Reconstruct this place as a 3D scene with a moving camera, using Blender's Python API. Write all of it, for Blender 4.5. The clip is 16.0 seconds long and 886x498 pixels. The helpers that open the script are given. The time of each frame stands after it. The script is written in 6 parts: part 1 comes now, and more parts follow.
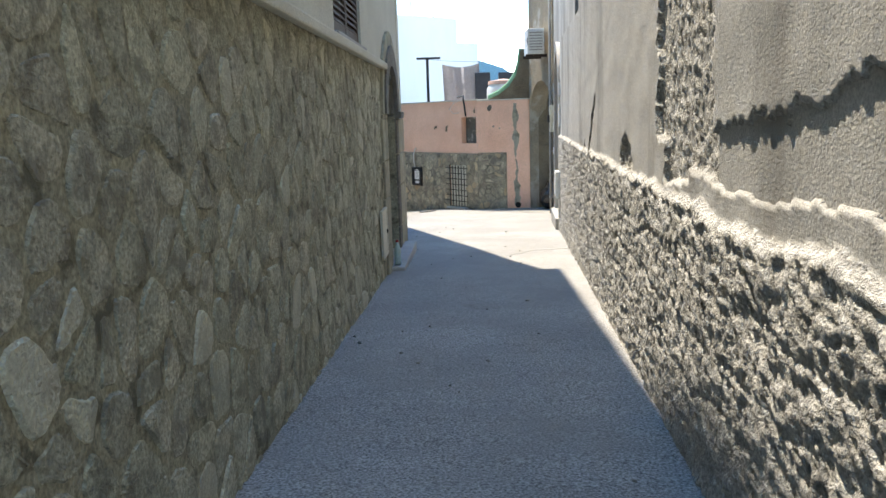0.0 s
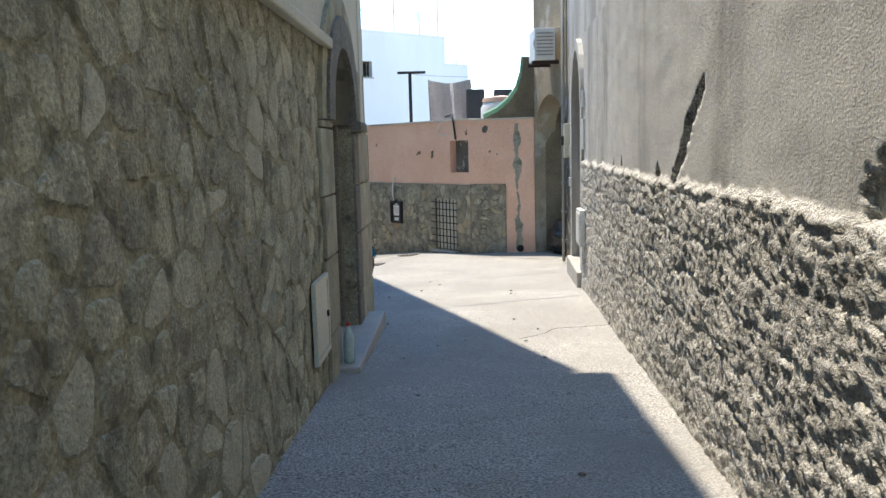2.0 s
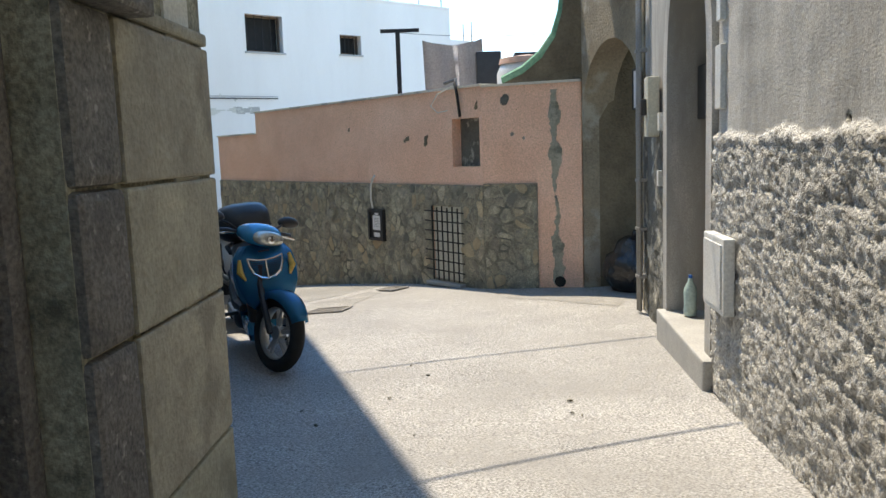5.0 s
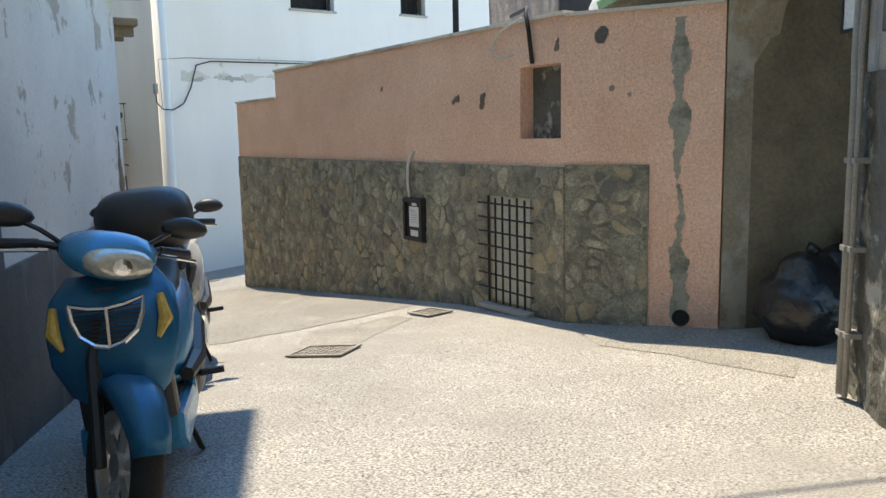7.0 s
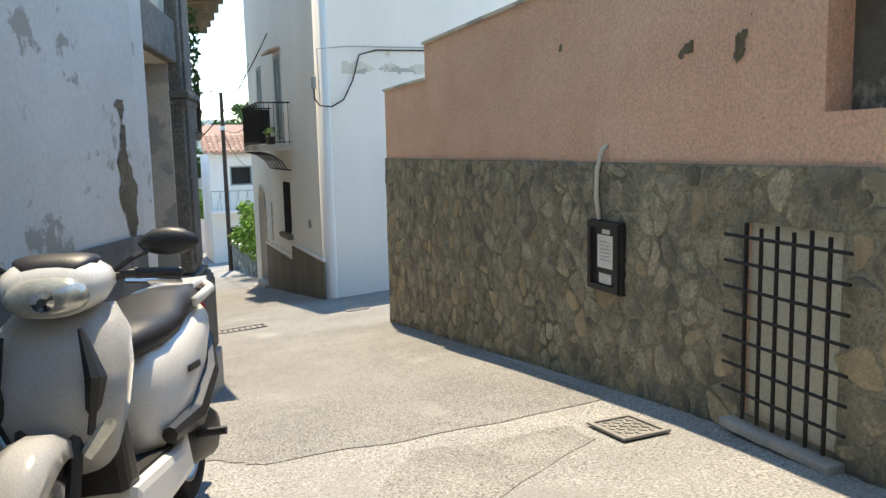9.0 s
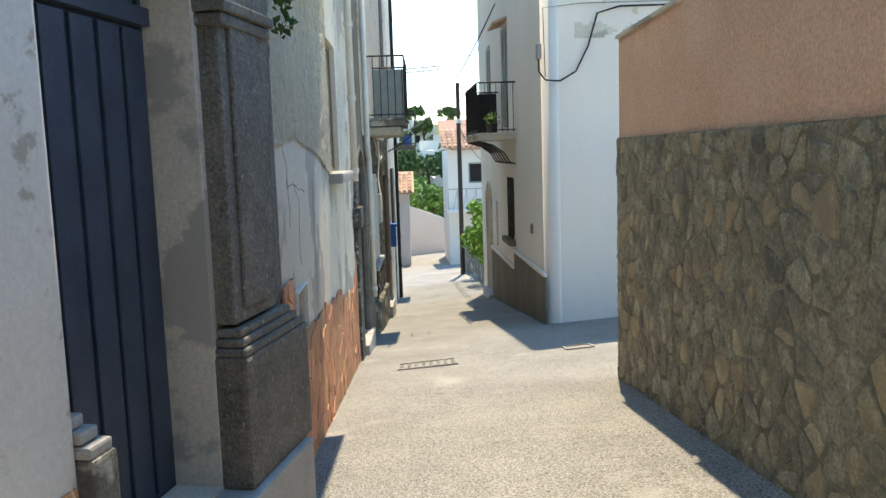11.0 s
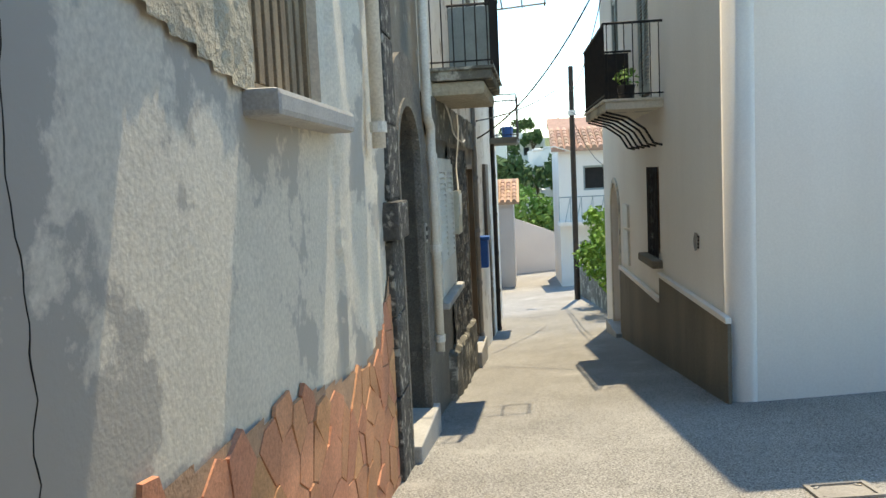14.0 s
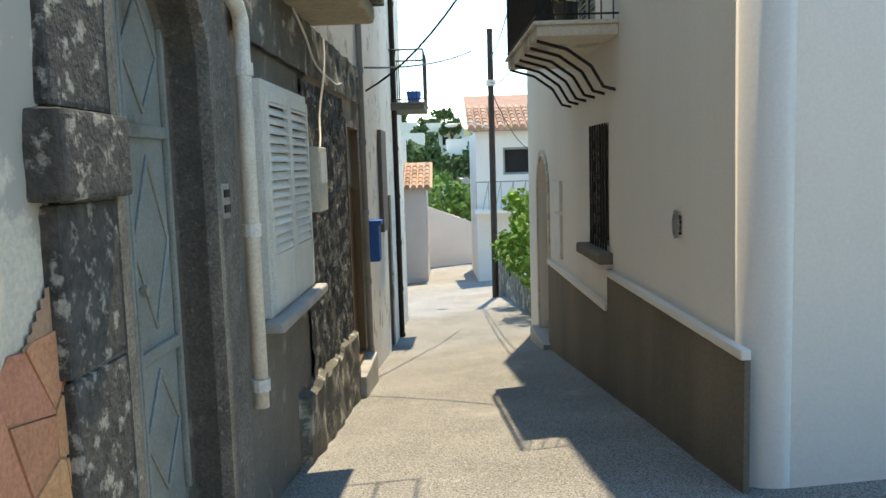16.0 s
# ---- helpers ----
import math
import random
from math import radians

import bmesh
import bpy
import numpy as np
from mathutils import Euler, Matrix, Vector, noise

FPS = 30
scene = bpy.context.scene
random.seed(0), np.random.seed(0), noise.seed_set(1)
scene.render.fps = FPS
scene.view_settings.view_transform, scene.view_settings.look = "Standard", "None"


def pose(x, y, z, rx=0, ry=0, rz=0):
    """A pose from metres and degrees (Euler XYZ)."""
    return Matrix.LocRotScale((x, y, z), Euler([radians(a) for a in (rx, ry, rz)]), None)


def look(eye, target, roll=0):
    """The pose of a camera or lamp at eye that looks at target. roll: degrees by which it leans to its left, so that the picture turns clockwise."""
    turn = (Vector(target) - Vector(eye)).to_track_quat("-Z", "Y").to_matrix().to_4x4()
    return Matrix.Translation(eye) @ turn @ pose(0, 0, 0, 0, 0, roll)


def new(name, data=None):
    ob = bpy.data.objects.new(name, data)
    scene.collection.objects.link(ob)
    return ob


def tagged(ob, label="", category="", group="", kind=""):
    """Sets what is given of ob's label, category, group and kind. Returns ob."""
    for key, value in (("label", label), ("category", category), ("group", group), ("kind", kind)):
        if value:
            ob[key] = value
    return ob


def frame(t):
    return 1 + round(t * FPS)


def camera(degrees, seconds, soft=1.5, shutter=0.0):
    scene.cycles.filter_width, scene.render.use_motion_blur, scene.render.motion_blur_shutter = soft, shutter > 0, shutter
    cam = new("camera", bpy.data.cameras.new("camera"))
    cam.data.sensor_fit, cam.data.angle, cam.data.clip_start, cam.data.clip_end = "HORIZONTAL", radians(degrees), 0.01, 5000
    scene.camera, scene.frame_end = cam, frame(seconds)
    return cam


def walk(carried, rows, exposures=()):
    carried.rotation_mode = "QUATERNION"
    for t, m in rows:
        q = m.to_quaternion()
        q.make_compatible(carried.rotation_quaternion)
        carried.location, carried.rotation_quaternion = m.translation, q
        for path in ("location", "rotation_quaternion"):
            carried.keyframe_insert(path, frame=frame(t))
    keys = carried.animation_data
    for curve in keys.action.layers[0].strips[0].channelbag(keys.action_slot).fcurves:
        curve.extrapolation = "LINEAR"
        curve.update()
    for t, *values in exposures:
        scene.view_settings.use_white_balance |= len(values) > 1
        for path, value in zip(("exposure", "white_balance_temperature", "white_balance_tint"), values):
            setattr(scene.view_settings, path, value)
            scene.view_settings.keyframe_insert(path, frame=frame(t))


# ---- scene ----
cam = camera(58.3, 16.0)
METRES, EYE, TILT, LEAN, TURN = 28.0, 1.45, 0.0, 0.0, 0.0
ROWS = [
    (0.0, 0.0, 0.0, 0.0, -0.3, -9.51, 1.8),
    (0.5, 0.0008, 0.034, -0.0025, -1.22, -9.65, 1.25),
    (1.0, 0.0037, 0.0676, -0.0029, -2.06, -8.5, 0.66),
    (1.5, 0.0054, 0.1009, -0.0051, -1.55, -7.71, 1.05),
    (2.0, 0.0029, 0.1357, -0.0064, -1.16, -7.3, 1.46),
    (2.5, 0.0019, 0.1683, -0.0086, -1.94, -7.33, 1.68),
    (3.0, 0.0031, 0.2016, -0.0092, -1.92, -6.87, 1.93),
    (3.5, 0.0051, 0.2346, -0.0115, -2.0, -6.77, 2.01),
    (4.0, 0.0069, 0.2659, -0.0123, -1.95, -6.81, 2.08),
    (6.5, 0.0186, 0.4264, -0.0218, 3.84, -8.15, 1.2),
    (7.0, 0.0188, 0.4559, -0.0228, 5.24, -8.25, 1.21),
    (7.5, 0.0158, 0.4877, -0.0244, 7.16, -7.74, 1.83),
    (8.0, 0.0117, 0.5165, -0.0255, 9.29, -7.53, 1.81),
    (8.5, 0.01, 0.5477, -0.0283, 13.31, -7.41, 1.26),
    (9.0, 0.005, 0.5781, -0.0293, 19.56, -7.3, 1.38),
    (9.5, -0.0028, 0.608, -0.0317, 24.95, -7.33, 1.85),
    (10.0, -0.0121, 0.638, -0.0328, 29.99, -6.95, 1.94),
    (12.5, -0.0859, 0.7652, -0.0465, 43.77, -6.8, 2.05),
    (13.0, -0.1055, 0.7886, -0.0489, 44.62, -6.3, 2.25),
    (13.5, -0.1239, 0.81, -0.0525, 45.26, -5.67, 2.56),
    (14.0, -0.1445, 0.8322, -0.0551, 45.64, -5.33, 2.66),
    (14.5, -0.1622, 0.8554, -0.0593, 45.02, -5.17, 2.3),
    (15.0, -0.1792, 0.8777, -0.0617, 44.33, -5.32, 2.19),
    (15.5, -0.1959, 0.9016, -0.0662, 41.6, -6.16, 1.97),
    (16.0, -0.2137, 0.9268, -0.0686, 39.92, -6.13, 1.75),
]
EXPOSURES = [(0.0, 2.3, 7700, 10), (2.0, 2.05, 7700, 10), (3.0, 1.9, 7700, 10), (4.0, 1.75, 7800, 10), (6.5, 1.85, 8700, 9), (8.0, 1.85, 8900, 9), (10.0, 1.85, 9100, 9), (12.5, 1.85, 9600, 7), (14.0, 1.7, 9600, 7), (16.0, 1.75, 9600, 7)]
walk(cam, [(t, pose(0, 0, EYE, TILT, LEAN, TURN) @ pose(METRES * x, METRES * y, METRES * z, 90 + pitch, roll, yaw)) for t, x, y, z, yaw, pitch, roll in ROWS],
     EXPOSURES)

# ---- light ----
world = bpy.data.worlds.new("sky")
scene.world = world
world.use_nodes = True
wn = world.node_tree
sky = wn.nodes.new("ShaderNodeTexSky")
sky.sky_type = "NISHITA"
sky.sun_disc = False
SUN_TO = Vector((-0.457, 0.89, 0)).normalized()
SUN_EL = radians(70)
sky.sun_elevation = SUN_EL
sky.sun_rotation = math.atan2(SUN_TO.x, SUN_TO.y)
sky.air_density, sky.dust_density = 0.85, 0.0
sky.ozone_density = 2.0
hue = wn.nodes.new("ShaderNodeHueSaturation")
hue.inputs["Saturation"].default_value = 1.25
wn.links.new(sky.outputs[0], hue.inputs["Color"])
wn.links.new(hue.outputs[0], wn.nodes["Background"].inputs[0])
wn.nodes["Background"].inputs[1].default_value = 0.175
sun_dir = Vector((SUN_TO.x * math.cos(SUN_EL), SUN_TO.y * math.cos(SUN_EL), math.sin(SUN_EL)))
sun = new("sun", bpy.data.lights.new("sun", "SUN"))
sun.data.energy, sun.data.angle, sun.data.color = 1.95, radians(0.53), (1.0, 0.97, 0.92)
sun.matrix_world = look((0, 0, 30), Vector((0, 0, 30)) - sun_dir)


# ---- materials ----
def mat(name, c1, c2=None, scale=3.0, rough=0.85, bump=0.3, fine=60.0, metal=0.0, stain=None, stain_scale=0.8,
        stain_at=(0.5, 0.62), rnd=0.0, streak=False, dist=0.01, spec=0.3, grain=0.16, pale=None):
    """Two-scale mottled surface with fine relief; rnd varies it from piece to piece."""
    m = bpy.data.materials.new(name)
    m.use_nodes = True
    nt = m.node_tree
    N, L = nt.nodes, nt.links.new
    b = N["Principled BSDF"]
    b.inputs["Roughness"].default_value, b.inputs["Metallic"].default_value = rough, metal
    b.inputs["Specular IOR Level"].default_value = spec
    c2 = c2 or tuple(v * 0.8 for v in c1)
    geo = N.new("ShaderNodeNewGeometry")
    pos = geo.outputs["Position"]
    if streak:
        mp = N.new("ShaderNodeMapping")
        mp.inputs["Scale"].default_value = (1, 1, 0.22)
        L(pos, mp.inputs[0])
        vec = mp.outputs[0]
    else:
        vec = pos

    def nz(sc, det=6, v=None, ro=0.6):
        n = N.new("ShaderNodeTexNoise")
        n.inputs["Scale"].default_value, n.inputs["Detail"].default_value, n.inputs["Roughness"].default_value = sc, det, ro
        L(v or vec, n.inputs["Vector"])
        return n.outputs["Fac"]

    def ramp(f, a, z):
        r = N.new("ShaderNodeMapRange")
        r.inputs["From Min"].default_value, r.inputs["From Max"].default_value = a, z
        L(f, r.inputs[0])
        return r.outputs[0]

    def mixc(f, a, z, mode="MIX"):
        x = N.new("ShaderNodeMix")
        x.data_type, x.blend_type = "RGBA", mode
        for sock, v in ((x.inputs[0], f), (x.inputs[6], a), (x.inputs[7], z)):
            if isinstance(v, (int, float)):
                sock.default_value = v
            elif isinstance(v, tuple):
                sock.default_value = (*v, 1)
            else:
                L(v, sock)
        return x.outputs[2]

    col = mixc(ramp(nz(scale), 0.35, 0.65), c1, c2)
    f = nz(fine, 4, pos)
    g = ramp(f, 0.3, 0.7)
    gr = N.new("ShaderNodeMapRange")
    gr.inputs["To Min"].default_value, gr.inputs["To Max"].default_value = 1 - grain * 1.1, 1 + grain * 0.9
    L(g, gr.inputs[0])
    gc = N.new("ShaderNodeCombineColor")
    for k in range(3):
        L(gr.outputs[0], gc.inputs[k])
    col = mixc(1.0, col, gc.outputs[0], "MULTIPLY")
    if stain:
        col = mixc(ramp(nz(stain_scale, 8, None, 0.65), *stain_at), col, stain)
    if rnd:
        oi = N.new("ShaderNodeObjectInfo")
        isl = N.new("ShaderNodeMath")
        isl.operation = "ADD"
        L(oi.outputs["Random"], isl.inputs[0])
        L(geo.outputs["Random Per Island"], isl.inputs[1])
        fr = N.new("ShaderNodeMath")
        fr.operation = "FRACT"
        L(isl.outputs[0], fr.inputs[0])
        v = N.new("ShaderNodeMapRange")
        v.inputs["To Min"].default_value, v.inputs["To Max"].default_value = 1 - rnd, 1 + rnd
        L(fr.outputs[0], v.inputs[0])
        hs = N.new("ShaderNodeHueSaturation")
        L(v.outputs[0], hs.inputs["Value"])
        hv = N.new("ShaderNodeMapRange")
        hv.inputs["To Min"].default_value, hv.inputs["To Max"].default_value = 0.488, 0.512
        wn_ = N.new("ShaderNodeMath")
        wn_.operation = "MULTIPLY"
        wn_.inputs[1].default_value = 7.31
        L(fr.outputs[0], wn_.inputs[0])
        w2 = N.new("ShaderNodeMath")
        w2.operation = "FRACT"
        L(wn_.outputs[0], w2.inputs[0])
        L(w2.outputs[0], hv.inputs[0])
        L(hv.outputs[0], hs.inputs["Hue"])
        L(col, hs.inputs["Color"])
        col = hs.outputs[0]
        if pale:
            col = mixc(ramp(w2.outputs[0], 0.8, 1.15), col, pale)
    L(col, b.inputs["Base Color"])
    if bump:
        add = N.new("ShaderNodeMath")
        add.operation = "ADD"
        L(f, add.inputs[0])
        L(nz(fine * 0.22, 5, pos), add.inputs[1])
        bp = N.new("ShaderNodeBump")
        bp.inputs["Strength"].default_value, bp.inputs["Distance"].default_value = bump, dist
        L(add.outputs[0], bp.inputs["Height"])
        L(bp.outputs[0], b.inputs["Normal"])
    return m


M = {}
M["road"] = mat("concrete_road", (0.37, 0.362, 0.345), (0.3, 0.293, 0.28), 0.9, 0.95, 0.6, 75, stain=(0.25, 0.242, 0.228), stain_scale=0.7, stain_at=(0.45, 0.75), dist=0.006, grain=0.75)
M["asphalt"] = mat("worn_grey_asphalt", (0.29, 0.284, 0.268), (0.23, 0.225, 0.213), 0.9, 0.95, 0.6, 75, stain=(0.35, 0.34, 0.32), stain_scale=1.3, stain_at=(0.58, 0.75), dist=0.006, grain=0.8)
M["patch"] = mat("road_patch", (0.25, 0.243, 0.228), (0.31, 0.3, 0.278), 2.5, 0.95, 0.5, 75, grain=0.7, dist=0.006)
M["mortar"] = mat("cement_mortar", (0.4, 0.38, 0.275), (0.27, 0.257, 0.185), 5, 0.95, 0.9, 55, stain=(0.13, 0.125, 0.092), stain_scale=7, stain_at=(0.52, 0.64), grain=0.4)
M["rubble"] = mat("grey_green_rubble_stone", (0.52, 0.495, 0.36), (0.34, 0.325, 0.235), 9, 0.9, 1.0, 60, stain=(0.24, 0.228, 0.168), stain_scale=7, stain_at=(0.5, 0.62), rnd=0.2, dist=0.02, grain=0.4, pale=(0.68, 0.64, 0.5))
M["quoin"] = mat("tuff_quoin", (0.42, 0.395, 0.29), (0.3, 0.28, 0.21), 4, 0.9, 0.9, 45, stain=(0.24, 0.225, 0.17), stain_scale=3, rnd=0.12)
M["tuff_dark"] = mat("dark_carved_stone", (0.2, 0.185, 0.16), (0.13, 0.122, 0.107), 5, 0.85, 0.7, 60, stain=(0.34, 0.32, 0.28), stain_scale=26, stain_at=(0.6, 0.68), rnd=0.08, grain=0.4)
M["cream"] = mat("cream_plaster", (0.62, 0.6, 0.5), (0.54, 0.52, 0.43), 1.2, 0.9, 0.2, 60)
M["grey_plaster"] = mat("grey_rough_plaster", (0.55, 0.53, 0.49), (0.46, 0.443, 0.41), 0.9, 0.95, 0.5, 95, stain=(0.32, 0.305, 0.275), stain_scale=0.9, streak=True, dist=0.008, grain=0.28)
M["tuff"] = mat("eroded_tuff", (0.56, 0.54, 0.5), (0.42, 0.403, 0.37), 7, 0.97, 0.9, 55, stain=(0.22, 0.215, 0.2), stain_scale=6, stain_at=(0.55, 0.66), dist=0.02, grain=0.4)
M["orange"] = mat("salmon_stucco", (0.86, 0.55, 0.4), (0.79, 0.475, 0.335), 1.5, 0.95, 0.9, 55, stain=(0.32, 0.16, 0.11), stain_scale=22, stain_at=(0.66, 0.72), dist=0.014, grain=0.2)
M["orange_stone"] = mat("brown_cladding_stone", (0.44, 0.39, 0.28), (0.28, 0.258, 0.195), 8, 0.9, 1.0, 50, stain=(0.19, 0.182, 0.15), stain_scale=3.5, stain_at=(0.47, 0.6), rnd=0.25, dist=0.02, grain=0.38, pale=(0.55, 0.39, 0.23))
M["orange_mortar"] = mat("dark_cement_joint", (0.35, 0.322, 0.24), (0.22, 0.205, 0.16), 4, 0.95, 0.9, 50, stain=(0.14, 0.135, 0.11), stain_scale=2.2, dist=0.02, grain=0.35)
M["white"] = mat("white_wash", (0.8, 0.755, 0.695), (0.74, 0.69, 0.63), 0.7, 0.9, 0.05, 50, streak=True, grain=0.04)
M["pinkwhite"] = mat("pinkish_white_wall", (0.72, 0.66, 0.62), (0.66, 0.6, 0.57), 0.6, 0.9, 0.1, 50, grain=0.05)
M["white_worn"] = mat("worn_white_wall", (0.68, 0.66, 0.61), (0.6, 0.575, 0.52), 1.1, 0.92, 0.12, 40, stain=(0.4, 0.36, 0.3), stain_scale=2.6, stain_at=(0.575, 0.61), grain=0.07)
M["grey_white"] = mat("patched_grey_render", (0.66, 0.61, 0.515), (0.57, 0.53, 0.45), 1.0, 0.92, 0.2, 50, stain=(0.4, 0.378, 0.335), stain_scale=1.1, stain_at=(0.54, 0.57), grain=0.14)
M["ochre_rough"] = mat("rough_ochre_render", (0.5, 0.44, 0.33), (0.42, 0.37, 0.28), 3, 0.95, 0.9, 22, dist=0.03, streak=True)
M["plinth_grey"] = mat("grey_cement_plinth", (0.15, 0.145, 0.135), (0.1, 0.098, 0.095), 2, 0.9, 0.4, 50, stain=(0.23, 0.215, 0.19), stain_scale=2.0, streak=True)
M["plinth_brown"] = mat("brown_grey_plinth", (0.2, 0.17, 0.13), (0.15, 0.13, 0.1), 1.5, 0.9, 0.4, 50, streak=True)
M["terracotta"] = mat("terracotta_shard", (0.6, 0.29, 0.165), (0.5, 0.235, 0.13), 4, 0.85, 0.3, 60, rnd=0.14, grain=0.2)
M["terra_joint"] = mat("terracotta_joint", (0.46, 0.29, 0.19), (0.36, 0.225, 0.15), 4, 0.95, 0.5, 50)
M["black_stone"] = mat("black_mottled_stone", (0.1, 0.097, 0.09), (0.05, 0.05, 0.048), 14, 0.85, 0.9, 40, stain=(0.33, 0.32, 0.28), stain_scale=11, stain_at=(0.54, 0.62), dist=0.02)
M["mossy_render"] = mat("weathered_dark_render", (0.16, 0.155, 0.13), (0.11, 0.107, 0.095), 3, 0.95, 0.7, 35, stain=(0.42, 0.4, 0.34), stain_scale=4, stain_at=(0.53, 0.62), dist=0.02)
M["dark_render"] = mat("dark_grey_render", (0.2, 0.185, 0.155), (0.15, 0.14, 0.12), 2, 0.92, 0.5, 50, stain=(0.3, 0.28, 0.24), stain_scale=3.5, stain_at=(0.58, 0.68))
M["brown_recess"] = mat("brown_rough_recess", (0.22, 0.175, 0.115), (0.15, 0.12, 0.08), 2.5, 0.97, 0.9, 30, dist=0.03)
M["passage"] = mat("brown_grey_passage_render", (0.34, 0.28, 0.2), (0.24, 0.2, 0.145), 2.0, 0.97, 0.9, 30, stain=(0.42, 0.38, 0.31), stain_scale=1.2, stain_at=(0.55, 0.62), dist=0.03)
M["cement_bare"] = mat("bare_grey_cement", (0.36, 0.335, 0.265), (0.27, 0.255, 0.2), 6, 0.95, 0.6, 60, stain=(0.16, 0.155, 0.12), stain_scale=7)
M["marble"] = mat("pale_stone_sill", (0.42, 0.41, 0.38), (0.34, 0.33, 0.31), 3, 0.7, 0.1, 80)
M["iron"] = mat("black_iron", (0.02, 0.02, 0.021), (0.035, 0.03, 0.027), 12, 0.6, 0.2, 120, metal=0.3)
M["iron_rust"] = mat("brown_iron", (0.06, 0.04, 0.03), (0.035, 0.028, 0.024), 9, 0.75, 0.3, 100)
M["wood_brown"] = mat("brown_wood", (0.17, 0.11, 0.065), (0.12, 0.075, 0.045), 8, 0.6, 0.2, 80, streak=True)
M["wood_weather"] = mat("weathered_wood", (0.3, 0.23, 0.15), (0.2, 0.15, 0.1), 10, 0.8, 0.4, 80, streak=True)
M["shutter_brown"] = mat("grey_brown_shutter", (0.16, 0.13, 0.11), (0.12, 0.1, 0.085), 6, 0.7, 0.1, 80)
M["shutter_white"] = mat("white_painted_shutter", (0.7, 0.69, 0.63), (0.63, 0.62, 0.57), 5, 0.55, 0.1, 90)
M["shutter_green"] = mat("grey_green_shutter", (0.3, 0.34, 0.33), (0.24, 0.28, 0.27), 5, 0.6, 0.1, 90)
M["door_grey"] = mat("grey_green_metal_door", (0.26, 0.28, 0.265), (0.2, 0.215, 0.2), 3, 0.5, 0.15, 60, stain=(0.15, 0.12, 0.09), stain_scale=3, stain_at=(0.62, 0.72))
M["door_blue"] = mat("dark_blue_door", (0.05, 0.07, 0.1), (0.035, 0.05, 0.075), 5, 0.5, 0.1, 70)
# near-black paint in place of the shade inside openings and cracks
M["dark"] = mat("painted_shade_black", (0.03, 0.028, 0.026), (0.02, 0.019, 0.018), 2, 0.95, 0.1, 40)
M["glassy"] = mat("frosted_pane", (0.42, 0.55, 0.52), (0.36, 0.48, 0.46), 2, 0.25, 0.05, 40, spec=0.5)
M["pvc"] = mat("white_pvc_pipe", (0.66, 0.64, 0.58), (0.58, 0.56, 0.5), 4, 0.5, 0.05, 60, spec=0.4)
M["pvc_grey"] = mat("grey_pipe", (0.33, 0.32, 0.3), (0.26, 0.255, 0.24), 4, 0.6, 0.1, 60)
M["enamel"] = mat("white_enamel", (0.7, 0.7, 0.67), (0.62, 0.62, 0.58), 4, 0.45, 0.05, 60, spec=0.5)
M["cream_metal"] = mat("cream_metal", (0.6, 0.58, 0.47), (0.54, 0.52, 0.42), 4, 0.5, 0.05, 60)
M["paper"] = mat("paper", (0.75, 0.74, 0.72), (0.68, 0.68, 0.67), 6, 0.9, 0.05, 60)
M["black_plastic"] = mat("black_plastic", (0.018, 0.018, 0.019), (0.026, 0.026, 0.027), 8, 0.45, 0.1, 90, spec=0.5)
M["bag"] = mat("black_bin_bag", (0.012, 0.012, 0.013), (0.02, 0.02, 0.021), 6, 0.22, 0.5, 18, spec=0.6, dist=0.03)
M["rubber"] = mat("tyre_rubber", (0.02, 0.02, 0.02), (0.03, 0.029, 0.028), 8, 0.85, 0.3, 80)
M["blue_paint"] = mat("blue_metallic_paint", (0.02, 0.25, 0.45), (0.018, 0.22, 0.41), 5, 0.22, 0.0, 200, metal=0.25, spec=0.6)
M["white_paint"] = mat("pearl_white_paint", (0.72, 0.71, 0.68), (0.69, 0.68, 0.65), 4, 0.2, 0.0, 200, spec=0.6)
M["seat"] = mat("black_seat_vinyl", (0.022, 0.022, 0.024), (0.03, 0.03, 0.032), 8, 0.5, 0.15, 120, spec=0.4)
M["alloy"] = mat("silver_alloy", (0.55, 0.55, 0.54), (0.48, 0.48, 0.47), 6, 0.35, 0.0, 100, metal=0.9)
M["chrome"] = mat("chrome", (0.75, 0.75, 0.74), (0.7, 0.7, 0.7), 6, 0.12, 0.0, 100, metal=1.0)
M["lamp"] = mat("clear_headlamp", (0.62, 0.62, 0.55), (0.45, 0.45, 0.4), 9, 0.1, 0.0, 60, metal=0.5, spec=0.7)
M["amber"] = mat("amber_lens", (0.6, 0.42, 0.1), (0.5, 0.32, 0.06), 9, 0.2, 0.0, 60, spec=0.6)
M["tile_roof"] = mat("clay_roof_tile", (0.5, 0.33, 0.24), (0.4, 0.26, 0.19), 5, 0.9, 0.3, 40, rnd=0.25)
M["leaf"] = mat("vine_leaf", (0.1, 0.22, 0.03), (0.16, 0.3, 0.04), 6, 0.6, 0.0, 60, rnd=0.35)
M["leaf_dark"] = mat("pine_foliage", (0.045, 0.09, 0.03), (0.07, 0.12, 0.04), 1, 0.8, 0.0, 60, rnd=0.35)
M["bark"] = mat("bark", (0.13, 0.095, 0.065), (0.09, 0.065, 0.045), 6, 0.95, 0.6, 30)
M["hill"] = mat("hillside_scrub", (0.1, 0.14, 0.055), (0.16, 0.17, 0.08), 0.1, 0.95, 0.0, 2, stain=(0.06, 0.1, 0.04), stain_scale=0.06)
# blue of distance haze is put into the hill's base colour
M["far_hill"] = mat("hazy_blue_hill", (0.12, 0.24, 0.3), (0.1, 0.2, 0.26), 0.02, 0.95, 0.0, 1)
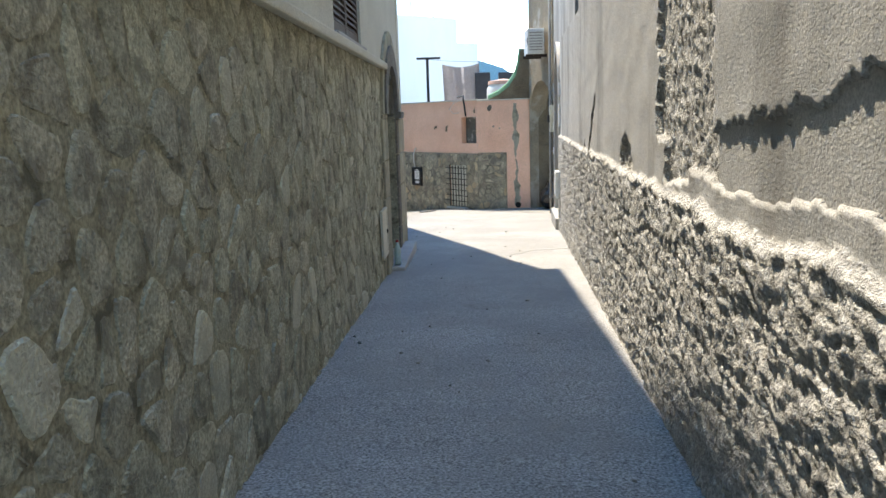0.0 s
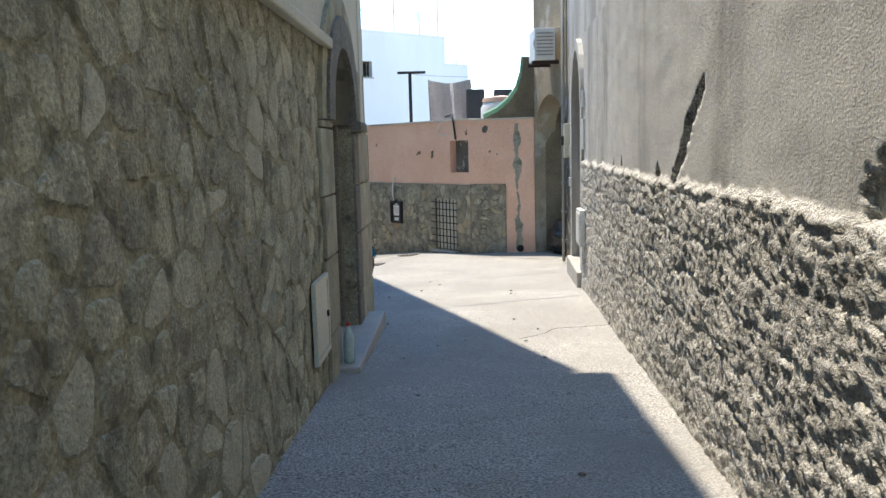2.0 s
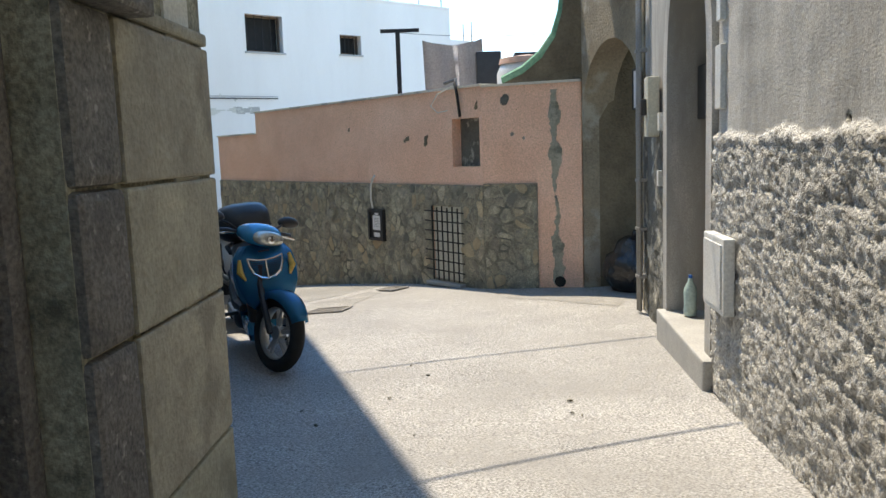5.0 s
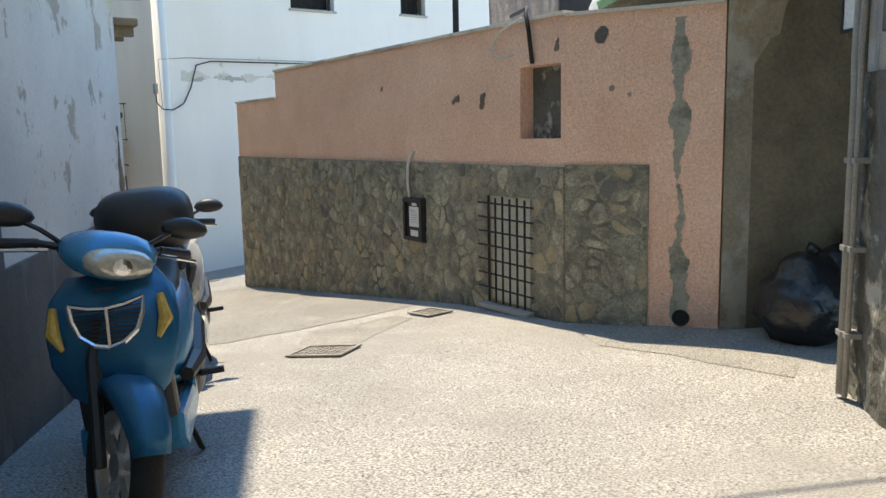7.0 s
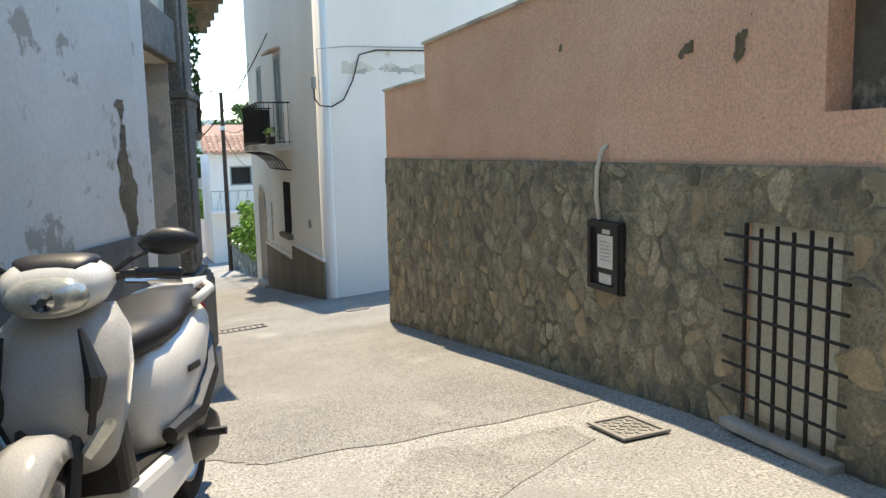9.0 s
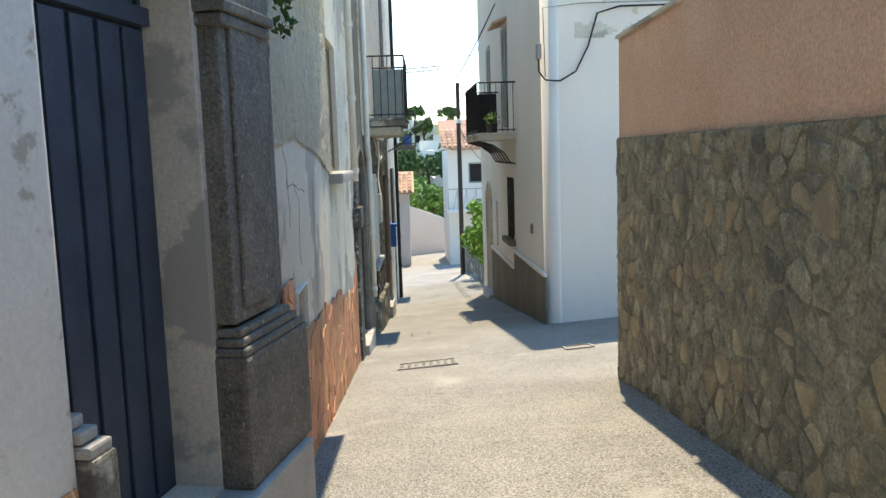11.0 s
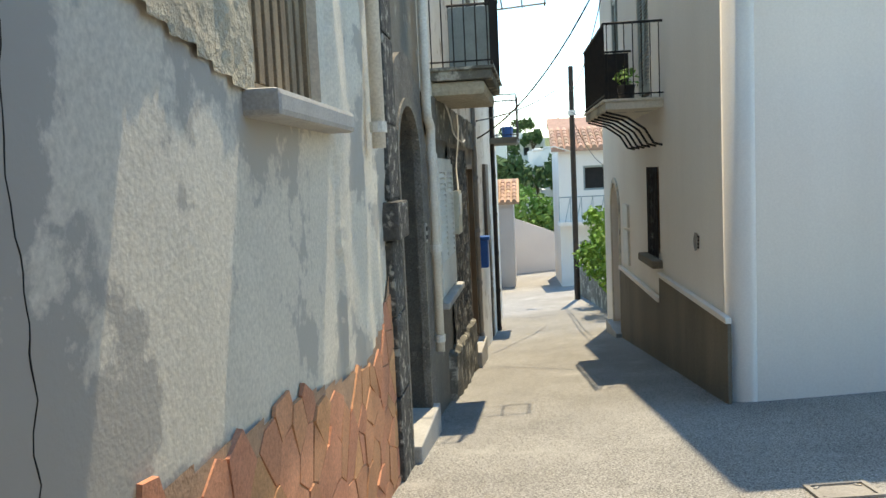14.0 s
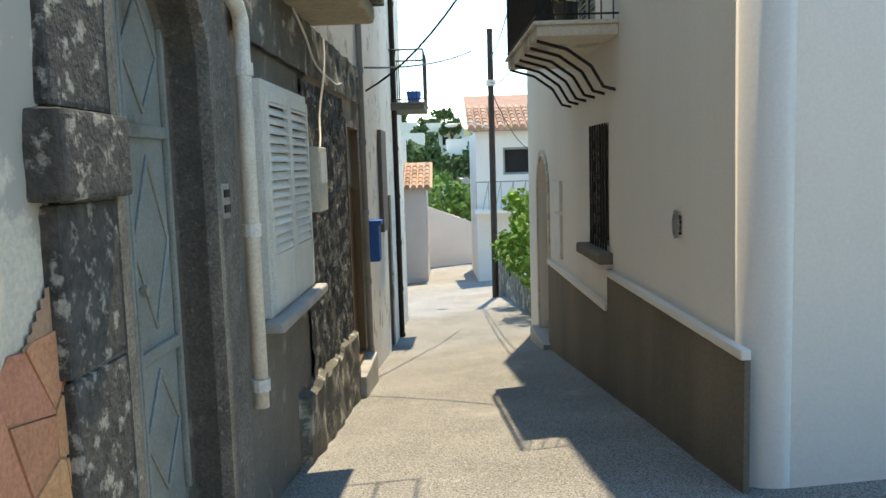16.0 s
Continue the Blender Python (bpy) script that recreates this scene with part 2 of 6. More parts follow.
M["iron_lid"] = mat("cast_iron_cover", (0.3, 0.285, 0.26), (0.24, 0.225, 0.205), 6, 0.7, 0.3, 60)
M["blue_plastic"] = mat("blue_plastic", (0.02, 0.13, 0.42), (0.02, 0.11, 0.36), 5, 0.5, 0.0, 60)
M["green_tarp"] = mat("green_tarp", (0.11, 0.26, 0.15), (0.18, 0.33, 0.21), 5, 0.8, 0.4, 20)
M["sheet_grey"] = mat("pale_grey_cloth", (0.5, 0.49, 0.5), (0.45, 0.44, 0.46), 3, 0.9, 0.2, 30)
M["red"] = mat("red_cloth", (0.5, 0.04, 0.04), (0.4, 0.03, 0.03), 4, 0.9, 0.1, 30)
M["pale_green"] = mat("plant_green", (0.16, 0.3, 0.06), (0.1, 0.2, 0.05), 5, 0.7, 0.0, 40, rnd=0.3)


# ---- mesh helpers ----
def put(name, bm, material, parent=None, label="", smooth=False):
    me = bpy.data.meshes.new(name)
    bmesh.ops.recalc_face_normals(bm, faces=bm.faces[:])
    if smooth:
        for f in bm.faces:
            f.smooth = True
    bm.to_mesh(me)
    bm.free()
    for m in material if isinstance(material, (list, tuple)) else [material]:
        me.materials.append(M[m] if isinstance(m, str) else m)
    ob = new(name, me)
    if parent:
        ob.parent = parent
    return tagged(ob, label)


part = put


def thing(name, label, category, at=None, group="", kind=""):
    ob = new(name)
    if at is not None:
        ob.matrix_world = at
    return tagged(ob, label, category, group, kind)


def struct(ob, label, category):
    return tagged(ob, label, category, "", "structure")


class Fr:
    """A vertical plane through two ground points: s runs along it, o out of it to the right-hand side given, z up."""

    def __init__(self, a, b, side):
        self.a, self.b = Vector(a), Vector(b)
        self.len = (self.b - self.a).length
        self.u = (self.b - self.a) / self.len
        self.n = Vector((self.u.y, -self.u.x)) * side

    def __call__(self, s, o, z):
        p = self.a + self.u * s + self.n * o
        return Vector((p.x, p.y, z))

    def m(self, s, o, z):
        """Pose whose x runs along the wall, y into the wall, z up."""
        p = self(s, o, z)
        x, y = Vector((self.u.x, self.u.y, 0)), Vector((-self.n.x, -self.n.y, 0))
        r = Matrix((x, y, Vector((0, 0, 1)))).transposed().to_4x4()
        return Matrix.Translation(p) @ r


def ease(v):
    v = min(max(v, 0), 1)
    return v * v * (3 - 2 * v)


def ground(x, y):
    """The road falls gently along the alley, then down the lane, and levels out at its foot."""
    x, y = min(max(x, -60), 30), min(max(y, -40), 100)
    z = -0.047 * y + (0.13 * min(x, 0) + 0.06 * min(max(x, 0), 5)) * ease((y - 14) / 10)
    s = -0.643 * (x + 6) + 0.766 * (y - 25.95)
    if s > 14:
        z += 0.05 * (min(s, 40) - 14)
    if s > 40:
        z += 0.12 * (s - 40)
    return z


def box(bm, x0, x1, y0, y1, z0, z1, T=None, bev=0.0):
    vs = [bm.verts.new(p) for p in ((x0, y0, z0), (x1, y0, z0), (x1, y1, z0), (x0, y1, z0), (x0, y0, z1), (x1, y0, z1), (x1, y1, z1), (x0, y1, z1))]
    fs = [bm.faces.new([vs[i] for i in f]) for f in ((3, 2, 1, 0), (4, 5, 6, 7), (0, 1, 5, 4), (1, 2, 6, 5), (2, 3, 7, 6), (3, 0, 4, 7))]
    if bev:
        es = list({e for f in fs for e in f.edges})
        r = bmesh.ops.bevel(bm, geom=es, offset=bev, segments=2, affect="EDGES", profile=0.6)
        vs = list({v for f in r["faces"] for v in f.verts} | {v for v in vs if v.is_valid})
    if T:
        bmesh.ops.transform(bm, matrix=T, verts=[v for v in vs if v.is_valid])
    return bm


def B(*a, **k):
    return box(bmesh.new(), *a, **k)


def fbox(fr, s0, s1, o0, o1, z0, z1, bm=None, bev=0.0):
    """A box laid on a wall frame: o0 to o1 out of the wall."""
    return box(bm or bmesh.new(), 0, s1 - s0, -(o1 - o0), 0, 0, z1 - z0, fr.m(s0, o0, z0), bev)


def tube(pts, r, n=8, bm=None, cap=True):
    bm = bm or bmesh.new()
    pts = [Vector(p) for p in pts]
    rs = r if isinstance(r, (list, tuple)) else [r] * len(pts)
    rings, side = [], None
    for i, p in enumerate(pts):
        d = (pts[min(i + 1, len(pts) - 1)] - pts[max(i - 1, 0)]).normalized()
        if side is None:
            side = d.orthogonal().normalized()
        side = (side - d * side.dot(d)).normalized()
        up = d.cross(side)
        rings.append([bm.verts.new(p + rs[i] * (math.cos(6.28319 * k / n) * side + math.sin(6.28319 * k / n) * up)) for k in range(n)])
    for a, b in zip(rings, rings[1:]):
        for k in range(n):
            bm.faces.new((a[k], a[(k + 1) % n], b[(k + 1) % n], b[k]))
    if cap:
        bm.faces.new(rings[0][::-1])
        bm.faces.new(rings[-1])
    return bm


def sag(a, b, drop, n=12):
    a, b = Vector(a), Vector(b)
    return [a.lerp(b, i / n) - Vector((0, 0, drop * 4 * (i / n) * (1 - i / n))) for i in range(n + 1)]


def lathe(profile, n=24, bm=None, axis="z", T=None):
    bm = bm or bmesh.new()
    rings = []
    for r, h in profile:
        ring = []
        for k in range(n):
            a = 6.28319 * k / n
            p = Vector((r * math.cos(a), r * math.sin(a), h)) if axis == "z" else Vector((r * math.cos(a), h, r * math.sin(a)))
            ring.append(bm.verts.new(T @ p if T else p))
        rings.append(ring)
    for a, b in zip(rings, rings[1:]):
        for k in range(n):
            bm.faces.new((a[k], a[(k + 1) % n], b[(k + 1) % n], b[k]))
    return bm


def loft(secs, n=20, power=2.6, bm=None, cap=True):
    """Rounded body: rings (x, yc, zc, half-width, half-height), each a superellipse across x."""
    bm = bm or bmesh.new()
    rings = []
    for x, yc, zc, ry, rz in secs:
        ring = []
        for k in range(n):
            a = 6.28319 * (k + 0.5) / n
            c, s = math.cos(a), math.sin(a)
            ring.append(bm.verts.new((x, yc + ry * math.copysign(abs(c) ** (2 / power), c), zc + rz * math.copysign(abs(s) ** (2 / power), s))))
        rings.append(ring)
    for a, b in zip(rings, rings[1:]):
        for k in range(n):
            bm.faces.new((a[k], a[(k + 1) % n], b[(k + 1) % n], b[k]))
    if cap:
        bm.faces.new(rings[0][::-1])
        bm.faces.new(rings[-1])
    return bm


def prism(poly, y0, y1, T=None, bm=None, bev=0.0):
    """A side outline of (x, z) made thick from y0 to y1."""
    bm = bm or bmesh.new()
    a = [bm.verts.new((x, y0, z)) for x, z in poly]
    b = [bm.verts.new((x, y1, z)) for x, z in poly]
    n = len(poly)
    fs = [bm.faces.new(a), bm.faces.new(b[::-1])]
    for k in range(n):
        fs.append(bm.faces.new((a[k], b[k], b[(k + 1) % n], a[(k + 1) % n])))
    if bev:
        es = list(fs[0].edges) + list(fs[1].edges)
        bmesh.ops.recalc_face_normals(bm, faces=bm.faces[:])
        bmesh.ops.bevel(bm, geom=es, offset=bev, segments=2, affect="EDGES", profile=0.6)
    if T:
        bmesh.ops.transform(bm, matrix=T, verts=bm.verts[:])
    return bm


def wall(fr, s0, s1, z0, z1, thick, holes=(), bm=None, out=0.0):
    """A wall slab with openings (s0, s1, z0, z1) right through it."""
    bm = bm or bmesh.new()
    S = sorted({s0, s1, *[v for h in holes for v in h[:2]]})
    Z = sorted({z0, z1, *[v for h in holes for v in h[2:4]]})
    solid = {}
    for i in range(len(S) - 1):
        for j in range(len(Z) - 1):
            cs, cz = (S[i] + S[i + 1]) / 2, (Z[j] + Z[j + 1]) / 2
            solid[i, j] = not any(h[0] < cs < h[1] and h[2] < cz < h[3] for h in holes)
    cache = {}

    def v(i, j, k):
        if (i, j, k) not in cache:
            cache[i, j, k] = bm.verts.new(fr(S[i], out - k * thick, Z[j]))
        return cache[i, j, k]

    for (i, j), ok in solid.items():
        if not ok:
            continue
        for k in (0, 1):
            bm.faces.new((v(i, j, k), v(i + 1, j, k), v(i + 1, j + 1, k), v(i, j + 1, k)))
        for di, dj, e in ((-1, 0, ((i, j), (i, j + 1))), (1, 0, ((i + 1, j), (i + 1, j + 1))), (0, -1, ((i, j), (i + 1, j))), (0, 1, ((i, j + 1), (i + 1, j + 1)))):
            if not solid.get((i + di, j + dj), False):
                (a, b), (c, d) = e
                bm.faces.new((v(a, b, 0), v(c, d, 0), v(c, d, 1), v(a, b, 1)))
    return bm


def arch_pts(s0, s1, zs, rise, n=14, point=0.0):
    """The curve of an arch from springing to springing."""
    c, w = (s0 + s1) / 2, (s1 - s0) / 2
    out = []
    for k in range(n + 1):
        a = math.pi * (1 - k / n)
        out.append((c + w * math.cos(a), zs + rise * math.sin(a) ** (1 - point * 0.5)))
    return out


def spandrel(fr, s0, s1, zs, rise, ztop, thick, bm, out=0.0):
    """Fills the square head of an opening down to its arch."""
    pts = arch_pts(s0, s1, zs, rise)
    for (sa, za), (sb, zb) in zip(pts, pts[1:]):
        q = [[fr(sa, o, za), fr(sb, o, zb), fr(sb, o, ztop), fr(sa, o, ztop)] for o in (out, out - thick)]
        f = [bm.verts.new(p) for p in q[0]]
        b = [bm.verts.new(p) for p in q[1]]
        bm.faces.new(f)
        bm.faces.new(b[::-1])
        bm.faces.new((f[0], f[1], b[1], b[0]))
    return bm


def arch_band(fr, s0, s1, zs, rise, width, o0, o1, zbase=None, bm=None):
    """A moulded band round an arch, with legs down to zbase."""
    bm = bm or bmesh.new()
    inner, outer = arch_pts(s0, s1, zs, rise), arch_pts(s0 - width, s1 + width, zs, rise + width)
    if zbase is not None:
        inner, outer = [(s0, zbase)] + inner + [(s1, zbase)], [(s0 - width, zbase)] + outer + [(s1 + width, zbase)]
    rows = []
    for (a, za), (b, zb) in zip(inner, outer):
        rows.append([bm.verts.new(fr(*p)) for p in ((a, o0, za), (a, o1, za), (b, o1, zb), (b, o0, zb))])
    for p, q in zip(rows, rows[1:]):
        for k in range(4):
            bm.faces.new((p[k], p[(k + 1) % 4], q[(k + 1) % 4], q[k]))
    bm.faces.new(rows[0])
    bm.faces.new(rows[-1][::-1])
    return bm


def clip(poly, nx, ny, c):
    out = []
    for i, (x, y) in enumerate(poly):
        x2, y2 = poly[(i + 1) % len(poly)]
        d1, d2 = nx * x + ny * y - c, nx * x2 + ny * y2 - c
        if d1 <= 0:
            out.append((x, y))
        if d1 * d2 < 0:
            t = d1 / (d1 - d2)
            out.append((x + (x2 - x) * t, y + (y2 - y) * t))
    return out


def cells(s0, s1, z0, z1, ds, dz, seed, gap, jit=0.42):
    """Irregular stones that fit a rectangle, with joints between them: polygons and their middles."""
    rng = random.Random(seed)
    nx, ny = max(1, round((s1 - s0) / ds)), max(1, round((z1 - z0) / dz))
    ds, dz = (s1 - s0) / nx, (z1 - z0) / ny
    pt = {}
    for i in range(-1, nx + 1):
        for j in range(-1, ny + 1):
            pt[i, j] = (s0 + (i + 0.5 + (0.5 if j % 2 else 0) * 0.6 + rng.uniform(-jit, jit)) * ds, z0 + (j + 0.5 + rng.uniform(-jit, jit)) * dz)
    keys = [k for k in pt if not (rng.random() < 0.14)]
    kept = set(keys)
    out = []
    for i, j in keys:
        x, y = pt[i, j]
        poly = [(s0, z0), (s1, z0), (s1, z1), (s0, z1)]
        for a in range(i - 3, i + 4):
            for b in range(j - 3, j + 4):
                if (a, b) == (i, j) or (a, b) not in kept or not poly:
                    continue
                p, q = pt[a, b]
                nx_, ny_ = p - x, q - y
                ln = math.hypot(nx_, ny_)
                nx_, ny_ = nx_ / ln, ny_ / ln
                poly = clip(poly, nx_, ny_, nx_ * (x + p) / 2 + ny_ * (y + q) / 2 - gap * (0.6 + 0.8 * ((a * 7 + b * 13 + i * 7 + j * 13) % 5) / 4))
        if len(poly) > 2:
            out.append((poly, (x, y)))
    return out


def stone_faces(bm, fr, poly, depth, rng, base=0.0, soft=0.02, cut=2):
    """A dressed stone with rounded, slightly wavering edges; cut=0 keeps sharp corners."""
    cx, cy = sum(p[0] for p in poly) / len(poly), sum(p[1] for p in poly) / len(poly)
    rnd = list(poly)
    for k in range(cut):
        nxt = []
        for i, p in enumerate(rnd):
            q = rnd[(i + 1) % len(rnd)]
            for a in (0.24, 0.76):
                nxt.append((p[0] + (q[0] - p[0]) * a, p[1] + (q[1] - p[1]) * a))
        rnd = nxt
    w = 0.006 if cut else 0.002
    rnd = [(x + rng.uniform(-w, w), y + rng.uniform(-w, w)) for x, y in rnd]
    tx, ty = rng.uniform(-0.03, 0.03), rng.uniform(-0.03, 0.03)
    lo = [bm.verts.new(fr(x, base - 0.012, y)) for x, y in rnd]
    hi = []
    for x, y in rnd:
        d = math.hypot(cx - x, cy - y) or 1
        k = min(soft / d, 0.4)
        x2, y2 = x + (cx - x) * k, y + (cy - y) * k
        hi.append(bm.verts.new(fr(x2, base + depth + tx * (x - cx) + ty * (y - cy) + rng.uniform(-0.002, 0.002), y2)))
    n = len(rnd)
    for k in range(n):
        bm.faces.new((lo[k], lo[(k + 1) % n], hi[(k + 1) % n], hi[k]))
    mid = bm.verts.new(fr(cx, base + depth * 1.25, cy))
    for k in range(n):
        bm.faces.new((hi[k], hi[(k + 1) % n], mid))


def stones(fr, name, rest, material, parent, polys, near, depth, seed, base=0.0, cap=290, soft=0.02, cut=2):
    """Stones of their own inside the stretch near=(s0, s1), the others joined."""
    rng = random.Random(seed)
    polys = sorted(polys, key=lambda c: max(near[0] - c[1][0], c[1][0] - near[1], 0))
    restbm = bmesh.new()
    for i, (poly, c) in enumerate(polys):
        d = depth * rng.uniform(0.5, 1.3)
        if i < cap:
            bm = bmesh.new()
            stone_faces(bm, fr, poly, d, rng, base, soft, cut)
            part(name, bm, material, parent)
        else:
            stone_faces(restbm, fr, poly, d, rng, base, soft, cut)
    if len(polys) > cap:
        tagged(part(rest, restbm, material, parent), kind="stuff")
    else:
        restbm.free()


def relief(fr, s0, s1, z0, z1, step, fn, out=0.0):
    """A front skin whose depth and material follow fn(s, z) -> (depth, index)."""
    ns, nz_ = max(2, round((s1 - s0) / step)), max(2, round((z1 - z0) / step))
    bm = bmesh.new()
    rows, idx = [], {}
    for i in range(ns + 1):
        col = []
        for j in range(nz_ + 1):
            s, z = s0 + (s1 - s0) * i / ns, z0 + (z1 - z0) * j / nz_
            d, k = fn(s, z)
            col.append(bm.verts.new(fr(s, out + d, z)))
            idx[i, j] = k
        rows.append(col)
    for i in range(ns):
        for j in range(nz_):
            f = bm.faces.new((rows[i][j], rows[i + 1][j], rows[i + 1][j + 1], rows[i][j + 1]))
            f.material_index = idx[i, j]
    return bm


def louvre(fr, s0, s1, z0, z1, name, label, material, category="shutter", o=0.03, slat=0.055, leaves=2, lower=0.0):
    """A pair of louvred shutter leaves: stiles, rails and each slat."""
    root = thing(name, label, category, kind="")
    for k in range(leaves):
        a, b = s0 + (s1 - s0) * k / leaves + 0.004, s0 + (s1 - s0) * (k + 1) / leaves - 0.004
        bm = bmesh.new()
        fbox(fr, a, a + 0.05, o, o + 0.035, z0, z1, bm)
        fbox(fr, b - 0.05, b, o, o + 0.035, z0, z1, bm)
        zl = z0 + (0.08 if not lower else lower)
        fbox(fr, a + 0.05, b - 0.05, o, o + 0.033, z0, zl, bm)
        fbox(fr, a + 0.05, b - 0.05, o, o + 0.033, z1 - 0.07, z1, bm)
        leaf = part("leaf", bm, material, root)
        z = zl
        while z < z1 - 0.09:
            sb = bmesh.new()
            vs = [sb.verts.new(fr(s, oo, zz)) for s in (a + 0.05, b - 0.05) for oo, zz in ((o + 0.03, z + 0.004), (o + 0.034, z + 0.012), (o + 0.006, z + slat), (o + 0.002, z + slat - 0.008))]
            for f in ((0, 1, 2, 3), (7, 6, 5, 4), (0, 4, 5, 1), (1, 5, 6, 2), (2, 6, 7, 3), (3, 7, 4, 0)):
                sb.faces.new([vs[i] for i in f])
            part("slat", sb, material, leaf)
            z += slat
    return root




# ---- ground ----
bm = bmesh.new()
xs = sorted({*np.arange(-26, 8.01, 0.35).round(2).tolist(), *np.arange(-500, -26, 25).tolist(), *np.arange(10, 500, 25).tolist()})
ys = sorted({*np.arange(-6, 48.01, 0.35).round(2).tolist(), *np.arange(-300, -6, 25).tolist(), *np.arange(50, 600, 25).tolist()})
grid = [[bm.verts.new((x, y, ground(x, y) + 0.012 * noise.noise((x * 0.6, y * 0.6, 0)))) for y in ys] for x in xs]
for i in range(len(xs) - 1):
    for j in range(len(ys) - 1):
        bm.faces.new((grid[i][j], grid[i + 1][j], grid[i + 1][j + 1], grid[i][j + 1]))
struct(put("ground", bm, "road", smooth=True), "worn pale concrete road surface with grey stains", "road")

# ---- left stone house ----
L1 = Fr((-1.3, -6), (-0.58, 12.5), 1)
LEDGE = 2.05
DOOR1 = (16.05, 17.35)
bm = wall(L1, 0, L1.len, -1.5, LEDGE, 0.5, [(DOOR1[0], DOOR1[1], -0.42, LEDGE)])
w1 = struct(put("wall_1", bm, "mortar"), "rubble stone alley wall with incised cement joints", "wall")
bm = wall(L1, 0, L1.len, LEDGE, 9.0, 0.5, [(12.55, 14.15, 2.15, 3.4), (8.2, 10.0, 2.08, 3.4), (DOOR1[0], DOOR1[1], LEDGE, 2.45)])
spandrel(L1, DOOR1[0], DOOR1[1], 1.5, 0.62, 2.451, 0.5, bm)
struct(put("wall_2", bm, "cream"), "cream plastered upper wall of the stone house", "wall")
bm = B(-8, -0.17, -6, 12.7, 9.0, 9.2)
bmesh.ops.rotate(bm, verts=bm.verts[:], cent=(-0.58, 12.5, 0), matrix=Matrix.Rotation(radians(-2.2), 3, "Z"))
struct(put("roof_1", bm, "cream"), "flat roof slab with projecting eaves", "roof")
struct(put("wall_3", B(-8, -0.585, 12.1, 12.5, -2, 9), "cream"), "cream plastered side wall of the stone house", "wall")

# ---- left white house along the widening ----
L2 = Fr((-0.95, 12.5), (-3.27, 20.2), 1)
bm = wall(L2, 0, L2.len, -2.5, 9.2, 0.5)
struct(put("wall_4", bm, "white_worn"), "worn whitewashed wall with flaking patches", "wall")
bm = fbox(L2, 0.0, 4.4, 0.0, 0.02, -2.4, 0.5)
fbox(L2, 4.4, 8.02, 0.0, 0.02, -2.4, 0.14, bm)
struct(put("baseboard_1", bm, "plinth_grey"), "grey cement plinth on the white wall", "plinth")

# ---- lane, downhill side with the plaster wall ----
L3 = Fr((-2.948, 20.461), (-8.784, 27.378), 1)
L4 = Fr((-8.784, 27.378), (-18.15, 39.05), 1)
LP = Fr((-3.27, 20.2), (-4.33, 22.19), 1)
bm = wall(L3, 2.55, L3.len, -4, 9.2, 0.5, [(3.12, 3.58, -0.77, -0.49), (5.83, 6.91, 0.26, 1.6)])
wall(LP, 0.0, 2.3, -4, 9.2, 0.4, [(0.5, 1.64, -1.15, 1.35)], bm, out=-0.1)
w3 = struct(put("wall_5", bm, "grey_white"), "patched grey and cream rendered lane wall", "wall")
bm = wall(L4, 0, L4.len, -6, 8.5, 0.5, [(0.02, 1.12, -2.3, 0.5), (6.1, 7.1, -2.85, 0.02), (10.6, 11.5, -3.9, -1.0)])
spandrel(L4, 0.02, 1.12, 0.05, 0.45, 0.502, 0.5, bm)
w4 = struct(put("wall_6", bm, "dark_render"), "dark weathered lane house wall", "wall")
struct(put("roof_2", fbox(L2, 0.2, L2.len + 0.3, -6, 0.6, 9.2, 9.4), "cream"), "roof edge of the lane houses", "roof")

# ---- white house across the lane ----
WA = Fr((-7.5, 30.4), (-14.2, 38.1), -1)
WB = Fr((-7.5, 30.4), (1.9, 38.4), 1)
bm = wall(WA, 0.24, 9.7, -5, 6.2, 0.4, [(3.45, 4.32, -1.38, -0.12), (7.4, 8.5, -3.2, -0.4), (4.0, 5.0, 0.75, 3.0), (7.0, 7.9, 1.3, 3.0)])
spandrel(WA, 7.4, 8.5, -0.95, 0.55, -0.399, 0.4, bm)
w7 = struct(put("wall_7", bm, "white"), "whitewashed corner house wall facing the lane", "wall")
bm = wall(WB, 0.24, 11.1, -5, 5.75, 0.4, [(3.3, 4.5, 3.95, 5.0), (6.5, 7.3, 4.02, 4.62)])
w8 = struct(put("wall_8", bm, "white"), "whitewashed house wall with small high windows", "wall")
bm = bmesh.new()
core = WA.a + (WA.u + WB.u) * 0.24
arc = [core - 0.24 * (math.cos(a) * WB.u + math.sin(a) * WA.u) for a in np.linspace(0, math.pi / 2, 9)]
lo_, hi_ = [[bm.verts.new((p.x, p.y, z)) for p in arc + [core]] for z in (-5, 5.75)]
for k in range(len(lo_)):
    j = (k + 1) % len(lo_)
    f = bm.faces.new((lo_[k], lo_[j], hi_[j], hi_[k]))
    f.smooth = k < 8
bm.faces.new(hi_)
struct(put("wall_15", bm, "white"), "rounded whitewashed corner of the lane house", "wall")
bm = wall(WB, 11.1, 12.4, -5, 4.75, 0.4)
struct(put("wall_9", bm, "white"), "lower white wall of the corner house", "wall")

